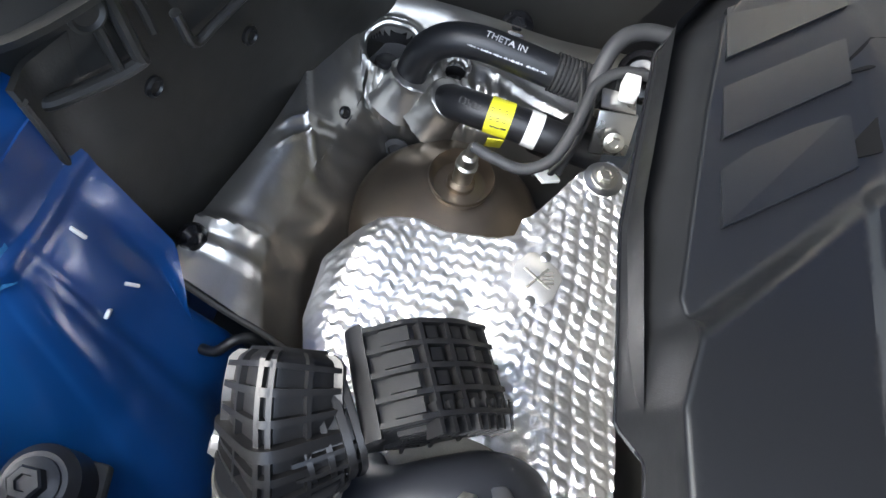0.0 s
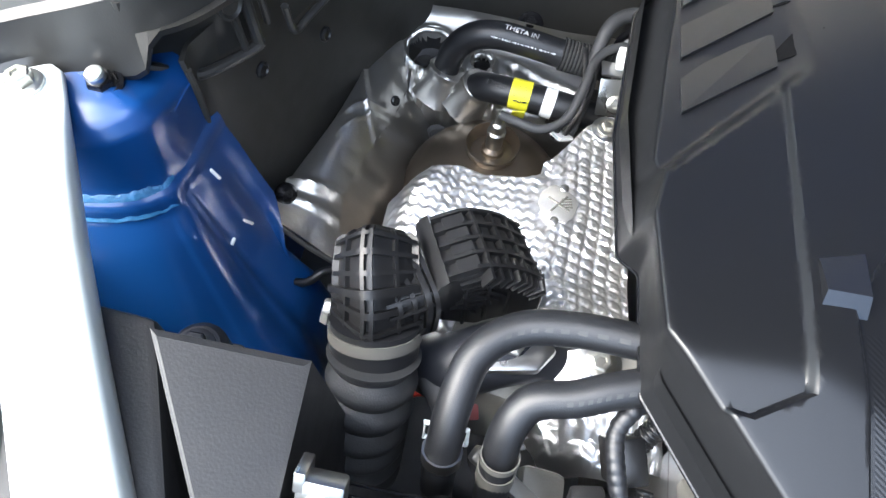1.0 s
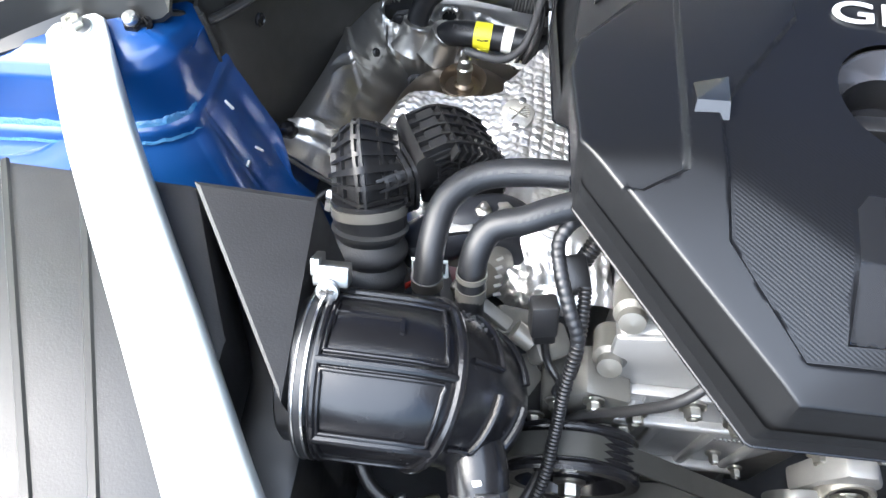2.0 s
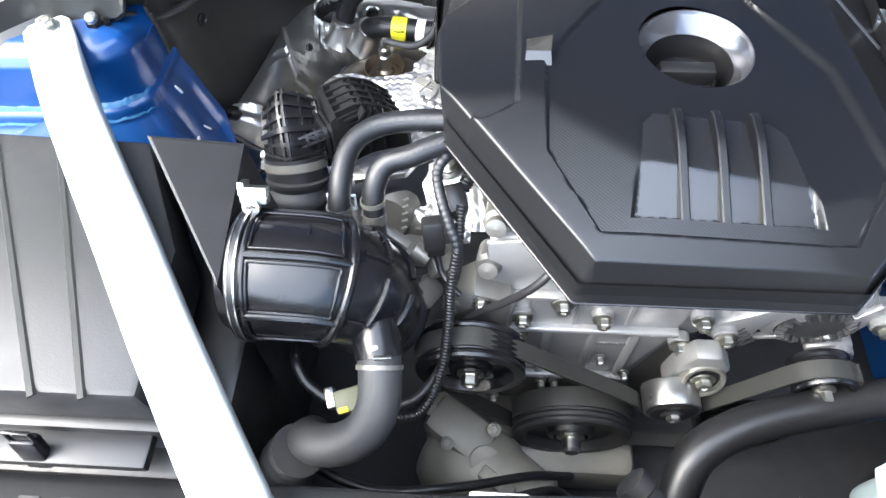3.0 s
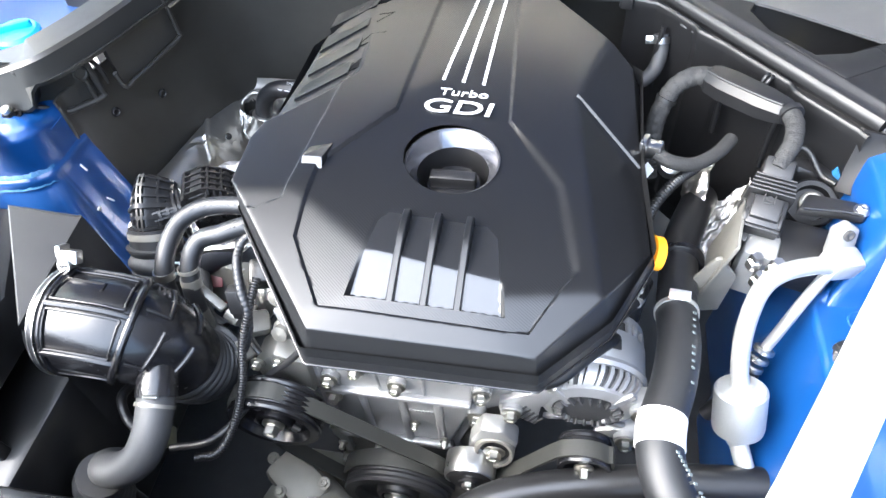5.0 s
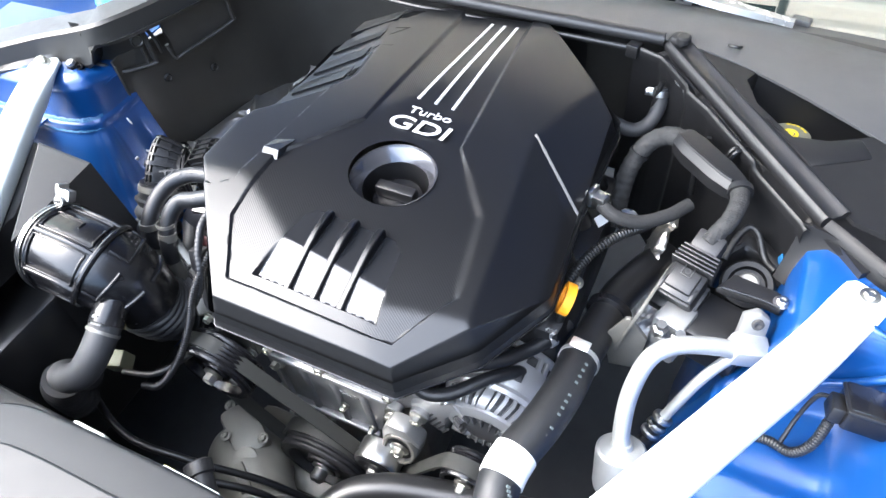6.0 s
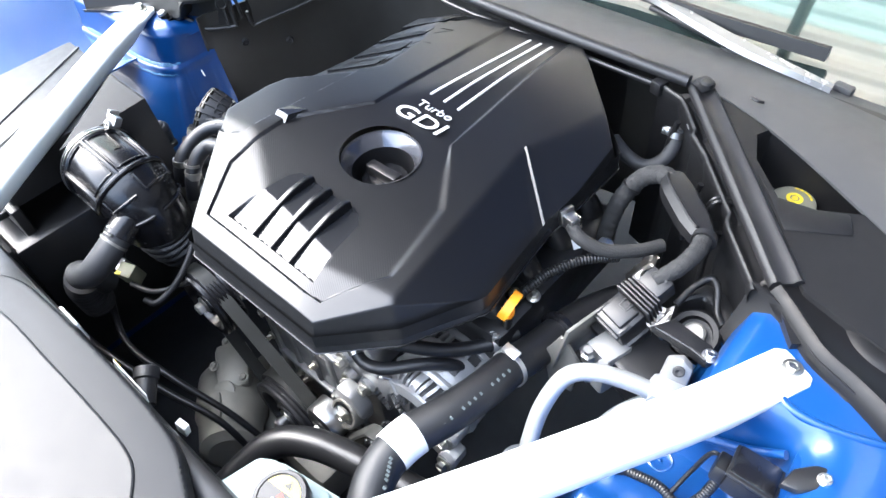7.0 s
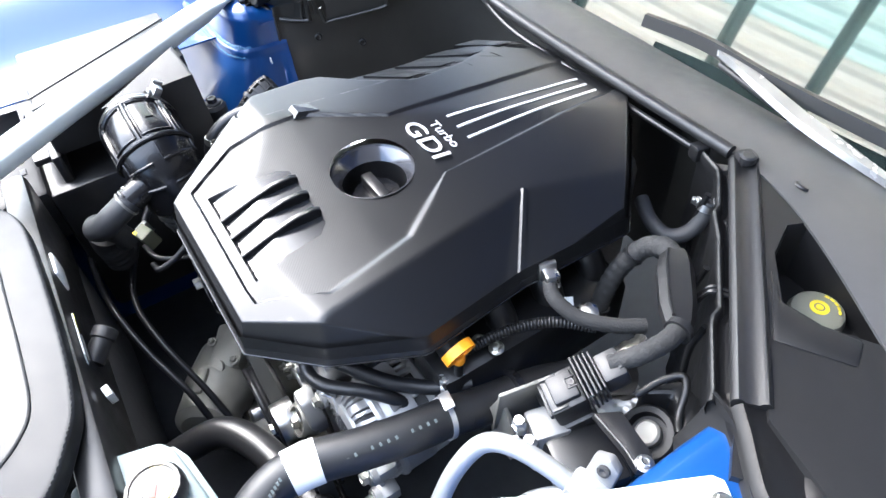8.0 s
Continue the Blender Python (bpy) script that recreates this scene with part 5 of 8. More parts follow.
BOXP = [(0.000, 0.735), (0.000, 0.800), (0.004, 0.806), (0.030, 0.811), (0.054, 0.796), (0.076, 0.770), (0.086, 0.742), (0.087, 0.712)]
BOXL = [0.0]
for (a0, b0), (a1, b1) in zip(BOXP, BOXP[1:]):
    BOXL.append(BOXL[-1] + math.hypot(a1 - a0, b1 - b0))
BOXH, BOXF = Vector((0.90, 0.436, 0.0)), Vector((0.436, -0.90, 0.0))


def box_at(d, f, off=0.0):
    """A point d along the box's profile, f towards the front of its middle, lifted by off."""
    k = max(0, min(len(BOXP) - 2, sum(1 for q in BOXL if q <= d) - 1))
    w = (d - BOXL[k]) / (BOXL[k + 1] - BOXL[k])
    (a0, b0), (a1, b1) = BOXP[k], BOXP[k + 1]
    n = math.hypot(a1 - a0, b1 - b0)
    h, z = a0 + (a1 - a0) * w - (b1 - b0) / n * off, b0 + (b1 - b0) * w + (a1 - a0) / n * off
    return Vector((-0.3065, -0.0135, 0.0)) + BOXH * h + BOXF * f + Vector((0, 0, z + 0.18 * f))


def box_block(g, d0, d1, f0, f1, low, high, n=1):
    """A bar or block over part of the box's skin."""
    rows = []
    for i in range(n + 1):
        d = d0 + (d1 - d0) * i / n
        rows.append([box_at(d, f0, low), box_at(d, f1, low), box_at(d, f1, high), box_at(d, f0, high)])
    g.loft(rows)


rings = []
for f, inset_ in ((-0.0285, -0.003), (-0.0265, 0.0), (0.0265, 0.0), (0.0285, -0.003)):
    ring_ = [box_at(0.004 + (BOXL[-1] - 0.006) * i / 40, f, inset_) for i in range(41)]
    rings.append(ring_ + [Vector((-0.3065, -0.0135, 0.712)) + BOXH * 0.045 + BOXF * f])
part("right_lobe", Geo().loft(rings), RIBBED, elbow, angle=28)
g = Geo()
box_block(g, 0.030, 0.0735, -0.032, 0.032, -0.004, 0.0045, 10)
part("end_flange", g, RIBBED, elbow, "flat flange plate", angle=28)
g = Geo()
for f in (-0.0265, -0.0135, 0.0, 0.0135, 0.0265):
    box_block(g, 0.074, 0.160, f - 0.0015, f + 0.0015, -0.002, 0.0065, 12)
for d in (0.102, 0.120, 0.138, 0.156):
    box_block(g, d - 0.0014, d + 0.0014, -0.0275, 0.0275, -0.002, 0.0060)
for f in (-0.0200, -0.0068, 0.0068, 0.0200):
    box_block(g, 0.082, 0.098, f - 0.0042, f + 0.0042, -0.001, 0.0050, 3)
    for d in (0.106, 0.124, 0.142):
        box_block(g, d, d + 0.0075, f - 0.0038, f + 0.0038, -0.001, 0.0042, 2)
part("pad_grid", g, RIBBED, elbow, angle=20)
for k in range(9):
    g = Geo()
    d = 0.100 + 0.0085 * k
    g.loft([[box_at(d - 0.0012, 0.020, -0.002), box_at(d + 0.0012, 0.020, -0.002), box_at(d + 0.0012, 0.020, 0.0070), box_at(d - 0.0012, 0.020, 0.0070)],
            [box_at(d - 0.0012 + 0.004, 0.036, -0.012), box_at(d + 0.0012 + 0.004, 0.036, -0.012), box_at(d + 0.0012 + 0.004, 0.036, 0.0020), box_at(d - 0.0012 + 0.004, 0.036, 0.0020)]])
    part("fin", g, RIBBED, elbow, angle=20)
g = Geo()
for k in range(7):
    box_block(g, 0.080, 0.150, 0.0275, 0.0315, -0.010 - 0.0075 * k, -0.0078 - 0.0075 * k, 8)
for h in (0.018, 0.036, 0.054):
    c = Vector((-0.3065, -0.0135, 0.765)) + BOXH * h + BOXF * 0.0295
    g.box((0, 0, 0), (0.0026, 0.004, 0.062), 0.0006, M=Matrix.Translation(c) @ pose(0, 0, 0, 0, 0, 26))
part("rib_grid", g, RIBBED, elbow, angle=20)

bel = thing("inlet_bellows", (-0.335, -0.10, 0.64), "grey-black rubber bellows with a worm-drive clamp", "air hose")
part("bellow_body", Geo().tube([(-0.335, -0.080, 0.762), (-0.335, -0.096, 0.738), (-0.338, -0.118, 0.70), (-0.342, -0.14, 0.63)], 0.0290, 36, ring=(0.022, 0.0060)), GREYRUBBER, bel)
part("cuff", Geo().tube([(-0.338, -0.060, 0.776), (-0.336, -0.080, 0.750)], 0.0334, 36), RUBBER, bel)
g = Geo()
M = along((-0.3378, -0.0630, 0.7725), (-0.3362, -0.0755, 0.7565))
g.lathe([(0.0335, 0), (0.0348, 0), (0.0348, 0.009), (0.0335, 0.009), (0.0335, 0)], M, 44, cap=False)
for k in range(22):
    a = -1.4 + 0.05 * k
    g.box((0.0350 * math.cos(a), 0.0350 * math.sin(a), 0.0045), (0.0012, 0.0010, 0.0065), 0, rot=(0, 0, math.degrees(a)), M=M)
part("clamp_band", g, DARKALU, bel, "slotted steel clamp band")
g = Geo().box((-0.376, -0.053, 0.764), (0.010, 0.009, 0.020), 0.002, rot=(30, 15, 0))
g.lathe([(0.0055, 0), (0.0055, 0.008), (0.003, 0.009)], along((-0.378, -0.055, 0.756), (-0.381, -0.064, 0.743)), 6)
part("clamp_screw", g, CLAMPZ, bel)

# ---- intake duct from the air box ----
duct = thing("intake_duct", (-0.27, -0.235, 0.70), "gloss black ribbed plastic intake duct", "air duct")
AX = [(-0.336, -0.240, 0.829), (-0.322, -0.240, 0.829), (-0.296, -0.240, 0.828), (-0.270, -0.239, 0.823), (-0.249, -0.237, 0.808), (-0.238, -0.235, 0.784), (-0.236, -0.233, 0.755)]
body = Sweep(AX, lambda s: 0.0565 - 0.006 * sstep(0.45, 1, s), per=12)
part("barrel", body.skin(n=70, seg=56), GLOSS, duct)
for s, m in ((0.028, STEEL), (0.105, STEEL)):
    g = Geo()
    body.hoop(g, s, high=0.0040, wide=0.0022, seg=60)
    part("bead", g, m, duct, "bright clamp edge", angle=25)
g = Geo()
body.hoop(g, 0.066, high=0.0034, wide=0.0100, seg=60)
part("clamp_band", g, RUBBER, duct, "black rubber clamp band")
g = Geo()
body.hoop(g, 0.012, high=0.0035, wide=0.004, seg=60)
part("rim", g, BLACK, duct)


def rib(pts, r):
    part("raised_rib", Geo().tube([body.at(s, a, 0.0012) for s, a in pts], r, 10, per=2), GLOSS, duct)


TAU = 2 * math.pi
for s0, r in ((0.155, 0.0030), (0.55, 0.0042)):
    rib([(s0, TAU * k / 40) for k in range(41)], r)
for a in (0.42, 1.35, 2.35, 3.3, 4.2, 5.2):
    rib([(0.155 + 0.395 * k / 10, a) for k in range(11)], 0.0034)
for a0, a1 in ((0.5, 1.25), (1.45, 2.25), (2.5, 3.2), (5.3, 6.1)):
    n0 = 8
    rib([(0.185, a0 + (a1 - a0) * k / n0) for k in range(n0 + 1)] + [(0.185 + 0.33 * k / 6, a1) for k in range(1, 7)] + [(0.515, a1 - (a1 - a0) * k / n0) for k in range(1, n0 + 1)] + [(0.515 - 0.33 * k / 6, a0) for k in range(1, 7)], 0.0016)
for a0, a1 in ((0.5, 1.3), (1.6, 2.5), (2.8, 3.5)):
    rib([(0.66, a0 + (a1 - a0) * k / 8) for k in range(9)], 0.0028)
    rib([(0.78, a0 + (a1 - a0) * k / 8) for k in range(9)], 0.0034)
    rib([(0.58 + 0.08 * k / 3, a0) for k in range(4)], 0.0022)
g = Geo()
body.hoop(g, 0.2, 1.75, 2.1, 0.0016, 0.0015, 10)
body.stringer(g, 1.95, 0.2, 0.42, 0.0016, 0.0015)
body.hoop(g, 0.42, 1.75, 1.95, 0.0016, 0.0015, 8)
part("moulded_arrow", g, GLOSS, duct)
g = Geo()
for i in range(6):
    for j in range(4):
        c = body.at(0.60 + 0.02 * i, 2.15 + 0.1 * j, 0.0006)
        if (i * 7 + j * 3) % 5:
            g.box(tuple(c), (0.0022, 0.0022, 0.001), 0, rot=(40, 0, 0))
part("moulded_print", g, GREYBLACK, duct, "small moulded print")
part("bellows", Geo().tube([(-0.236, -0.233, 0.762), (-0.235, -0.228, 0.735), (-0.233, -0.215, 0.705), (-0.230, -0.19, 0.685)], 0.042, 36, ring=(0.011, 0.006)), RUBBER, duct, "ribbed rubber bellows")
sc = Geo().box((-0.3235, -0.196, 0.889), (0.024, 0.012, 0.015), 0.002, rot=(-40, 0, 0))
sc.lathe([(0.0075, 0), (0.0075, 0.004), (0.0, 0.005)], along((-0.3245, -0.206, 0.886), (-0.3245, -0.22, 0.895)), 20)
sc.box((-0.3335, -0.191, 0.892), (0.006, 0.016, 0.012), 0.001, rot=(-40, 0, 0))
part("clamp_screw", sc, STEEL, duct, "plated clamp screw block")
g = Geo()
g.box((-0.3245, -0.2105, 0.8895), (0.009, 0.0012, 0.0022), 0, rot=(35, 0, 0))
g.box((-0.3245, -0.2105, 0.8895), (0.0022, 0.0012, 0.009), 0, rot=(35, 0, 0))
part("screw_slot", g, DARK, duct)

bleed = thing("bleed_hose", (-0.23, -0.32, 0.68), "dusty grey rubber hose curving under the duct", "hose")
part("tube", Geo().tube([(-0.222, -0.275, 0.800), (-0.216, -0.303, 0.792), (-0.215, -0.334, 0.776), (-0.226, -0.354, 0.758), (-0.248, -0.364, 0.743), (-0.274, -0.362, 0.728), (-0.292, -0.350, 0.700), (-0.298, -0.335, 0.66)], 0.0195, 26), GREYRUBBER, bleed)
part("stub", Geo().tube([(-0.228, -0.255, 0.806), (-0.219, -0.288, 0.798), (-0.2165, -0.300, 0.793)], 0.0215, 26), GLOSS, bleed, "black moulded stub")
part("clip_ring", Geo().lathe([(0.0198, 0), (0.0212, 0), (0.0212, 0.004), (0.0198, 0.004), (0.0198, 0)], along((-0.2155, -0.306, 0.791), (-0.2150, -0.32, 0.785)), 30, cap=False), DARKALU, bleed)
part("clip_ear", Geo().box((-0.2105, -0.3085, 0.8135), (0.016, 0.004, 0.003), 0.0008, rot=(-30, 0, 5)), STEEL, bleed, "bright clip ear")
part("clip_tab", Geo().box((-0.2185, -0.300, 0.8160), (0.006, 0.007, 0.002), 0.0006, rot=(-30, 0, 20)), WHITEP, bleed)
for i, (x, y, z) in enumerate(((-0.2045, -0.326, 0.7945), (-0.2095, -0.3445, 0.7835), (-0.2225, -0.3635, 0.7575))):
    part("print_mark", Geo().box((x, y, z), (0.0035, 0.0035, 0.0010), 0.0003, rot=(40 + 12 * i, 10, 10)), FADED, bleed, "faint white print")

# ---- the two coolant hoses ----
for pts, cl, lab in (
        ([(-0.272, -0.162, 0.765), (-0.272, -0.152, 0.800), (-0.270, -0.125, 0.824), (-0.262, -0.095, 0.836), (-0.240, -0.076, 0.842), (-0.205, -0.070, 0.846), (-0.155, -0.072, 0.850)],
         (-0.272, -0.150, 0.802), "upper"),
        ([(-0.236, -0.168, 0.760), (-0.237, -0.156, 0.795), (-0.236, -0.135, 0.822), (-0.225, -0.118, 0.836), (-0.200, -0.112, 0.843), (-0.180, -0.105, 0.848), (-0.15, -0.095, 0.852)],
         (-0.237, -0.153, 0.800), "lower")):
    h = thing("coolant_hose", pts[0], "bent grey-black coolant hose with a spring clamp", "hose", "coolant hoses by the duct")
    part("tube", Geo().tube(pts, 0.0113, 22), RUBBER, h)
    M = along(cl, Vector(cl) + Vector((0, 0.35, 1)))
    if lab == "upper":
        band = Geo().lathe([(0.0114, -0.005), (0.0128, -0.005), (0.0128, 0.005), (0.0114, 0.005), (0.0114, -0.005)], M, 28, cap=False)
        part("clamp", band, STEEL, h, "dull steel spring clamp band")
        loop = [(-0.014, -0.0145, -0.008), (0.014, -0.0145, -0.008), (0.014, -0.0145, 0.008), (-0.014, -0.0145, 0.008), (-0.014, -0.0145, -0.008)]
        part("clamp_loop", Geo().tube([M @ Vector(q) for q in loop], 0.0017, 8, smooth=False), WHITE, h)
        part("clamp_tab", Geo().box((0.0, -0.0145, 0.0), (0.008, 0.003, 0.022), 0.001, M=M), WHITEP, h, "cream clamp tab")
    else:
        for dz, wd in ((-0.002, 0.012), (0.016, 0.005)):
            band = Geo().lathe([(0.0114, dz - wd / 2), (0.0123, dz - wd / 2), (0.0123, dz + wd / 2), (0.0114, dz + wd / 2), (0.0114, dz - wd / 2)], M, 28, cap=False)
            part("clamp_band", band, DARKALU, h, "dull steel clamp band")
        part("clamp_plate", Geo().box((0.002, -0.0128, -0.002), (0.009, 0.0015, 0.012), 0.0005, M=M), STEEL, h)
    line_ = spline(pts, 8)
    strip = [line_[k] + Vector((0.0, -0.55, 0.84)).normalized() * 0.0112 for k in range(30, 47)]
    for k in range(0, 15, 2):
        a_, b_ = strip[k], strip[k + 1]
        part("print_mark", Geo().loft([[a_ + V(0, -0.0012, -0.0008), a_ + V(0, 0.0012, 0.0008), a_ + V(0, 0.0012, 0.0012), a_ + V(0, -0.0012, -0.0003)], [b_ + V(0, -0.0012, -0.0008), b_ + V(0, 0.0012, 0.0008), b_ + V(0, 0.0012, 0.0012), b_ + V(0, -0.0012, -0.0003)]]), FADED, h, "worn white print")
    part("end_pipe", Geo().tube([pts[0], (pts[0][0] + 0.002, pts[0][1] - 0.004, pts[0][2] - 0.05)], 0.0108, 18), DARKALU, h)
w = thing("hose_bracket", (-0.215, -0.155, 0.74), "dark steel hose bracket with a bright worm clamp", "bracket")
part("plate", Geo().box((-0.228, -0.152, 0.772), (0.060, 0.012, 0.010), 0.003, rot=(0, 25, -25)), DARKALU, w)
part("ferrule", Geo().lathe([(0.009, 0), (0.009, 0.018), (0.007, 0.019)], along((-0.199, -0.165, 0.757), (-0.183, -0.172, 0.750)), 20), DARKALU, w)

# ---- air cleaner box ----
box = thing("air_cleaner_box", (-0.48, -0.24, 0.60), "grained black air cleaner box with long creases", "air box")
lid = Geo().prism([(-0.640, -0.370), (-0.384, -0.370), (-0.388, -0.24), (-0.446, -0.122), (-0.640, -0.113)], 0.80, 0.868, 0.006)
part("lid", lid, GREYBLACK, box)
for a, b in (((-0.538, -0.116), (-0.424, -0.373)), ((-0.602, -0.116), (-0.463, -0.373))):
    g = Geo()
    d = (Vector((*b, 0)) - Vector((*a, 0))).normalized()
    sd = Vector((d.y, -d.x, 0)) * 0.0022
    A, B = Vector((*a, 0.868)), Vector((*b, 0.868))
    g.loft([[A - sd * 1.6, A + sd * 1.6, A + sd + V(0, 0, 0.0022), A - sd + V(0, 0, 0.0022)], [B - sd * 1.6, B + sd * 1.6, B + sd + V(0, 0, 0.0022), B - sd + V(0, 0, 0.0022)]])
    part("crease", g, BLACK, box)
wedge = Geo()
A, B, C = V(-0.434, -0.137, 0.893), V(-0.349, -0.133, 0.880), V(-0.339, -0.280, 0.880)
a2, b2, c2 = A + V(0.006, -0.004, 0.002), B + V(-0.003, -0.004, 0.001), C + V(-0.003, 0.008, 0.001)
lo = [V(-0.446, -0.120, 0.70), V(-0.344, -0.120, 0.66), V(-0.336, -0.292, 0.66)]
wedge.add([A, B, C, a2, b2, c2, *lo], [(3, 5, 4), (0, 3, 4, 1), (1, 4, 5, 2), (2, 5, 3, 0), (0, 1, 7, 6), (1, 2, 8, 7), (2, 0, 6, 8), (6, 7, 8)])
part("side_chamber", wedge, GREYBLACK, box, angle=15)
part("front_wall", Geo().box((-0.50, -0.372, 0.74), (0.26, 0.016, 0.14), 0.004), BLACK, box)
part("lower_case", Geo().box((-0.49, -0.27, 0.62), (0.28, 0.28, 0.28), 0.01), BLACK, box)
part("ledge", Geo().box((-0.515, -0.392, 0.795), (0.24, 0.03, 0.012), 0.003), BLACK, box)
part("collar", Geo().lathe([(0.048, 0), (0.050, 0.002), (0.050, 0.014), (0.046, 0.014)], along((-0.350, -0.240, 0.829), (-0.34, -0.240, 0.829)), 48), BLACK, box)
for x in (-0.488,):
    g = Geo()
    g.box((x, -0.398, 0.805), (0.022, 0.012, 0.040), 0.003, rot=(-15, 0, 0))
    g.tube([(x - 0.010, -0.402, 0.79), (x - 0.010, -0.392, 0.835), (x + 0.010, -0.392, 0.835), (x + 0.010, -0.402, 0.79)], 0.0018, 8, smooth=False)
    part("latch", g, GLOSS, box)
ram = thing("air_inlet_duct", (-0.52, -0.46, 0.70), "black plastic air inlet duct in front of the box", "air duct")
part("shell", Geo().box((-0.50, -0.47, 0.72), (0.30, 0.13, 0.10), 0.012), DULLBLACK, ram)
for i in range(3):
    part("slot", Geo().box((-0.50 + 0.036 * i, -0.432, 0.7705), (0.018, 0.010, 0.003), 0.001), DARK, ram)

# ---- engine front ----
eng = thing("engine_block", (0, -0.02, 0.30), "cast aluminium engine with a ribbed timing cover", "engine")
part("core", Geo().box((0.02, 0.06, 0.56), (0.24, 0.46, 0.44), 0.01), DARKALU, eng)
part("cylinder_head", Geo().box((0.015, 0.05, 0.775), (0.26, 0.44, 0.08), 0.012), DARKALU, eng)
part("rear_case", Geo().box((0.03, 0.30, 0.60), (0.30, 0.12, 0.44), 0.03), DARKALU, eng)
cov = [(-0.128, 0.44), (-0.104, 0.58), (-0.108, 0.70), (-0.122, 0.80), (-0.06, 0.812), (0.11, 0.80), (0.165, 0.70), (0.145, 0.62), (0.110, 0.59), (0.076, 0.46), (0.10, 0.36), (-0.10, 0.34)]
XZ = Matrix(((1, 0, 0, 0), (0, 0, -1, 0), (0, 1, 0, 0), (0, 0, 0, 1)))  # plan laid upright, facing the front
part("timing_cover", Geo().prism(cov, 0.10, 0.178, 0.004, M=XZ), CASTLIGHT, eng)
g = Geo()
g.prism([(-0.096, 0.488), (-0.096, 0.698), (0.108, 0.698), (0.100, 0.60), (0.068, 0.488)], 0.176, 0.186, 0.006, M=XZ, seg=3)
part("raised_panel", g, CASTLIGHT, eng)
g = Geo()
for x in (-0.048, 0.007, 0.056):
    g.box((x, -0.1865, 0.557), (0.012, 0.010, 0.148), 0.004, seg=3)
part("cast_ribs", g, CASTLIGHT, eng)
g = Geo()
g.box((0.000, -0.1885, 0.630), (0.204, 0.014, 0.011), 0.004, seg=3)
g.box((-0.016, -0.1885, 0.484), (0.172, 0.014, 0.012), 0.004, seg=3)
g.box((-0.02, -0.186, 0.705), (0.21, 0.012, 0.008), 0.003)
g.box((-0.098, -0.186, 0.56), (0.013, 0.014, 0.30), 0.004)
part("flange", g, CASTLIGHT, eng)
for x, z0, z1 in ((-0.075, 0.635, 0.70), (-0.020, 0.635, 0.70), (0.040, 0.635, 0.70)):
    part("cast_web", Geo().box((x, -0.1845, (z0 + z1) / 2), (0.005, 0.007, z1 - z0), 0.002), CASTLIGHT, eng)
part("lower_panel", Geo().prism([(-0.120, 0.34), (-0.104, 0.478), (0.070, 0.478), (0.085, 0.34)], 0.176, 0.184, 0.004, M=XZ), DARKALU, eng)
for x, z in ((0.008, 0.668), (-0.081, 0.665), (-0.083, 0.618), (0.116, 0.672), (0.108, 0.605)):
    part("bolt_boss", Geo().lathe([(0.013, 0), (0.0125, 0.012), (0.010, 0.014)], along((x, -0.180, z), (x, -0.22, z)), 24), CASTLIGHT, eng)
part("upper_cover", Geo().prism([(-0.118, 0.705), (-0.125, 0.80), (-0.06, 0.812), (0.11, 0.80), (0.150, 0.71)], 0.176, 0.183, 0.005, M=XZ), CASTLIGHT, eng)
for x, z in ((0.008, 0.668), (-0.081, 0.665), (-0.083, 0.618), (0.116, 0.672), (-0.040, 0.700), (0.108, 0.605), (0.022, 0.561), (-0.100, 0.530), (-0.102, 0.45), (-0.104, 0.40), (0.061, 0.512), (-0.042, 0.470), (-0.024, 0.470)):
    bolt(eng, (x, -0.194, z), (0, -1, 0.1), 0.0078 if z > 0.6 else 0.0050, ZINC, high=0.012)
g = Geo()
for i in range(9):
    g.box((0.012 + 0.0045 * i, -0.1872, 0.586), (0.003, 0.002, 0.0055), 0)
part("cast_numbers", g, ALU, eng, "raised cast marks")
g = Geo()
g.prism([(-0.165, 0.645), (-0.170, 0.70), (-0.135, 0.735), (-0.095, 0.72), (-0.10, 0.64)], 0.16, 0.205, 0.006, M=XZ)
part("pump_housing", g, DARKALU, eng)
for x, z in ((-0.108, 0.652), (-0.172, 0.668), (-0.158, 0.715), (-0.128, 0.725)):
    bolt(eng, (x, -0.207, z), (0, -1, 0.1), 0.006, ZINC, high=0.010)
for x, z, y in ((-0.112, 0.80, -0.17), (-0.118, 0.745, -0.185)):
    g = Geo().lathe([(0.014, 0), (0.014, 0.03), (0.010, 0.034), (0.010, 0.042), (0.0, 0.044)], along((x, y + 0.03, z), (x - 0.01, y - 0.05, z + 0.04)), 20)
    part("stud_boss", g, DARKALU, eng)


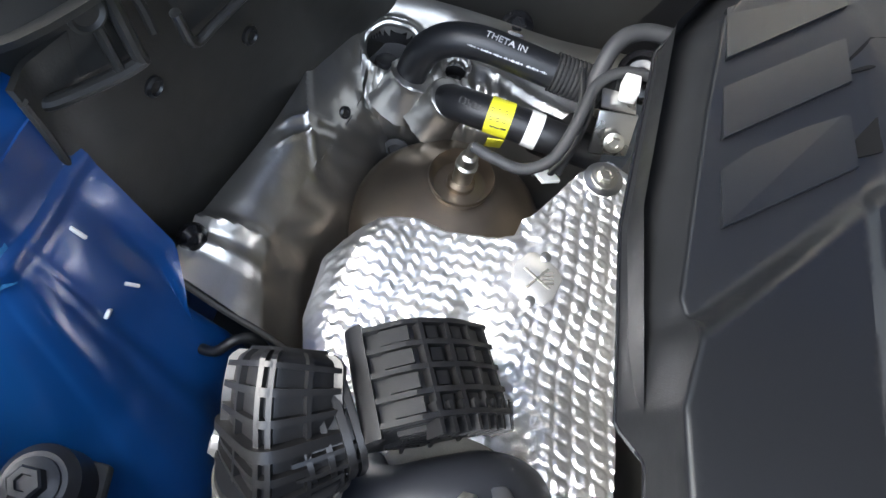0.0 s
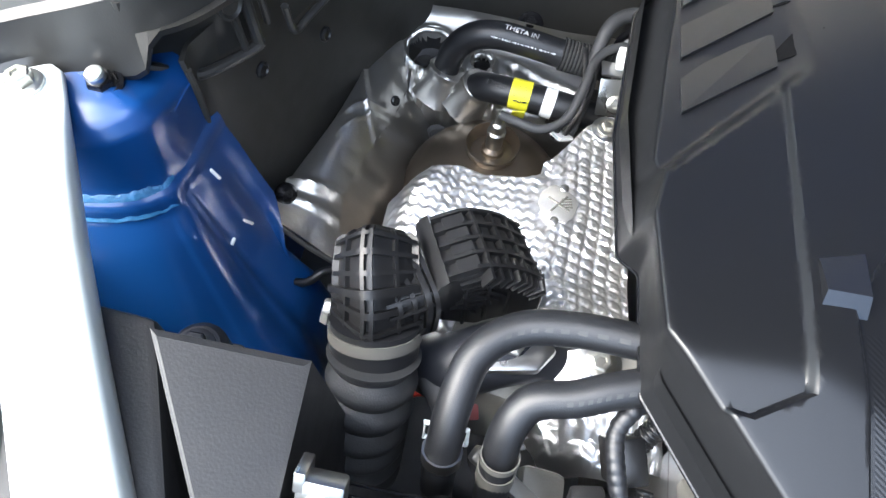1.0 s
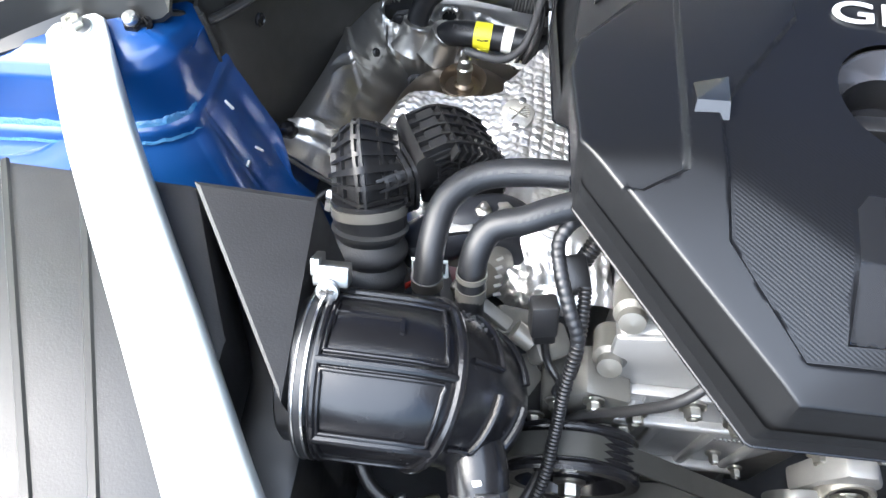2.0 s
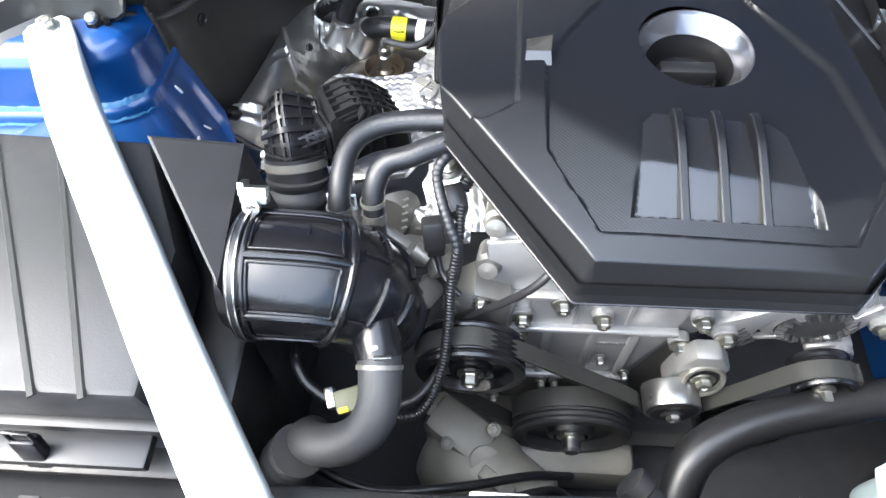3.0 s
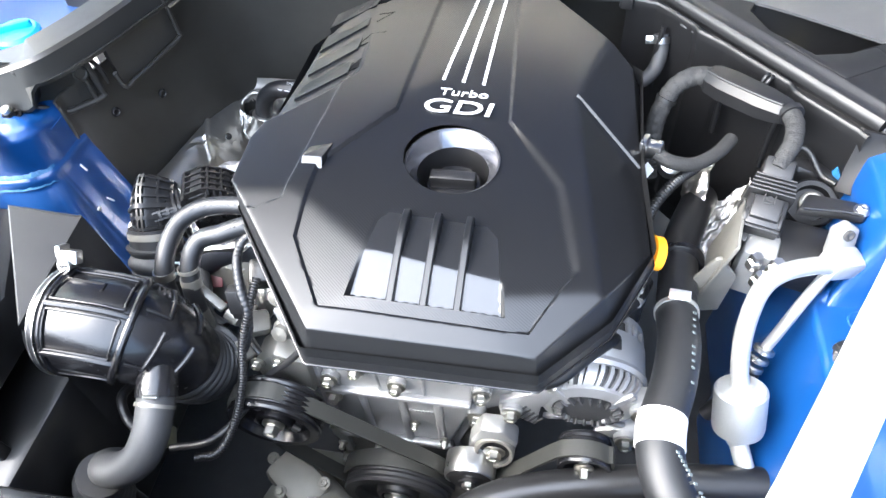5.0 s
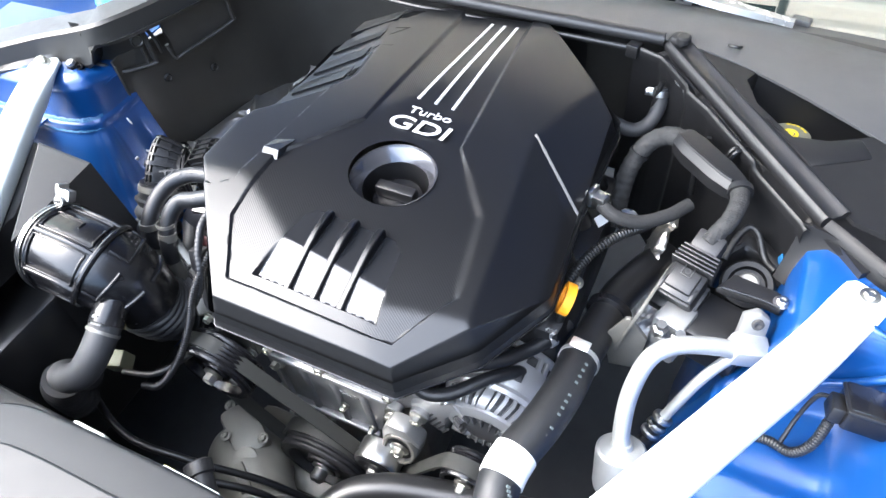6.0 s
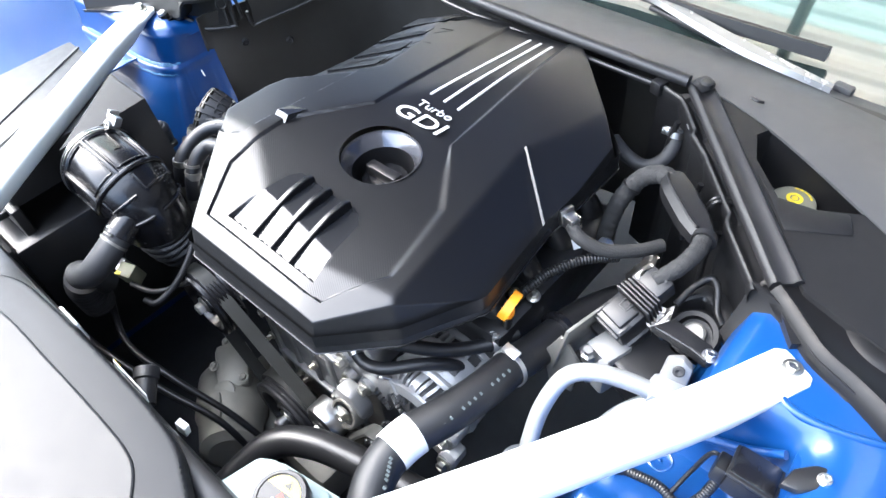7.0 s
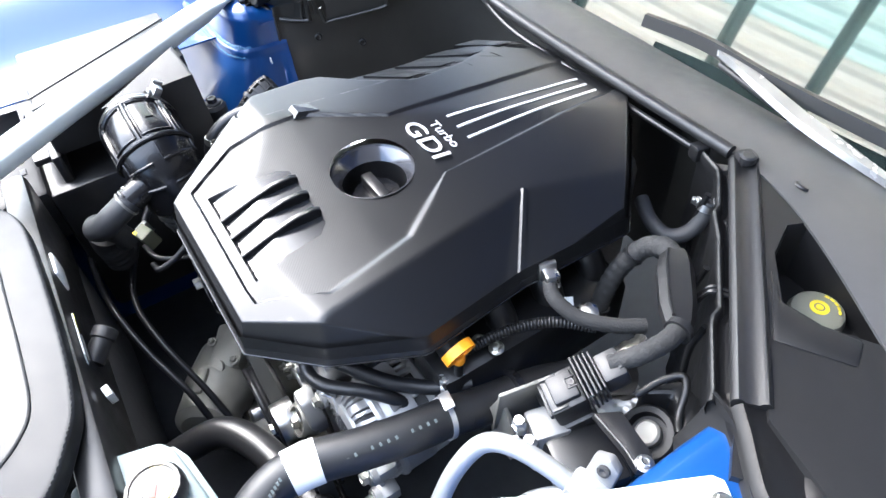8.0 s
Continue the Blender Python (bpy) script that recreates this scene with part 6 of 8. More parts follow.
def pulley(name, x, z, r, y0, y1, label, rim=None, hub=0.3, spokes=0, grooves=True):
    o = thing(name, (x, (y0 + y1) / 2, z - r), label, "pulley", "belt pulleys")
    M = along((x, y0, z), (x, y1, z))
    d = abs(y1 - y0)
    p = [(r * 0.45, 0.0), (r * 0.98, 0.0), (r, 0.002)]
    n = 5 if grooves else 0
    for i in range(n):
        t = 0.004 + (d - 0.010) * i / n
        p += [(r, t), (r - 0.002, t + (d - 0.010) / n * 0.5), (r, t + (d - 0.010) / n)]
    p += [(r, d - 0.003), (r * 0.97, d), (r * 0.80, d), (r * 0.74, d - 0.012), (r * 0.42, d - 0.014), (r * 0.38, d - 0.004), (r * hub, d - 0.002), (r * hub, d - 0.012), (0, d - 0.012)]
    part("wheel", Geo().lathe(p, M, 56), rim or BLACK, o, angle=28)
    bolt(o, (x, y1 + 0.004, z), (0, -1, 0), r * 0.16 if r > 0.05 else r * 0.25, ZINC, high=0.016)
    return o


cr = pulley("crank_pulley", -0.002, 0.452, 0.078, -0.222, -0.268, "large black crank pulley with a plated bolt", GREYBLACK)
part("hub_nose", Geo().lathe([(0.012, 0.0), (0.012, 0.022), (0.009, 0.026), (0.0, 0.026)], along((-0.002, -0.262, 0.452), (-0.002, -0.30, 0.455)), 24), STEEL, cr)
wp = pulley("water_pump_pulley", -0.137, 0.655, 0.060, -0.222, -0.262, "black water pump pulley with cut-outs", GLOSS)
for k in range(4):
    a = 0.6 + math.pi / 2 * k
    part("window", Geo().box((-0.137 + 0.032 * math.cos(a), -0.2505, 0.655 + 0.032 * math.sin(a)), (0.014, 0.006, 0.012), 0.003, rot=(0, math.degrees(-a), 0)), STEEL if k == 3 else DARK, wp)
tp = pulley("tensioner_pulley", 0.106, 0.553, 0.034, -0.226, -0.258, "bright steel tensioner pulley", STEEL, grooves=False)
part("dust_seal", Geo().lathe([(0.0305, 0.0), (0.0305, 0.003), (0.026, 0.006), (0.014, 0.006), (0.012, 0.009), (0.0, 0.009)], along((0.106, -0.2555, 0.553), (0.106, -0.28, 0.553)), 36), BLACK, tp, "black dust seal")
pulley("alternator_pulley", 0.246, 0.637, 0.032, -0.218, -0.256, "black alternator pulley under the belt", GLOSS)
pulley("compressor_pulley", 0.225, 0.43, 0.055, -0.215, -0.250, "black compressor pulley in the shade", GLOSS)
ten = thing("belt_tensioner", (0.136, -0.20, 0.53), "cast aluminium belt tensioner with a spring boss", "tensioner")
part("arm", Geo().prism([(0.098, 0.545), (0.104, 0.60), (0.118, 0.632), (0.146, 0.632), (0.166, 0.60), (0.160, 0.565), (0.13, 0.54)], 0.195, 0.222, 0.006, M=XZ), ALU, ten)
part("dust_ring", Geo().lathe([(0.0200, 0.008), (0.0200, 0.016), (0.013, 0.017), (0.0, 0.017)], along((0.136, -0.212, 0.580), (0.136, -0.26, 0.600)), 32), BLACK, ten, "black rubber ring")
part("boss", Geo().lathe([(0.027, 0.0), (0.026, 0.020), (0.024, 0.023), (0.0205, 0.023), (0.0195, 0.010), (0.0, 0.010)], along((0.136, -0.212, 0.580), (0.136, -0.26, 0.600)), 36), DARKALU, ten)
bolt(ten, (0.136, -0.2285, 0.5868), (0, -1, 0.05), 0.0095, ZINC, high=0.012)
# ribbed belt
loop = [(-0.199, 0.665), (-0.182, 0.700), (-0.140, 0.7175), (-0.105, 0.703), (-0.02, 0.628), (0.060, 0.556), (0.078, 0.528), (0.106, 0.5145), (0.134, 0.528), (0.165, 0.575),
        (0.205, 0.645), (0.222, 0.666), (0.246, 0.672), (0.270, 0.663), (0.281, 0.637), (0.285, 0.45), (0.26, 0.39), (0.225, 0.372), (0.10, 0.375), (-0.002, 0.371), (-0.06, 0.395), (-0.083, 0.44), (-0.14, 0.52), (-0.193, 0.625)]
p = spline([(x, 0, z) for x, z in loop + loop[:1]], 5)
rings = []
for i, c in enumerate(p):
    t = (p[(i + 1) % len(p)] - p[i - 1]).normalized()
    nrm = Vector((t.z, 0, -t.x))
    y0, y1 = -0.232, -0.252
    rings.append([Vector((c.x, y0, c.z)), Vector((c.x, y1, c.z)), Vector((c.x, y1, c.z)) + nrm * 0.004, Vector((c.x, y0, c.z)) + nrm * 0.004])
belt = thing("drive_belt", (0.0, -0.23, 0.37), "black ribbed drive belt round the pulleys", "belt")
part("band", Geo().loft(rings), BELT, belt)
g = Geo()
arc = [(-0.002 + 0.081 * math.cos(a), 0, 0.452 + 0.081 * math.sin(a)) for a in [0.2 + 2.6 * k / 24 for k in range(25)]]
rings = []
for x, _, z in arc:
    n3 = Vector((x + 0.002, 0, z - 0.452)).normalized() * 0.004
    rings.append([Vector((x, -0.226, z)), Vector((x, -0.250, z)), Vector((x, -0.250, z)) + n3, Vector((x, -0.226, z)) + n3])
part("crank_wrap", Geo().loft(rings), BELT, belt)

alt = thing("alternator", (0.232, -0.15, 0.58), "cast aluminium alternator with cooling slots", "alternator")
AM = along((0.246, -0.070, 0.658), (0.246, -0.205, 0.650)) @ Matrix.Diagonal((1.09, 1.09, 1.0, 1.0))
part("core", Geo().lathe([(0.050, 0.004), (0.055, 0.010), (0.055, 0.098), (0.048, 0.110), (0.030, 0.116), (0.0, 0.116)], AM, 48), DARK, alt, "dark windings inside")
part("rear_bell", Geo().lathe([(0.040, 0.0), (0.056, 0.002), (0.061, 0.008), (0.061, 0.016), (0.056, 0.016), (0.056, 0.004), (0.040, 0.004)], AM, 56, cap=False), CASTLIGHT, alt)
part("stator_band", Geo().lathe([(0.057, 0.032), (0.0625, 0.032), (0.0635, 0.035), (0.0635, 0.070), (0.0625, 0.073), (0.057, 0.073)], AM, 64, cap=False), CASTLIGHT, alt)
part("front_rim", Geo().lathe([(0.057, 0.072), (0.065, 0.073), (0.0655, 0.078), (0.063, 0.083), (0.057, 0.082)], AM, 64, cap=False), CASTLIGHT, alt)
part("front_plate", Geo().lathe([(0.0520, 0.1070), (0.0515, 0.1115), (0.0420, 0.1170), (0.0400, 0.1170), (0.0400, 0.1120)], AM, 64, cap=False), CASTLIGHT, alt)
for k in range(4):
    an = math.radians(45 + 90 * k)
    part("spoke", Geo().box((0.047 * math.cos(an), 0.047 * math.sin(an), 0.1135), (0.036, 0.009, 0.007), 0.002, rot=(0, 12, math.degrees(an)), M=AM), CASTLIGHT, alt)
for k in range(36):
    a = 2 * math.pi * k / 36
    ca, sa = math.cos(a), math.sin(a)
    wide = 0.011 if k % 9 == 0 else 0.0042
    rings = []
    for r, z, turn in ((0.0605, 0.080, 0.0), (0.0615, 0.092, 0.02), (0.058, 0.102, 0.06), (0.050, 0.110, 0.11), (0.042, 0.114, 0.15)):
        c_, s_ = math.cos(a + turn), math.sin(a + turn)
        q = [(r * c_ - s_ * w, r * s_ + c_ * w) for w in (-wide / 2, wide / 2)]
        o_ = 0.0035
        rings.append([AM @ Vector((q[0][0], q[0][1], z)), AM @ Vector((q[1][0], q[1][1], z)), AM @ Vector((q[1][0] - c_ * o_, q[1][1] - s_ * o_, z - o_)), AM @ Vector((q[0][0] - c_ * o_, q[0][1] - s_ * o_, z - o_))])
    part("cooling_rib", Geo().loft(rings), CASTLIGHT, alt, angle=40)
    if k % 3:
        part("rear_rib", Geo().box((0.0590 * ca, 0.0590 * sa, 0.024), (0.006, 0.0062, 0.022), 0.0012, rot=(0, 0, math.degrees(a)), M=AM), CASTLIGHT, alt)
for k in range(20):
    a = 2 * math.pi * k / 20
    part("fan_blade", Geo().box((0.033 * math.cos(a), 0.033 * math.sin(a), 0.118), (0.010, 0.0028, 0.008), 0.0008, rot=(0, 20, math.degrees(a) + 12), M=AM), DARK, alt)
part("rating_plate", Geo().box((0.012, 0.0640, 0.055), (0.034, 0.0012, 0.014), 0.0004, rot=(0, 0, -11), M=AM), BLACK, alt, "small black rating plate")
web = Geo().prism([(0.136, 0.616), (0.138, 0.648), (0.156, 0.660), (0.205, 0.700), (0.230, 0.700), (0.205, 0.664), (0.190, 0.640), (0.186, 0.585), (0.165, 0.600)], 0.160, 0.186, 0.004, M=XZ)
part("mounting_arm", web, CASTLIGHT, alt)
# Slots are not cut: dark bars paint their shade on the arm.
for i in range(5):
    part("arm_slot_shade", Geo().box((0.164 + 0.006 * i, -0.1865, 0.628 - 0.006 * i), (0.0032, 0.0025, 0.034 - 0.003 * i), 0.0012, rot=(0, 28, 0)), DARK, alt, "dark bar standing for the shade in a cooling slot")
for x, z in ((0.153, 0.632), (0.308, 0.672), (0.300, 0.590)):
    if x > 0.2:
        part("mounting_ear", Geo().prism([(x - 0.015, z - 0.014), (x + 0.012, z - 0.012), (x + 0.013, z + 0.012), (x - 0.016, z + 0.014), (x - 0.040, z + 0.004), (x - 0.038, z - 0.008)], 0.160, 0.186, 0.004, M=XZ), CASTLIGHT, alt)
    part("ear_boss", Geo().lathe([(0.0145, 0), (0.0145, 0.008), (0.0125, 0.010)], along((x, -0.184, z), (x, -0.22, z)), 24), CASTLIGHT, alt)
    bolt(alt, (x, -0.194, z), (0, -1, 0.1), 0.0085, ZINC, high=0.011)
part("cable_eye", Geo().tube([(0.196, -0.186, 0.706), (0.196, -0.196, 0.712), (0.203, -0.196, 0.720), (0.210, -0.188, 0.712)], 0.0024, 8), STEEL, alt)

gear = thing("compressor", (-0.12, -0.28, 0.30), "oily cast aluminium compressor body", "compressor")
part("body", Geo().lathe([(0.055, 0.0), (0.062, 0.012), (0.062, 0.09), (0.056, 0.10), (0.050, 0.16), (0.035, 0.17)], along((-0.175, -0.27, 0.40), (-0.07, -0.345, 0.425)), 36), CASTBEIGE, gear)
part("flange", Geo().box((-0.150, -0.265, 0.455), (0.09, 0.06, 0.05), 0.012, rot=(0, 10, -35)), CASTBEIGE, gear)
part("port", Geo().lathe([(0.020, 0), (0.020, 0.012), (0.012, 0.014)], along((-0.118, -0.305, 0.462), (-0.11, -0.32, 0.50)), 24), CASTBEIGE, gear)
part("rib", Geo().box((-0.10, -0.335, 0.475), (0.05, 0.018, 0.016), 0.003, rot=(0, 0, -35)), CASTBEIGE, gear)
for x, y in ((-0.19, -0.245), (-0.105, -0.27), (-0.165, -0.29)):
    bolt(gear, (x, y, 0.482), (0, -0.2, 1), 0.006, CASTBEIGE)
part("low_case", Geo().box((-0.05, -0.24, 0.33), (0.30, 0.12, 0.10), 0.02), CASTBEIGE, gear)

g = Geo().tube([(0.46, -0.235, 0.615), (0.40, -0.243, 0.620), (0.337, -0.251, 0.622), (0.219, -0.275, 0.620), (0.150, -0.297, 0.618), (0.105, -0.328, 0.608), (0.085, -0.38, 0.585), (0.08, -0.46, 0.56)], 0.0215, 28)
solo("lower_coolant_pipe", g, BLACK, "thick satin black coolant pipe crossing below the pulleys", "pipe")

# wiring across the front
g = Geo().tube([(-0.150, -0.150, 0.815), (-0.152, -0.185, 0.80), (-0.158, -0.215, 0.77), (-0.160, -0.240, 0.735), (-0.166, -0.275, 0.70), (-0.185, -0.308, 0.672), (-0.215, -0.315, 0.66)], 0.0042, 12, ring=(0.0035, 0.0012))
solo("wiring_loom", g, BLACK, "black corrugated wiring loom beside the engine", "cable")
g = Geo().tube([(-0.045, -0.200, 0.830), (-0.075, -0.222, 0.797), (-0.105, -0.222, 0.755), (-0.143, -0.218, 0.705), (-0.160, -0.250, 0.690), (-0.190, -0.300, 0.688), (-0.240, -0.315, 0.682)], 0.0042, 14)
solo("engine_cable", g, GREYBLACK, "black rubber cable looping to a connector", "cable")
oc = thing("wiring_connector", (-0.255, -0.305, 0.66), "olive plastic wiring connector", "connector")
part("shell", Geo().box((-0.258, -0.305, 0.684), (0.030, 0.024, 0.034), 0.003, rot=(15, 0, 20)), OLIVE, oc)
part("latch", Geo().box((-0.262, -0.318, 0.692), (0.010, 0.006, 0.014), 0.001, rot=(15, 0, 20)), YELLOWP, oc, "small yellow latch")
part("collar", Geo().box((-0.278, -0.304, 0.684), (0.010, 0.022, 0.026), 0.002, rot=(15, 0, 20)), STEEL, oc)
g = Geo().tube([(-0.283, -0.304, 0.684), (-0.305, -0.29, 0.692), (-0.318, -0.27, 0.70), (-0.322, -0.25, 0.69)], 0.006, 12)
part("boot", g, BLACK, oc)
cc = thing("cam_connector", (-0.145, -0.13, 0.76), "black sensor connector with a lead", "connector")
part("shell", Geo().box((-0.158, -0.128, 0.792), (0.022, 0.030, 0.034), 0.003, rot=(20, 0, 15)), BLACK, cc)
part("lead", Geo().tube([(-0.150, -0.118, 0.80), (-0.138, -0.10, 0.825), (-0.145, -0.085, 0.835)], 0.0065, 12, ring=(0.004, 0.0012)), BLACK, cc)
inj = thing("injector_lead", (-0.17, -0.15, 0.77), "black taped lead with a grey-black plug", "cable")
part("lead", Geo().tube([(-0.158, -0.104, 0.842), (-0.168, -0.114, 0.842), (-0.174, -0.126, 0.836), (-0.171, -0.146, 0.830), (-0.161, -0.172, 0.815), (-0.153, -0.186, 0.800), (-0.154, -0.201, 0.775), (-0.162, -0.215, 0.755)], 0.0052, 12, ring=(0.006, 0.0005)), RUBBER, inj)
part("plug", Geo().box((-0.178, -0.163, 0.785), (0.022, 0.018, 0.034), 0.003, rot=(-20, 0, 10)), GREYBLACK, inj)
part("plug_collar", Geo().box((-0.176, -0.170, 0.768), (0.018, 0.015, 0.012), 0.002, rot=(-20, 0, 10)), BLACK, inj)
part("plug_lead", Geo().tube([(-0.175, -0.172, 0.765), (-0.170, -0.185, 0.748), (-0.160, -0.198, 0.742), (-0.150, -0.205, 0.735)], 0.0035, 10), BLACK, inj)
for i, (x, y, z) in enumerate(((-0.20, -0.145, 0.72), (-0.17, -0.165, 0.735), (-0.19, -0.185, 0.70))):
    g = Geo().box((x, y, z), (0.035, 0.03, 0.025), 0.006, rot=(20 * i, 15, 30 * i))
    solo("engine_bracket", g, DARKALU, "dull cast bracket beside the engine", "bracket", "brackets beside the engine")
for pts in ([(-0.45, -0.30, 0.62), (-0.36, -0.33, 0.60), (-0.25, -0.37, 0.58), (-0.15, -0.36, 0.56), (-0.06, -0.33, 0.50), (0.0, -0.31, 0.42)], [(-0.46, -0.36, 0.66), (-0.40, -0.40, 0.62), (-0.30, -0.41, 0.60), (-0.2, -0.40, 0.6), (-0.12, -0.38, 0.57), (-0.04, -0.35, 0.52), (0.0, -0.34, 0.42)]):
    solo("lower_cable", Geo().tube(pts, 0.0055, 12), BLACK, "black cable sagging in front of the engine", "cable", "cables below the duct")
g = Geo().tube([(-0.30, -0.36, 0.695), (-0.32, -0.365, 0.66), (-0.33, -0.36, 0.60)], 0.024, 24, ring=(0.012, 0.003))
solo("lower_elbow", g, DARK, "black ribbed hose end in the shade", "hose")

# ---- front panel, tank and labels ----
rad = thing("radiator_cover", (0, -0.55, 0.82), "grey-black plastic radiator cover with a raised middle", "trim panel")
ol = spline([(-0.44, -0.630, 0), (-0.33, -0.535, 0), (-0.25, -0.477, 0), (-0.20, -0.443, 0), (-0.16, -0.428, 0), (-0.11, -0.4235, 0), (-0.04, -0.421, 0), (0.05, -0.4195, 0), (0.12, -0.421, 0), (0.17, -0.426, 0), (0.20, -0.4365, 0), (0.24, -0.456, 0), (0.262, -0.478, 0), (0.275, -0.52, 0), (0.28, -0.75, 0)], 6)
poly = [(v.x, v.y) for v in ol] + [(-0.44, -0.75)]
part("panel", Geo().prism(poly, 0.838, 0.866, 0.006, seg=3), GREYPANEL, rad, angle=20)
field = spline([(-0.40, -0.665, 0), (-0.31, -0.575, 0), (-0.22, -0.507, 0), (-0.17, -0.476, 0), (-0.12, -0.465, 0), (-0.02, -0.462, 0), (0.08, -0.460, 0), (0.145, -0.462, 0), (0.178, -0.476, 0), (0.205, -0.506, 0), (0.222, -0.56, 0), (0.230, -0.745, 0)], 4)
part("raised_field", Geo().prism([(v.x, v.y) for v in field] + [(-0.40, -0.745)], 0.862, 0.8685, 0.0025, seg=2), GREYPANEL, rad, angle=20)
g = Geo().lathe([(0.009, 0), (0.009, 0.003), (0.005, 0.004), (0.005, 0.002), (0, 0.002)], pose(0.0067, -0.5545, 0.8682), 20)
part("scrivet", g, BLACK, rad)
fr = thing("slam_panel", (0.05, -0.42, 0.60), "black radiator frame below the cover", "frame")
part("beam", Geo().box((-0.02, -0.4355, 0.755), (0.62, 0.036, 0.156), 0.01), BLACK, fr)
part("fan_shroud", Geo().box((0.0, -0.45, 0.55), (0.66, 0.05, 0.30), 0.01), DARK, fr)
lb = thing("label_sticker", (0.0, -0.424, 0.79), "white and yellow warning label on the radiator frame", "label")
part("sheet", Geo().box((0.026, -0.4165, 0.806), (0.072, 0.0016, 0.026), 0.0004, rot=(-12, 0, 0)), WHITEP, lb)
part("stripe", Geo().box((-0.003, -0.4158, 0.806), (0.014, 0.0016, 0.025), 0.0004, rot=(-12, 0, 0)), YELLOWP, lb, "yellow stripe")
g = Geo()
for i in range(4):
    g.box((0.034, -0.4152, 0.799 + 0.005 * i), (0.048 - 0.012 * (i % 2), 0.0012, 0.0018), 0, rot=(-12, 0, 0))
part("print_bars", g, FADED, lb, "grey print lines")
part("plug", Geo().box((-0.110, -0.424, 0.806), (0.046, 0.020, 0.036), 0.003), WHITEP, fr, "white plastic plug")
g = Geo().lathe([(0.013, 0), (0.013, 0.03), (0.0155, 0.032), (0.0155, 0.045), (0.012, 0.047)], along((0.03, -0.42, 0.765), (-0.01, -0.385, 0.78)), 24)
solo("hose_stub", g, GREYBLACK, "dull ribbed hose stub under the front panel", "hose")
part("white_clip", Geo().box((0.11, -0.408, 0.790), (0.014, 0.008, 0.030), 0.001, rot=(0, 20, 10)), WHITEP, fr)

tank = thing("coolant_tank", (0.25, -0.40, 0.70), "milky white coolant tank with a black and yellow cap", "tank")
part("body", Geo().prism([(0.195, -0.425), (0.208, -0.374), (0.225, -0.364), (0.300, -0.350), (0.330, -0.40), (0.31, -0.47), (0.21, -0.47)], 0.70, 0.800, 0.008, seg=3), TANK, tank)
part("seam", Geo().prism([(0.188, -0.43), (0.202, -0.368), (0.222, -0.358), (0.303, -0.343), (0.338, -0.40), (0.316, -0.478), (0.205, -0.478)], 0.765, 0.769, 0.001), TANK, tank)
CAPM = pose(0.2735, -0.390, -0.002)
part("neck", Geo().lathe([(0.023, 0.79), (0.023, 0.815)], CAPM, 32), TANK, tank)
g = Geo().lathe([(0.027, 0.806), (0.029, 0.810), (0.029, 0.824), (0.0265, 0.829), (0.023, 0.829), (0.0225, 0.8275), (0.0, 0.8275)], CAPM, 54, wob=lambda a, h: 1 + 0.012 * math.cos(a * 18))
capo = part("cap", g, BLACK, tank, "black pressure cap")
half = [(0.021 * math.cos(a), 0.021 * math.sin(a)) for a in [0.25 + 2.6 * k / 16 for k in range(17)]]
part("cap_label", Geo().prism(half, 0.8274, 0.8282, M=CAPM @ pose(0, 0, 0, 0, 0, 8)), YELLOWP, capo, "yellow warning print")
part("print_mark", Geo().prism([(-0.005, 0.010), (0.005, 0.010), (0.0, 0.018)], 0.8282, 0.8286, M=CAPM), BLACK, capo)
part("print_mark", Geo().box((0.004, -0.001, 0.8279), (0.012, 0.006, 0.0008), 0, rot=(0, 0, -20), M=CAPM), RED, capo, "red and white warning print")
part("print_mark", Geo().box((0.003, -0.010, 0.8279), (0.017, 0.008, 0.0008), 0, rot=(0, 0, -8), M=CAPM), WHITEP, capo, "white warning print")
for i in range(4):
    part("print_mark", Geo().box((-0.0025 + 0.0037 * i, -0.0096 - 0.0005 * i, 0.8284), (0.0022, 0.0045, 0.0006), 0, rot=(0, 0, -8), M=CAPM), BLACK, capo)


# ---- inlet side of the engine ----
man = thing("intake_manifold", (0.27, 0.05, 0.60), "black plastic intake manifold in the shade of the cover", "manifold")
part("plenum", Geo().box((0.262, 0.07, 0.70), (0.09, 0.30, 0.12), 0.02), BLACK, man)
for i in range(4):
    y = -0.04 + 0.075 * i
    part("runner", Geo().tube([(0.15, y, 0.79), (0.21, y, 0.80), (0.262, y, 0.765), (0.282, y, 0.70)], 0.020, 16), BLACK, man)
for x, y, z in ((0.268, 0.000, 0.766), (0.288, 0.012, 0.766)):
    bolt(man, (x + 0.01, y - 0.01, z), (0.1, -0.1, 1), 0.0065, ZINC, high=0.010)
part("label", Geo().box((0.300, 0.105, 0.782), (0.022, 0.002, 0.014), 0.0004, rot=(-50, 0, 60)), WHITEP, man, "small white label")
dip = thing("dipstick", (0.303, -0.058, 0.74), "orange plastic dipstick handle", "dipstick")
g = Geo()
mid = Vector((0.3015, -0.054, 0.808))
lw, up_ = Vector((0, 0.945, 0.327)), Vector((0.35, -0.31, 0.88)).normalized()
sd = lw.cross(up_).normalized()
rings = []
for k in range(25):
    a = 2 * math.pi * k / 24
    rad_ = lw * math.cos(a) + up_ * math.sin(a)
    c = mid + lw * (0.0175 * math.cos(a)) + up_ * (0.0145 * math.sin(a))
    rings.append([c - sd * 0.0058 - rad_ * 0.003, c + sd * 0.0058 - rad_ * 0.003, c + sd * 0.0058 + rad_ * 0.003, c - sd * 0.0058 + rad_ * 0.003])
g.loft(rings, cap=False)
part("loop", g, ORANGE, dip)
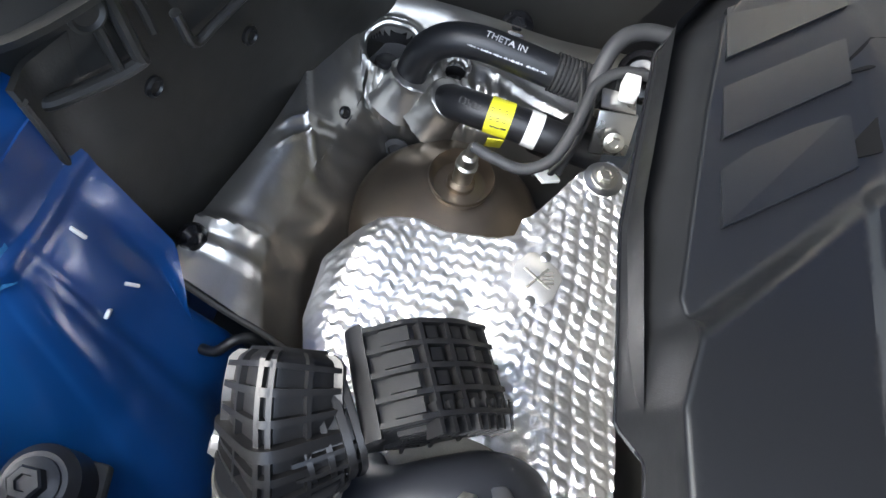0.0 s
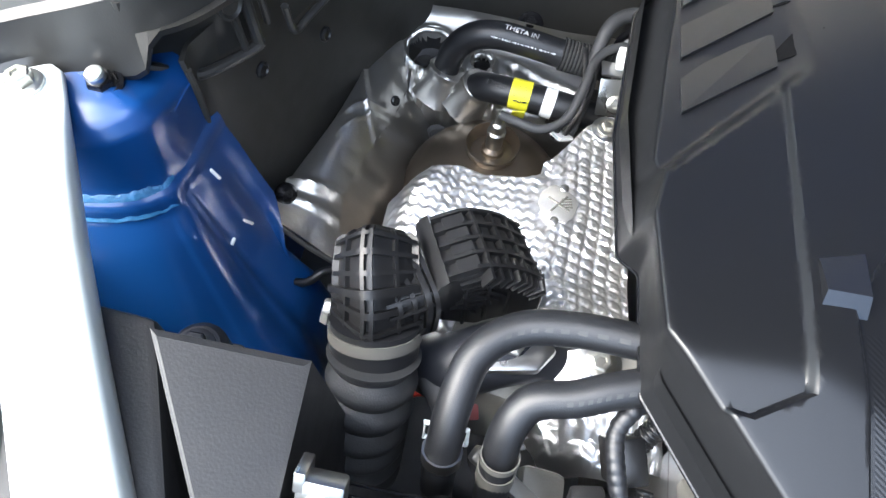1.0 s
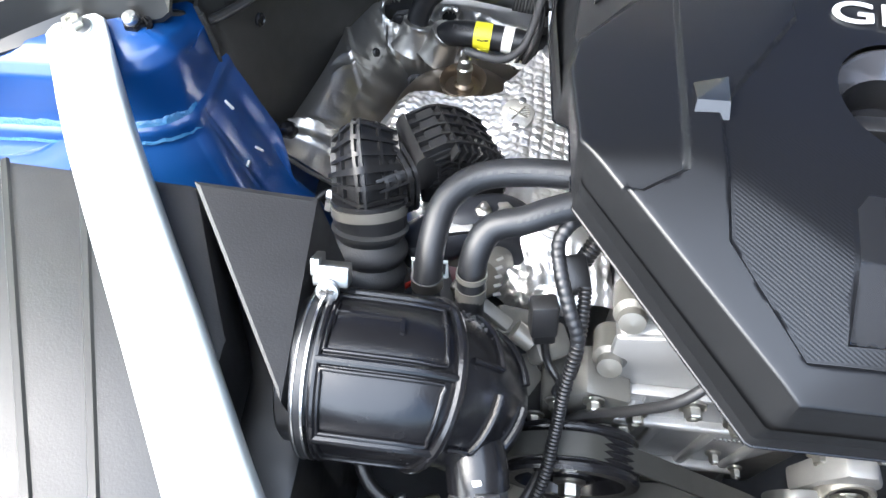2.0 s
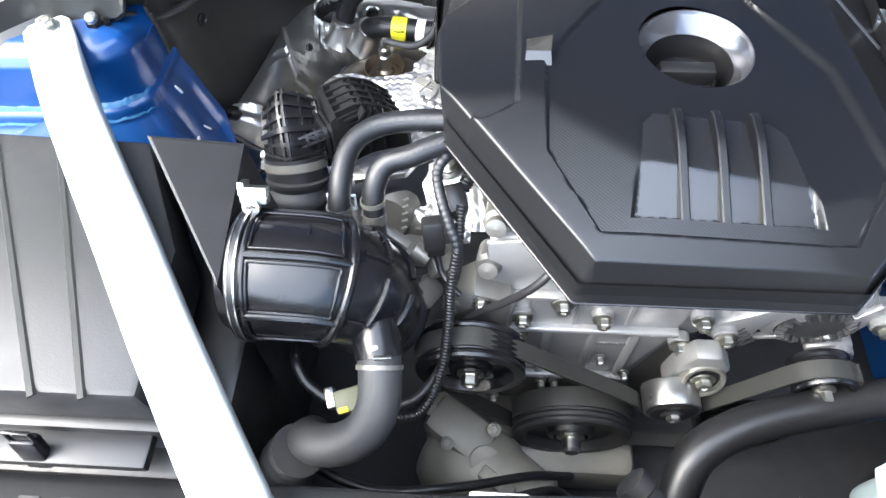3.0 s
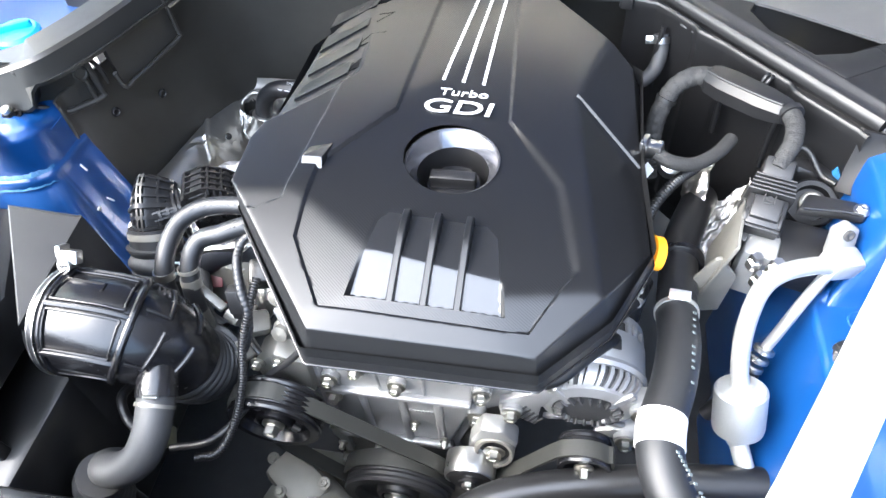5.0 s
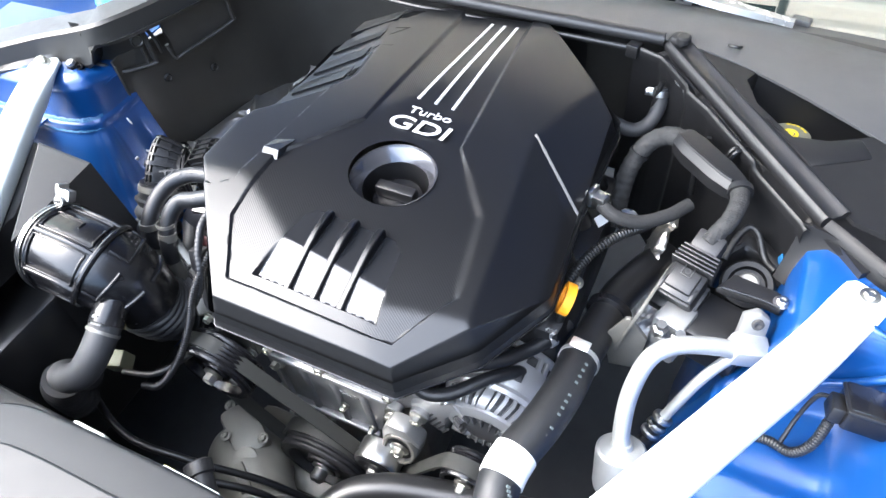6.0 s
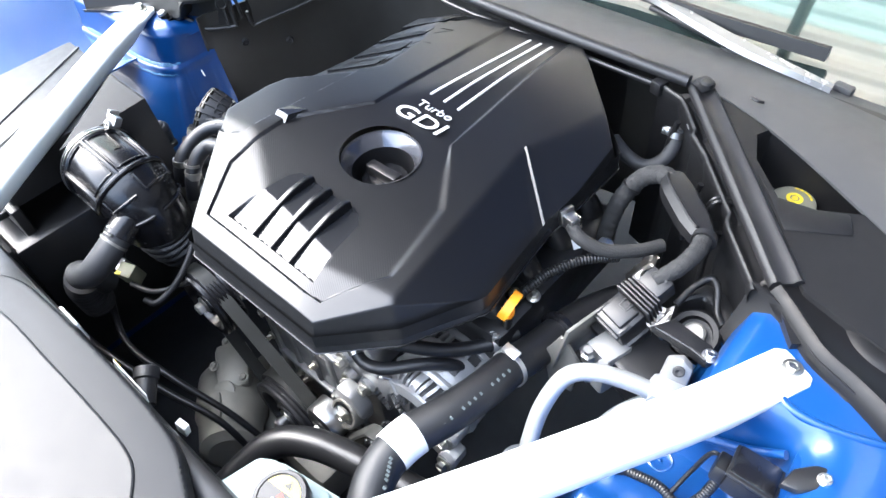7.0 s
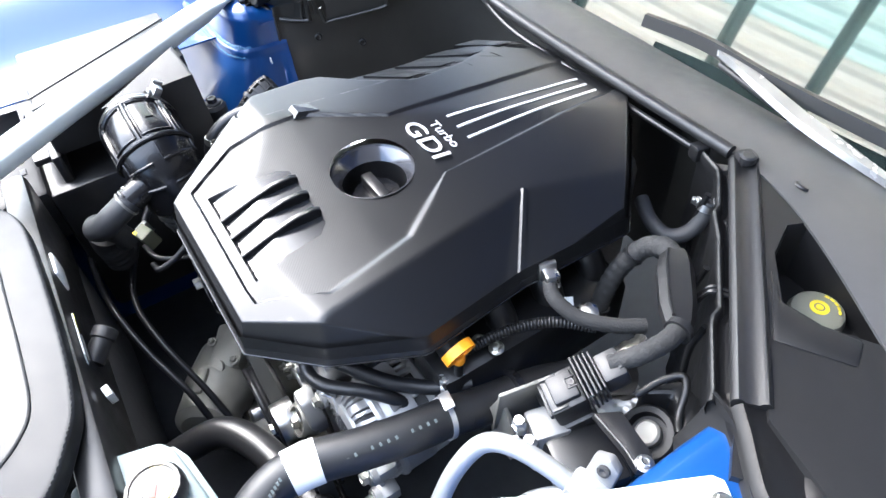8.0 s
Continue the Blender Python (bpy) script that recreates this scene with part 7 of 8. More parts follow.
part("stopper", Geo().lathe([(0.007, 0), (0.008, 0.004), (0.008, 0.012), (0.006, 0.014)], along((0.298, -0.052, 0.784), (0.299, -0.053, 0.80)), 20), ORANGE, dip)
part("tube", Geo().tube([(0.298, -0.052, 0.788), (0.296, -0.052, 0.76), (0.280, -0.045, 0.70)], 0.006, 12), BLACK, dip)

# ---- radiator hose ----
rh = thing("radiator_hose", (0.32, -0.2, 0.72), "thick black radiator hose with a white paper band", "hose")
pts = [(0.338, -0.068, 0.744), (0.335, -0.095, 0.752), (0.333, -0.145, 0.764), (0.323, -0.200, 0.771), (0.307, -0.258, 0.773), (0.312, -0.305, 0.769), (0.335, -0.345, 0.758), (0.375, -0.385, 0.742), (0.42, -0.42, 0.73)]
part("tube", Geo().tube(pts, 0.0236, 30), HOSE, rh)
part("paper_band", Geo().tube([(0.3105, -0.240, 0.7727), (0.3075, -0.258, 0.773), (0.3065, -0.274, 0.7728)], 0.0250, 40), WHITEP, rh, "white paper band")
g, g2 = Geo(), Geo()
for k in range(26):
    if k % 7 == 4 or k % 11 == 9:
        continue
    t = k / 25
    if t < 0.46:
        c = Vector((0.3475 - 0.0245 * t, -0.115 - 0.23 * t, 0.7835 + 0.022 * t))
    else:
        c = Vector((0.3180 + 0.055 * (t - 0.46), -0.282 - 0.095 * (t - 0.46), 0.7945 - 0.016 * (t - 0.46)))
    (g if t < 0.46 else g2).box(tuple(c), (0.0040, 0.0026, 0.0014), 0, rot=(0, 35, 6))
for q in (g, g2):
    part("print_line", q, HOSEPRINT, rh, "small pale print along the hose")
clamp(rh, (0.335, -0.097, 0.7525), (-0.05, -1, 0.22), 0.0240, 0.006, CLAMPZ, spin=270)
part("clamp_plate", Geo().box((0.333, -0.092, 0.783), (0.024, 0.013, 0.003), 0.001, rot=(10, -8, -10)), CLAMPZ, rh, "bright clamp plate")
for seg0, seg1, n in (((0.3440, -0.125, 0.7800), (0.3340, -0.215, 0.7895), 14), ((0.323, -0.290, 0.7885), (0.347, -0.338, 0.777), 9)):
    a, b = Vector(seg0), Vector(seg1)
    for i in range(n):
        if i % 6 == 4:
            continue
        c = a.lerp(b, i / (n - 1))
        part("print_mark", Geo().box(tuple(c), (0.0034, 0.0030, 0.0008), 0, rot=(0, 18, math.degrees(math.atan2(b.y - a.y, b.x - a.x)) + 90)), FADED, rh, "white print along the hose")
wo = thing("water_outlet", (0.36, 0.02, 0.68), "black plastic water outlet pipe with a flange", "pipe")
part("pipe", Geo().tube([(0.338, -0.072, 0.745), (0.343, -0.03, 0.738), (0.352, 0.03, 0.730), (0.372, 0.09, 0.72), (0.39, 0.14, 0.70)], 0.0235, 28), BLACK, wo)
part("flange", Geo().lathe([(0.026, 0), (0.030, 0.002), (0.030, 0.010), (0.026, 0.012)], along((0.346, -0.010, 0.735), (0.349, 0.01, 0.733)), 36), GLOSS, wo)
vh = thing("vent_hose", (0.25, -0.12, 0.72), "thin black vent hose below the cover", "hose")
part("tube", Geo().tube([(0.17, -0.185, 0.775), (0.205, -0.165, 0.765), (0.245, -0.130, 0.745), (0.270, -0.098, 0.735), (0.292, -0.068, 0.735), (0.305, -0.040, 0.735)], 0.0095, 16), RUBBER, vh)
clamp(vh, (0.291, -0.070, 0.735), (0.5, 0.8, 0), 0.0098, 0.010, CLAMPZ, spin=90)
g = Geo().tube([(0.150, -0.192, 0.752), (0.175, -0.200, 0.735), (0.205, -0.190, 0.735), (0.240, -0.155, 0.737), (0.265, -0.125, 0.722), (0.278, -0.105, 0.690)], 0.0085, 14)
part("branch", g, RUBBER, vh)
clamp(vh, (0.162, -0.197, 0.744), (0.7, -0.3, -0.4), 0.009, 0.010, STEEL, spin=0)

# ---- wiring and conduits beside the firewall ----
lo = thing("corrugated_loom", (0.30, 0.05, 0.76), "black corrugated wiring loom below the cover", "cable")
part("tube", Geo().tube([(0.285, -0.045, 0.775), (0.292, -0.01, 0.785), (0.305, 0.03, 0.795), (0.330, 0.065, 0.805), (0.36, 0.10, 0.80)], 0.0058, 12, ring=(0.0042, 0.0014)), BLACK, lo)
fh = thing("fuel_hose", (0.33, 0.09, 0.80), "braided black hose with a plated quick connector", "hose")
part("tube", Geo().tube([(0.300, 0.076, 0.842), (0.320, 0.068, 0.836), (0.350, 0.078, 0.826), (0.380, 0.105, 0.822), (0.40, 0.135, 0.82)], 0.0088, 18), CLOTH, fh)
g = Geo().box((0.297, 0.080, 0.8435), (0.024, 0.018, 0.020), 0.003, rot=(0, -10, -20))
g.box((0.287, 0.083, 0.8455), (0.008, 0.022, 0.024), 0.002, rot=(0, -10, -20))
part("quick_connector", g, STEEL, fh, "plated quick connector")
sl = thing("sleeved_hose", (0.32, 0.18, 0.76), "braided grey sleeve over a bent hose", "hose")
part("sleeve", Geo().tube([(0.312, 0.150, 0.73), (0.309, 0.165, 0.770), (0.311, 0.182, 0.808), (0.325, 0.200, 0.843), (0.348, 0.205, 0.862), (0.372, 0.198, 0.868)], 0.0118, 22, ring=(0.012, 0.0009)), CLOTH, sl)
for at, way in (((0.311, 0.156, 0.745), (0, 0.2, 1)), ((0.318, 0.193, 0.829), (0.4, 0.4, 1))):
    g = Geo().lathe([(0.0115, 0), (0.0140, 0), (0.0140, 0.005), (0.0115, 0.005), (0.0115, 0)], along(at, Vector(at) + Vector(way)), 24, cap=False)
    part("cable_tie", g, BLACK, sl)
part("silver_cap", Geo().lathe([(0.014, 0), (0.014, 0.014), (0.010, 0.016), (0.0, 0.016)], along((0.330, 0.118, 0.775), (0.332, 0.11, 0.80)), 24), STEEL, sl, "plated cap")
cb = thing("harness_cover", (0.40, 0.17, 0.84), "satin black angular harness cover", "cable cover")
A, B = Vector((0.366, 0.203, 0.868)), Vector((0.449, 0.122, 0.880))
t = (B - A).normalized()
sd = Vector((t.y, -t.x, 0)).normalized()
rings = []
for d, w, h in ((0.0, 0.012, 0.013), (0.008, 0.016, 0.016), (0.03, 0.019, 0.017), (0.085, 0.018, 0.016), (0.110, 0.014, 0.014), (0.118, 0.011, 0.012)):
    c = A + t * d
    rings.append([c + sd * w - V(0, 0, h), c + sd * w * 1.1 + V(0, 0, h * 0.1), c + sd * w * 0.6 + V(0, 0, h * 0.75), c - sd * w * 0.6 + V(0, 0, h * 0.8), c - sd * w + V(0, 0, h * 0.2), c - sd * w - V(0, 0, h)])
part("shell", Geo().loft(rings), RIBBED, cb, angle=18)
part("edge_bead", Geo().tube([A + t * d + sd * w * 0.72 + V(0, 0, 0.0122) for d, w in ((0.006, 0.014), (0.03, 0.0175), (0.085, 0.0165), (0.110, 0.013))], 0.0020, 8), RIBBED, cb)
part("strap", Geo().lathe([(0.0105, 0), (0.0145, 0), (0.0145, 0.008), (0.0105, 0.008), (0.0105, 0)], along((0.449, 0.122, 0.880), (0.452, 0.11, 0.88)), 24, cap=False), BLACK, cb)
hl = thing("harness_sleeve", (0.44, 0.08, 0.84), "braided black harness leading to the connector", "cable")
part("sleeve", Geo().tube([(0.448, 0.124, 0.880), (0.452, 0.100, 0.880), (0.448, 0.075, 0.874), (0.440, 0.060, 0.866), (0.432, 0.046, 0.858)], lambda s: 0.0105 - 0.001 * s, 20, ring=(0.012, 0.0006)), CLOTH, hl)
cn = thing("control_connector", (0.43, 0.0, 0.80), "large black ribbed control unit connector", "connector")
CM = pose(0.4245, 0.015, 0.836, 20, 0, -17) @ Matrix.Diagonal((0.88, 0.88, 0.88, 1))
part("housing", Geo().box((0, -0.020, -0.008), (0.050, 0.044, 0.040), 0.004, M=CM), BLACK, cn)
part("top_face", Geo().box((0, -0.018, 0.014), (0.036, 0.032, 0.010), 0.003, M=CM), GREYBLACK, cn)
g = Geo()
for x in (-0.0065, 0.0065):
    g.box((x, -0.006, 0.0195), (0.0016, 0.013, 0.0022), 0.0005, M=CM)
g.box((0, -0.0125, 0.0195), (0.0135, 0.0016, 0.0022), 0.0005, M=CM)
g.lathe([(0.0022, 0), (0.0038, 0), (0.0038, 0.0012), (0.0022, 0.0012)], CM @ pose(0, -0.006, 0.0188), 16, cap=False)
part("moulded_mark", g, GREYBLACK, cn, "raised moulded mark")
for i in range(5):
    part("lever_rib", Geo().box((0, 0.004 + 0.0055 * i, 0.003), (0.058 - 0.002 * i, 0.0030, 0.036), 0.0012, M=CM), GREYBLACK, cn)
part("tail", Geo().box((0, 0.042, 0.002), (0.038, 0.030, 0.032), 0.004, M=CM), GREYBLACK, cn)
part("tail_slot", Geo().box((0, 0.0515, 0.0185), (0.022, 0.004, 0.002), 0.0006, M=CM), BLACK, cn)
for x in (-0.021, 0.021):
    part("side_latch", Geo().box((x, -0.030, 0.006), (0.004, 0.020, 0.016), 0.001, M=CM), BLACK, cn)
part("latch_bar", Geo().box((0, -0.0435, 0.004), (0.046, 0.004, 0.010), 0.001, M=CM), GREYBLACK, cn)
part("skirt", Geo().box((0, -0.026, -0.036), (0.060, 0.056, 0.026), 0.003, M=CM), BLACK, cn)
hy = thing("brake_unit", (0.43, -0.04, 0.70), "plated brake control unit below the connector", "brake unit")
part("block", Geo().box((0.424, -0.024, 0.768), (0.038, 0.042, 0.076), 0.006, rot=(0, 0, -17)), ALU, hy)
part("bracket_plate", Geo().prism([(0.352, 0.75), (0.372, 0.800), (0.378, 0.802), (0.402, 0.77), (0.398, 0.70), (0.365, 0.69)], 0.045, 0.050, 0.001, M=XZ), DARKALU, hy, "upright steel bracket")
part("side_plate", Geo().box((0.385, -0.02, 0.785), (0.004, 0.075, 0.10), 0.001, rot=(0, 10, -12)), DARKALU, hy)
for x, y, z in ((0.412, -0.050, 0.806), (0.434, -0.054, 0.804), (0.420, -0.060, 0.786)):
    part("port", Geo().lathe([(0.009, 0), (0.009, 0.012), (0.006, 0.014), (0.006, 0.022)], along((x, y, z - 0.01), (x, y - 0.004, z + 0.02)), 6), STEEL, hy)
part("base", Geo().box((0.46, -0.01, 0.775), (0.10, 0.07, 0.05), 0.008, rot=(0, 0, -15)), BLACK, hy)
bp = thing("air_pump", (0.49, 0.04, 0.78), "round black pump with a dull metal core", "pump")
part("can", Geo().lathe([(0.028, 0), (0.031, 0.004), (0.031, 0.030), (0.028, 0.034), (0.022, 0.034), (0.020, 0.024), (0.0, 0.024)], along((0.494, 0.068, 0.772), (0.489, 0.047, 0.808)), 36), DULLBLACK, bp)
part("core", Geo().lathe([(0.0135, -0.006), (0.0135, 0.002), (0.011, 0.004), (0.0, 0.004)], along((0.4905, 0.0535, 0.799), (0.487, 0.037, 0.825)), 28), DARKALU, bp, "dull machined core")
part("bracket", Geo().prism([(0.455, 0.004), (0.470, 0.030), (0.520, 0.022), (0.531, 0.008), (0.524, -0.003), (0.500, 0.002)], 0.827, 0.839, 0.003), BLACK, bp)
part("bracket_edge", Geo().tube([(0.460, 0.004, 0.840), (0.500, 0.003, 0.840), (0.522, -0.001, 0.840)], 0.0016, 8), GLOSS, bp)
bolt(bp, (0.5228, 0.0085, 0.838), (0, 0, 1), 0.006, STEEL)

# ---- air conditioning pipes ----
ac = thing("air_conditioning_pipe", (0.41, -0.12, 0.60), "bare aluminium air conditioning pipe with a silencer", "pipe")
part("pipe", Geo().tube([(0.505, -0.045, 0.802), (0.470, -0.058, 0.815), (0.432, -0.078, 0.822), (0.410, -0.098, 0.812), (0.402, -0.125, 0.775), (0.405, -0.150, 0.735), (0.411, -0.165, 0.715)], 0.0100, 20), ALUP, ac)
part("silencer", Geo().lathe([(0.0115, -0.006), (0.013, 0.0), (0.026, 0.002), (0.0290, 0.005), (0.0295, 0.009), (0.0295, 0.056), (0.0285, 0.061), (0.022, 0.067), (0.014, 0.074), (0.0115, 0.084)], along((0.411, -0.163, 0.716), (0.424, -0.200, 0.632)), 36), ALUP, ac)
part("lower_pipe", Geo().tube([(0.421, -0.192, 0.648), (0.430, -0.212, 0.632), (0.436, -0.226, 0.618), (0.430, -0.240, 0.607), (0.412, -0.247, 0.602), (0.385, -0.250, 0.598), (0.34, -0.248, 0.590)], 0.0110, 20), ALUP, ac)
part("thin_pipe", Geo().tube([(0.515, -0.030, 0.80), (0.49, -0.055, 0.795), (0.470, -0.078, 0.775), (0.455, -0.095, 0.735), (0.445, -0.105, 0.70)], 0.0065, 14), ALUP, ac)
g = Geo()
for i in range(3):
    c = Vector((0.447, -0.103, 0.708)) + Vector((-0.004, -0.006, -0.011)) * i
    g.lathe([(0.010, 0), (0.0125, 0.002), (0.0125, 0.006), (0.010, 0.008)], along(c, c + Vector((-0.004, -0.006, -0.011))), 20)
part("crimp", g, STEEL, ac, "crimped steel ferrule")
part("rubber_end", Geo().tube([(0.439, -0.118, 0.680), (0.428, -0.132, 0.65), (0.40, -0.145, 0.60)], 0.010, 14), RUBBER, ac)
part("joint_block", Geo().box((0.505, -0.042, 0.805), (0.04, 0.032, 0.028), 0.006, rot=(0, 10, 20)), ALUP, ac)
JM = pose(0.500, -0.022, 0.822, 70, 0, 20)
part("joint_plate", Geo().prism([(-0.014, -0.018), (0.016, -0.020), (0.018, 0.012), (0.006, 0.022), (-0.010, 0.016)], -0.007, 0.007, 0.003, M=JM), ALU, ac)
part("joint_bolt", Geo().lathe([(0.0065, 0.006), (0.0065, 0.010), (0.004, 0.0105), (0.0, 0.0085)], JM @ pose(0.004, 0.008, 0), 20), DARK, ac)


# ---- crumpled foil beside the outlet ----
fo = thing("foil_wrap", (0.40, 0.03, 0.60), "crumpled silver foil wrap round a pipe", "heat shield")


def wrap(u, v):
    a = u * math.pi * 1.3 + 2.0
    r = 0.043 + 0.007 * noise.noise(Vector((u * 9, v * 7, 0)))
    r += 0.004 * noise.noise(Vector((u * 25, v * 16, 5))) + 0.0018 * noise.noise(Vector((u * 60, v * 30, 9)))
    return (0.392 + r * math.cos(a) + 0.02 * v, 0.045 + 0.110 * v + 0.010 * math.sin(u * 8), 0.668 + r * math.sin(a) + 0.065 * v)


part("sheet", Geo().sheet(wrap, 90, 60, 0.001), SHEETFOIL, fo, angle=80)

# ---- partition, seal and cowl ----
par = thing("bulkhead_partition", (0.44, 0.23, 0.60), "black moulded bulkhead partition", "partition")
a, b = Vector((0.318, 0.366, 0)), Vector((0.550, 0.100, 0))
c = Vector((0.592, 0.045, 0))
line = [a, a.lerp(b, 0.25), a.lerp(b, 0.5), a.lerp(b, 0.75), b, b.lerp(c, 0.5), c]
part("wall", Geo().rail(line, [(0.004, 0.50), (0.012, 0.885), (-0.012, 0.885), (-0.012, 0.50)]), BLACK, par)
LIP = [(0.262, 0.352), (0.304, 0.338), (0.317, 0.326), (0.351, 0.287), (0.355, 0.275), (0.389, 0.2445), (0.394, 0.238), (0.456, 0.169), (0.459, 0.156), (0.466, 0.146), (0.518, 0.089), (0.525, 0.078)]
way = walked(LIP, 0.003, False)
rings = []
for i, (x, y) in enumerate(way):
    x0, y0 = way[max(0, i - 2)]
    x1, y1 = way[min(len(way) - 1, i + 2)]
    d = Vector((x1 - x0, y1 - y0, 0)).normalized()
    nrm = Vector((-d.y, d.x, 0))
    q = Vector((x, y, 0))
    f = max(0, min(1, (q - a).dot(b - a) / (b - a).length_squared))
    m = a.lerp(b, f)
    rings.append([m + V(0, 0, 0.884), m.lerp(q, 0.55) + V(0, 0, 0.873), m.lerp(q, 0.75) + V(0, 0, 0.875), q + nrm * 0.004 + V(0, 0, 0.883), q + nrm * 0.002 + V(0, 0, 0.8865),
                  q + V(0, 0, 0.8875), q - nrm * 0.002 + V(0, 0, 0.8865), q - nrm * 0.0034 + V(0, 0, 0.883), q - nrm * 0.0030 + V(0, 0, 0.872), q + nrm * 0.002 + V(0, 0, 0.855),
                  q + nrm * 0.004 + V(0, 0, 0.800), q + nrm * 0.004 + V(0, 0, 0.56)])
part("flange", Geo().loft(rings, cap=False, close=False), RIBBED, par, "satin moulded flange with a rolled lip", angle=50)
for f in (0.10, 0.46, 0.70):
    q = a.lerp(b, f)
    part("moulded_rib", Geo().tube([(q.x - 0.026, q.y - 0.023, 0.862), (q.x - 0.031, q.y - 0.028, 0.82), (q.x - 0.028, q.y - 0.027, 0.76)], 0.004, 10), RIBBED, par)
for k in range(3):
    q = a.lerp(b, 0.18 + 0.06 * k)
    part("flange_slot", Geo().box((q.x - 0.022, q.y - 0.020, 0.8755), (0.004, 0.012, 0.003), 0.001, rot=(0, 0, 41)), DARK, par)
for k in range(2):
    q = a.lerp(b, 0.595 + 0.018 * k)
    part("flange_tooth", Geo().tube([(q.x - 0.012, q.y - 0.011, 0.880), (q.x - 0.026, q.y - 0.022, 0.882), (q.x - 0.034, q.y - 0.029, 0.862)], 0.0028, 8), RIBBED, par)
# arch over the pump and the rounded corner below the trim
part("pump_arch", Geo().tube([(0.457, 0.066, 0.815), (0.463, 0.092, 0.826), (0.474, 0.110, 0.834), (0.486, 0.104, 0.832), (0.500, 0.082, 0.818), (0.514, 0.068, 0.818)], 0.0042, 12), RIBBED, par)
part("pump_housing", Geo().prism([(0.452, 0.075), (0.470, 0.120), (0.500, 0.118), (0.530, 0.082), (0.532, 0.060), (0.520, 0.060), (0.500, 0.086), (0.478, 0.098), (0.464, 0.078)], 0.74, 0.815, 0.006), BLACK, par)
edge = spline([(0.521, 0.088, 0), (0.545, 0.082, 0), (0.566, 0.072, 0), (0.590, 0.052, 0), (0.612, 0.036, 0), (0.650, 0.022, 0)], 8)


def corner(u, v):
    """A hollow sweep from the flange's end round to the wing trim."""
    i = u * (len(edge) - 1)
    k = min(int(i), len(edge) - 2)
    p = edge[k].lerp(edge[k + 1], i - k)
    d = (edge[k + 1] - edge[k]).normalized()
    out = Vector((d.y, -d.x, 0))
    p = p + out * (0.046 * v ** 1.3) * (0.55 + 0.45 * math.sin(math.pi * min(1, u * 1.3)))
    return (p.x, p.y, 0.8885 - 0.075 * v ** 0.8 * (1 - 0.55 * u) - 0.004 * math.sin(v * math.pi))


part("corner_sweep", Geo().sheet(corner, 40, 16, 0.004), BAYBLACK, par, angle=60)
scrivet((0.394, 0.252, 0.80), (-0.75, -0.65, 0.2), par)
seal = thing("bulkhead_seal", (0.43, 0.23, 0.885), "ribbed black rubber seal along the bulkhead", "seal")
part("strip", Geo().rail([a + (a - b) * 0.01, a.lerp(b, 0.33), a.lerp(b, 0.66), b], [(-0.016, 0.884), (0.016, 0.884), (0.018, 0.890), (0.017, 0.896), (0.013, 0.899), (0.009, 0.898), (0.006, 0.8945), (-0.006, 0.8945), (-0.009, 0.898), (-0.013, 0.899), (-0.017, 0.896), (-0.018, 0.890)]), GREYBLACK, seal, angle=50)
part("end_plug", Geo().box((0.320, 0.366, 0.899), (0.024, 0.024, 0.016), 0.006, rot=(0, 0, -20)), GREYBLACK, seal)
part("end_nub", Geo().lathe([(0.010, 0), (0.010, 0.008), (0.007, 0.010), (0, 0.010)], pose(0.326, 0.358, 0.902), 20), GREYBLACK, seal)
hs2 = thing("cowl_seal", (0.0, 0.355, 0.88), "black rubber weather seal along the cowl", "seal")
part("tube", Geo().tube([(-0.34, 0.41, 0.898), (-0.26, 0.375, 0.900), (-0.15, 0.362, 0.902), (0.0, 0.357, 0.903), (0.15, 0.357, 0.902), (0.30, 0.362, 0.898)], 0.009, 16), GREYBLACK, hs2)
part("lip", Geo().tube([(-0.32, 0.395, 0.882), (-0.15, 0.350, 0.886), (0.0, 0.345, 0.886), (0.15, 0.345, 0.886), (0.262, 0.350, 0.882)], 0.0045, 10), BLACK, hs2)
part("lip_clip", Geo().box((0.262, 0.352, 0.880), (0.020, 0.020, 0.022), 0.004, rot=(0, 0, -15)), BLACK, hs2)
cw = thing("scuttle", (0.1, 0.43, 0.86), "dark grey plastic cowl panel below the windscreen", "cowl")


def cowl(u, v):
    x = -0.75 + 1.5 * u
    y = 0.364 + 0.135 * v - 0.02 * (x / 0.75) ** 2 * v
    y += 0.0 if x < 0.3 else -0.20 * sstep(0.30, 0.8, x) * (1 - v)
    z = 0.896 + 0.014 * math.sin(v * math.pi * 0.9) - 0.022 * v
    z -= 0.006 * math.exp(-((x - 0.1) / 0.1) ** 2) * math.sin(v * 3.1)
    return (x, y, z)


part("panel", Geo().sheet(cowl, 60, 14, 0.004), COWL, cw, angle=50)
for x, y in ((0.303, 0.492), (0.47, 0.488)):
    part("clip", Geo().box((x, y, 0.884), (0.028, 0.016, 0.014), 0.004, rot=(0, 0, -8)), COWL, cw)
g = Geo().tube([(0.386, 0.372, 0.902), (0.39, 0.366, 0.9045), (0.397, 0.365, 0.9045), (0.402, 0.370, 0.902)], 0.0022, 8)
part("hook", g, BLACK, cw)
rear = Geo().sheet(lambda u, v: (-0.75 + 1.5 * u, 0.44 + 0.006 * math.sin(u * 40), 0.55 + 0.34 * v), 20, 4, 0.01)
solo("firewall", rear, BLACK, "dark insulated firewall behind the engine", "firewall", kind="structure")

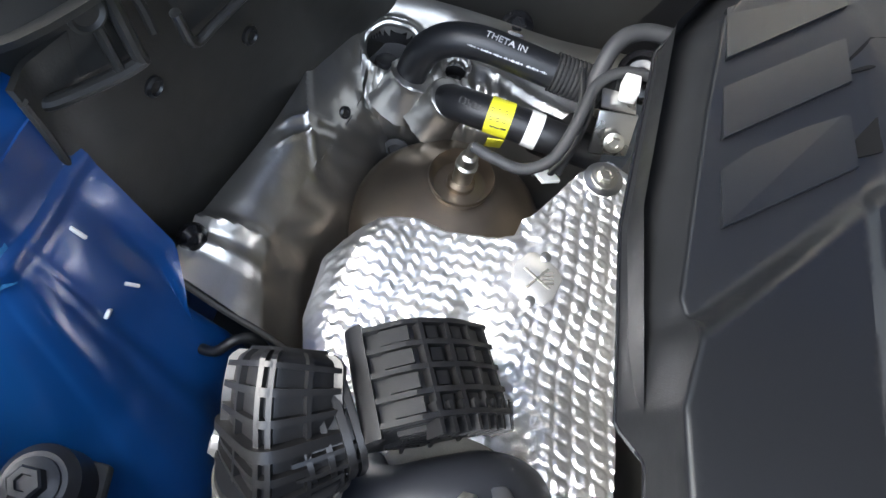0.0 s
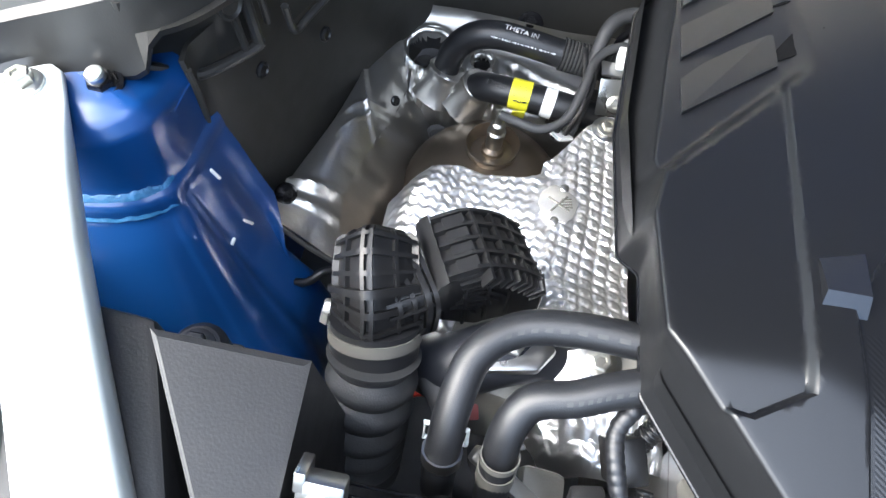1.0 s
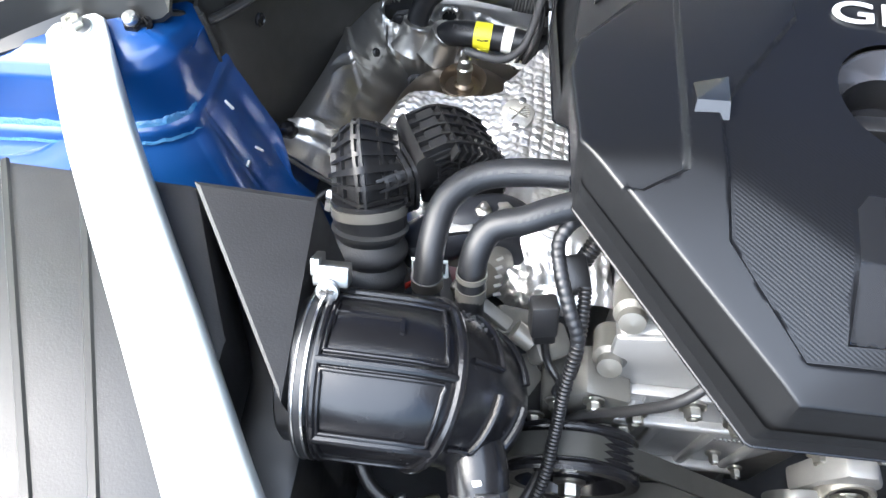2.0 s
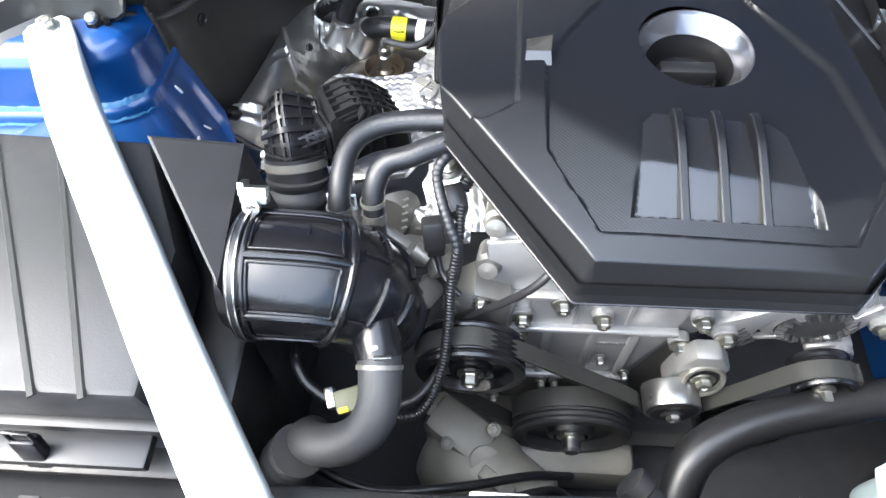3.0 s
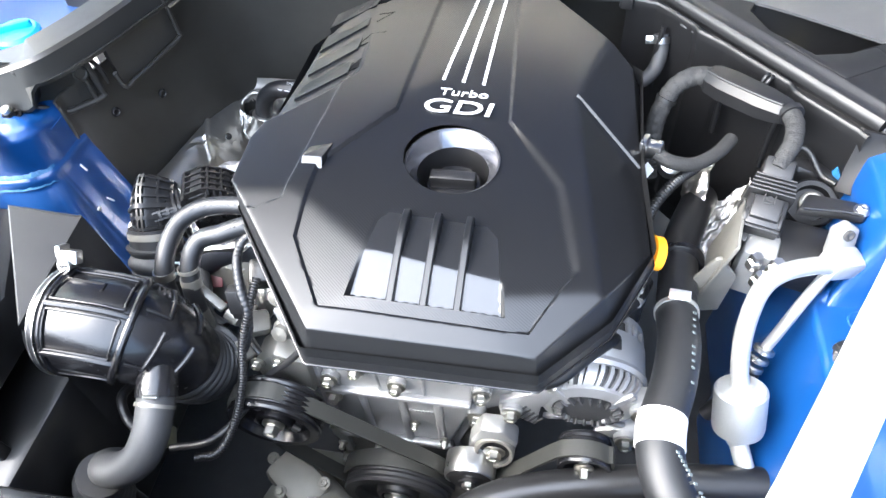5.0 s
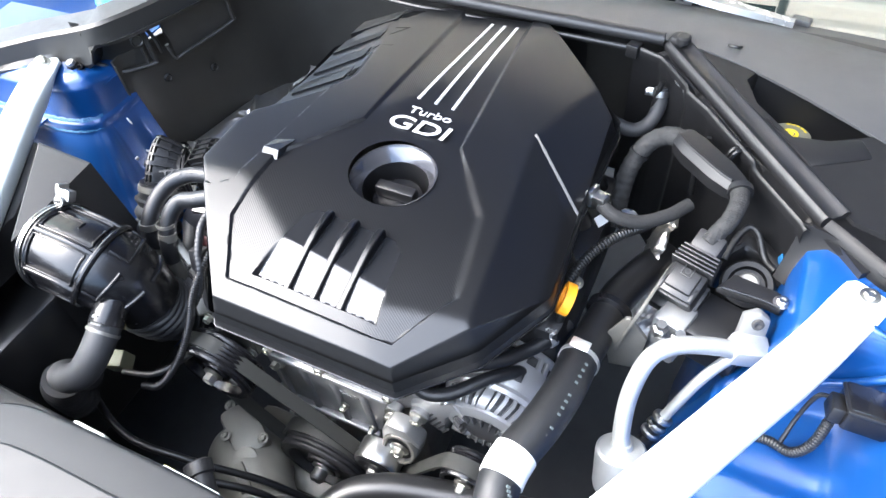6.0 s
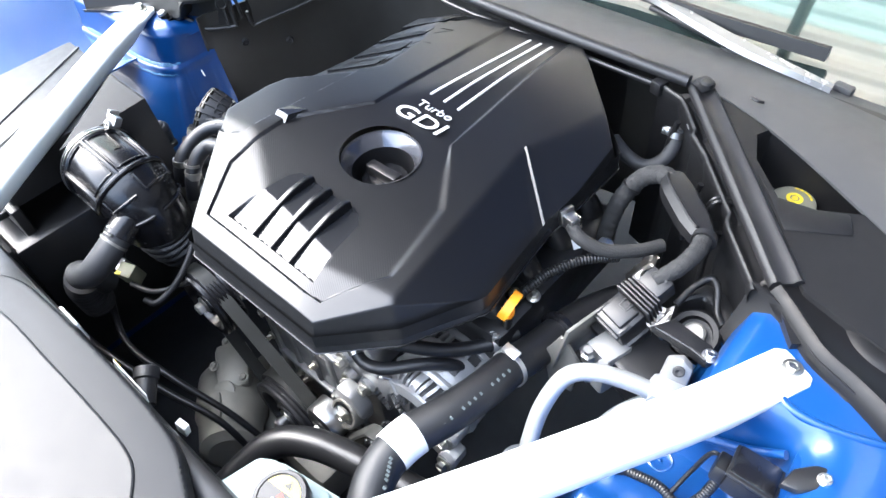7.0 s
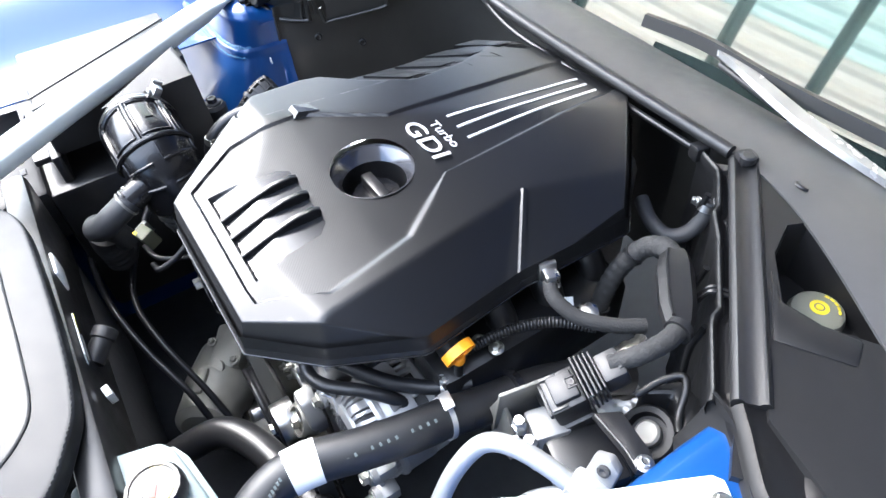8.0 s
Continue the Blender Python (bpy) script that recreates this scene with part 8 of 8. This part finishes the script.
# brake reservoir bay
bay = thing("reservoir_cover", (0.56, 0.25, 0.80), "black plastic reservoir cover with a deep opening", "cover panel")
outer_p = [(0.335, 0.362), (0.420, 0.402), (0.52, 0.402), (0.70, 0.40), (0.80, 0.36), (0.80, 0.16), (0.66, 0.075), (0.568, 0.098), (0.50, 0.175), (0.42, 0.268)]
hole_p = [(0.424, 0.312), (0.434, 0.334), (0.50, 0.330), (0.562, 0.318), (0.600, 0.304), (0.604, 0.272), (0.575, 0.250), (0.530, 0.226), (0.490, 0.220), (0.443, 0.268)]
n = len(outer_p)
g = Geo()
z0 = 0.893
ring0 = [(x, y, z0 - 0.012) for x, y in outer_p]
ring1 = [(x * 0.985 + 0.56 * 0.015, y * 0.985 + 0.25 * 0.015, z0) for x, y in outer_p]
ring2 = [(x * 1.03 - 0.51 * 0.03, y * 1.03 - 0.29 * 0.03, z0 + 0.001) for x, y in hole_p]
ring3 = [(x, y, z0 - 0.006) for x, y in hole_p]
ring4 = [(x, y, z0 - 0.085) for x, y in hole_p]
g.loft([ring0, ring1, ring2, ring3, ring4], cap=False)
g.add(ring4, [tuple(range(n))])
part("panel", g, BAYBLACK, bay, angle=25)
part("front_step", Geo().prism([(0.447, 0.252), (0.515, 0.170), (0.580, 0.208), (0.565, 0.240), (0.530, 0.224), (0.490, 0.217)], 0.835, 0.8965, 0.005), BAYBLACK, bay)
rsv = thing("brake_reservoir", (0.492, 0.313, 0.80), "brake fluid reservoir cap with yellow print", "reservoir")
RC = pose(0.496, 0.302, 0.0)
part("cap", Geo().lathe([(0.031, 0.800), (0.031, 0.818), (0.028, 0.826), (0.020, 0.830), (0.0, 0.831)], RC, 36), CAPGREY, rsv, "grey translucent filler cap")
g = Geo().lathe([(0.0060, 0.8312), (0.0105, 0.8308), (0.0105, 0.8314), (0.0060, 0.8320), (0.0060, 0.8312)], RC, 30, cap=False)
g.lathe([(0.004, 0.8310), (0.004, 0.8320), (0.0, 0.8320)], RC, 16)
part("warning_emblem", g, YELLOWP, rsv, "yellow warning emblem")
for k in range(5):
    an = 0.6 + 0.30 * k
    part("print_mark", Geo().box((0.021 * math.cos(an), 0.021 * math.sin(an), 0.8298), (0.005, 0.0028, 0.0010), 0, rot=(0, 0, math.degrees(an) + 90), M=RC), YELLOWP, rsv)
dm = thing("strut_dome", (0.623, 0.095, 0.85), "black moulded dome over the strut mount", "cap")
part("dome", Geo().lathe([(0.056, 0.862), (0.054, 0.882), (0.046, 0.889), (0.034, 0.891), (0.024, 0.889), (0.021, 0.880), (0.012, 0.879), (0.010, 0.886), (0.0, 0.887)], pose(0.662, 0.108, 0), 48), DULLBLACK, dm)
wt = thing("wing_trim", (0.6, 0.0, 0.86), "long dark plastic trim along the right-hand wing", "trim panel")
tl = spline([(0.545, 0.092, 0), (0.567, 0.076, 0), (0.592, 0.056, 0), (0.614, 0.041, 0), (0.652, 0.027, 0), (0.70, 0.004, 0), (0.78, -0.04, 0)], 6)
part("rail", Geo().rail([(q.x, q.y, 0) for q in tl], [(-0.030, 0.862), (0.010, 0.864), (0.013, 0.880), (0.006, 0.894), (0.0, 0.897), (-0.008, 0.890), (-0.05, 0.884)]), DULLBLACK, wt, angle=40)
solo("outer_wing", Geo().sheet(lambda u, v: (0.63 + 0.42 * u + 0.03 * v, 0.06 - 0.65 * v, 0.845 + 0.06 * sstep(0.1, 0.5, u)), 20, 20, 0.004), BLUE, "blue painted wing edge outside the trim", "car panel")

# relay and leads on the inner wing
rl = thing("wing_relay", (0.62, -0.11, 0.85), "black relay box on the blue inner wing", "relay")
RM = pose(0.613, -0.091, 0.838, -18, 4, 3)
part("case", Geo().box((0, 0, 0), (0.042, 0.042, 0.030), 0.004, M=RM), GLOSS, rl)
part("lid_rim", Geo().box((0, -0.002, 0.011), (0.046, 0.044, 0.004), 0.0015, M=RM), BLACK, rl)
part("plug", Geo().box((-0.026, -0.004, -0.004), (0.014, 0.026, 0.020), 0.003, M=RM), BLACK, rl)
part("foot", Geo().prism([(0.632, -0.098), (0.648, -0.094), (0.676, -0.066), (0.672, -0.052), (0.650, -0.060), (0.636, -0.076)], 0.862, 0.872, 0.003), BLACK, rl)
bolt(rl, (0.661, -0.0705, 0.872), (0, 0, 1), 0.0045, ZINC)
part("lead", Geo().tube([(0.590, -0.100, 0.815), (0.584, -0.118, 0.790), (0.571, -0.124, 0.769), (0.549, -0.118, 0.766), (0.526, -0.121, 0.765), (0.503, -0.130, 0.763), (0.494, -0.155, 0.752), (0.490, -0.185, 0.735)], 0.0050, 12, ring=(0.0032, 0.0006)), BLACK, rl)
part("lead_clip", Geo().box((0.504, -0.129, 0.765), (0.016, 0.012, 0.016), 0.003, rot=(0, 0, 30)), BLACK, rl)
part("thin_lead", Geo().tube([(0.590, -0.088, 0.835), (0.574, -0.084, 0.828), (0.566, -0.096, 0.795), (0.560, -0.116, 0.769)], 0.0025, 8), BLACK, rl)
g = Geo().lathe([(0.0145, -0.004), (0.0145, 0.003), (0.0125, 0.004), (0.010, 0.0028), (0.0, 0.0028)], pose(0.534, -0.089, 0.7575), 28)
g.lathe([(0.0025, 0.002), (0.002, 0.0045), (0.0, 0.005)], pose(0.534, -0.089, 0.7575), 12)
part("panel_plug", g, BLUE, rt)
# pressed folds across the tower's top
for fold in ([(0.590, -0.008, 0.8735), (0.606, -0.022, 0.8735), (0.628, -0.024, 0.8735), (0.653, -0.019, 0.8728), (0.678, -0.010, 0.8715), (0.70, 0.0, 0.869)],
             [(0.548, -0.062, 0.800), (0.575, -0.058, 0.810), (0.602, -0.054, 0.822), (0.628, -0.052, 0.845)]):
    part("pressed_fold", Geo().tube(fold, 0.0048, 12), BLUE, rt)
wl2 = thing("wing_lead", (0.49, -0.09, 0.60), "black lead in a rubber grommet on the inner wing", "cable")
part("lead", Geo().tube([(0.500, -0.080, 0.690), (0.489, -0.085, 0.665), (0.476, -0.092, 0.606), (0.462, -0.096, 0.540)], 0.0072, 14), RUBBER, wl2)
part("grommet", Geo().lathe([(0.015, -0.006), (0.015, 0.002), (0.011, 0.005), (0.0, 0.005)], along((0.497, -0.080, 0.690), (0.46, -0.082, 0.705)), 24), BLACK, wl2)

# ---- heater pipe at the firewall ----
hp = thing("heater_pipe", (0.31, 0.31, 0.76), "curved dark hose with a spring clamp at the bulkhead", "hose")
part("tube", Geo().tube([(0.315, 0.325, 0.845), (0.318, 0.315, 0.822), (0.312, 0.300, 0.800), (0.293, 0.285, 0.790), (0.262, 0.285, 0.795), (0.23, 0.30, 0.80)], 0.0105, 18), GREYRUBBER, hp)
clamp(hp, (0.316, 0.321, 0.838), (0.1, -0.4, -1), 0.0108, 0.009, STEEL, spin=200)

# ---- windscreen and wipers ----
ws = thing("windscreen", (0, 0.8, 0.88), "tinted windscreen reflecting the shelter roof", "windscreen")


def screen(u, v):
    x = -0.75 + 1.5 * u
    return (x * (1 - 0.1 * v), 0.478 + 0.80 * v + 0.03 * (1 - (x / 0.75) ** 2), 0.872 + 0.46 * v)


part("pane", Geo().sheet(screen, 24, 16, 0.005), GLASS, ws, angle=60)
dash = Geo().sheet(lambda u, v: (-0.72 + 1.44 * u, 0.53 + 0.7 * v, 0.86 + 0.03 * v), 6, 6, 0.02)
solo("dashboard", dash, DARK, "dark dashboard top behind the windscreen", "dashboard")
wi = thing("wiper", (0.30, 0.48, 0.88), "wiper arm and blade resting at the foot of the windscreen", "wiper")
g = Geo()
arm = [(0.142, 0.511, 0.918), (0.20, 0.500, 0.916), (0.307, 0.478, 0.908), (0.39, 0.468, 0.902), (0.460, 0.463, 0.896)]
rings = []
for i, q in enumerate(spline(arm, 6)):
    w = 0.006 + 0.008 * math.sin(math.pi * min(1, i / 24)) ** 1.5
    rings.append([q + V(0, -w, -0.006), q + V(0, w, -0.003), q + V(0, w * 0.6, 0.004), q + V(0, -w * 0.7, 0.002)])
g.loft(rings)
part("arm", g, STEELARM, wi)
rings = []
for q in spline([(0.005, 0.505, 0.914), (0.12, 0.512, 0.920), (0.247, 0.508, 0.917), (0.431, 0.510, 0.918)], 8):
    rings.append([q + V(0, -0.009, -0.012), q + V(0, 0.009, -0.010), q + V(0, 0.004, 0.006), q + V(0, -0.004, 0.006)])
part("blade", Geo().loft(rings), BLACK, wi)
part("rod", Geo().tube([(0.16, 0.498, 0.905), (0.24, 0.488, 0.900), (0.30, 0.484, 0.893)], 0.005, 10), BLACK, wi)
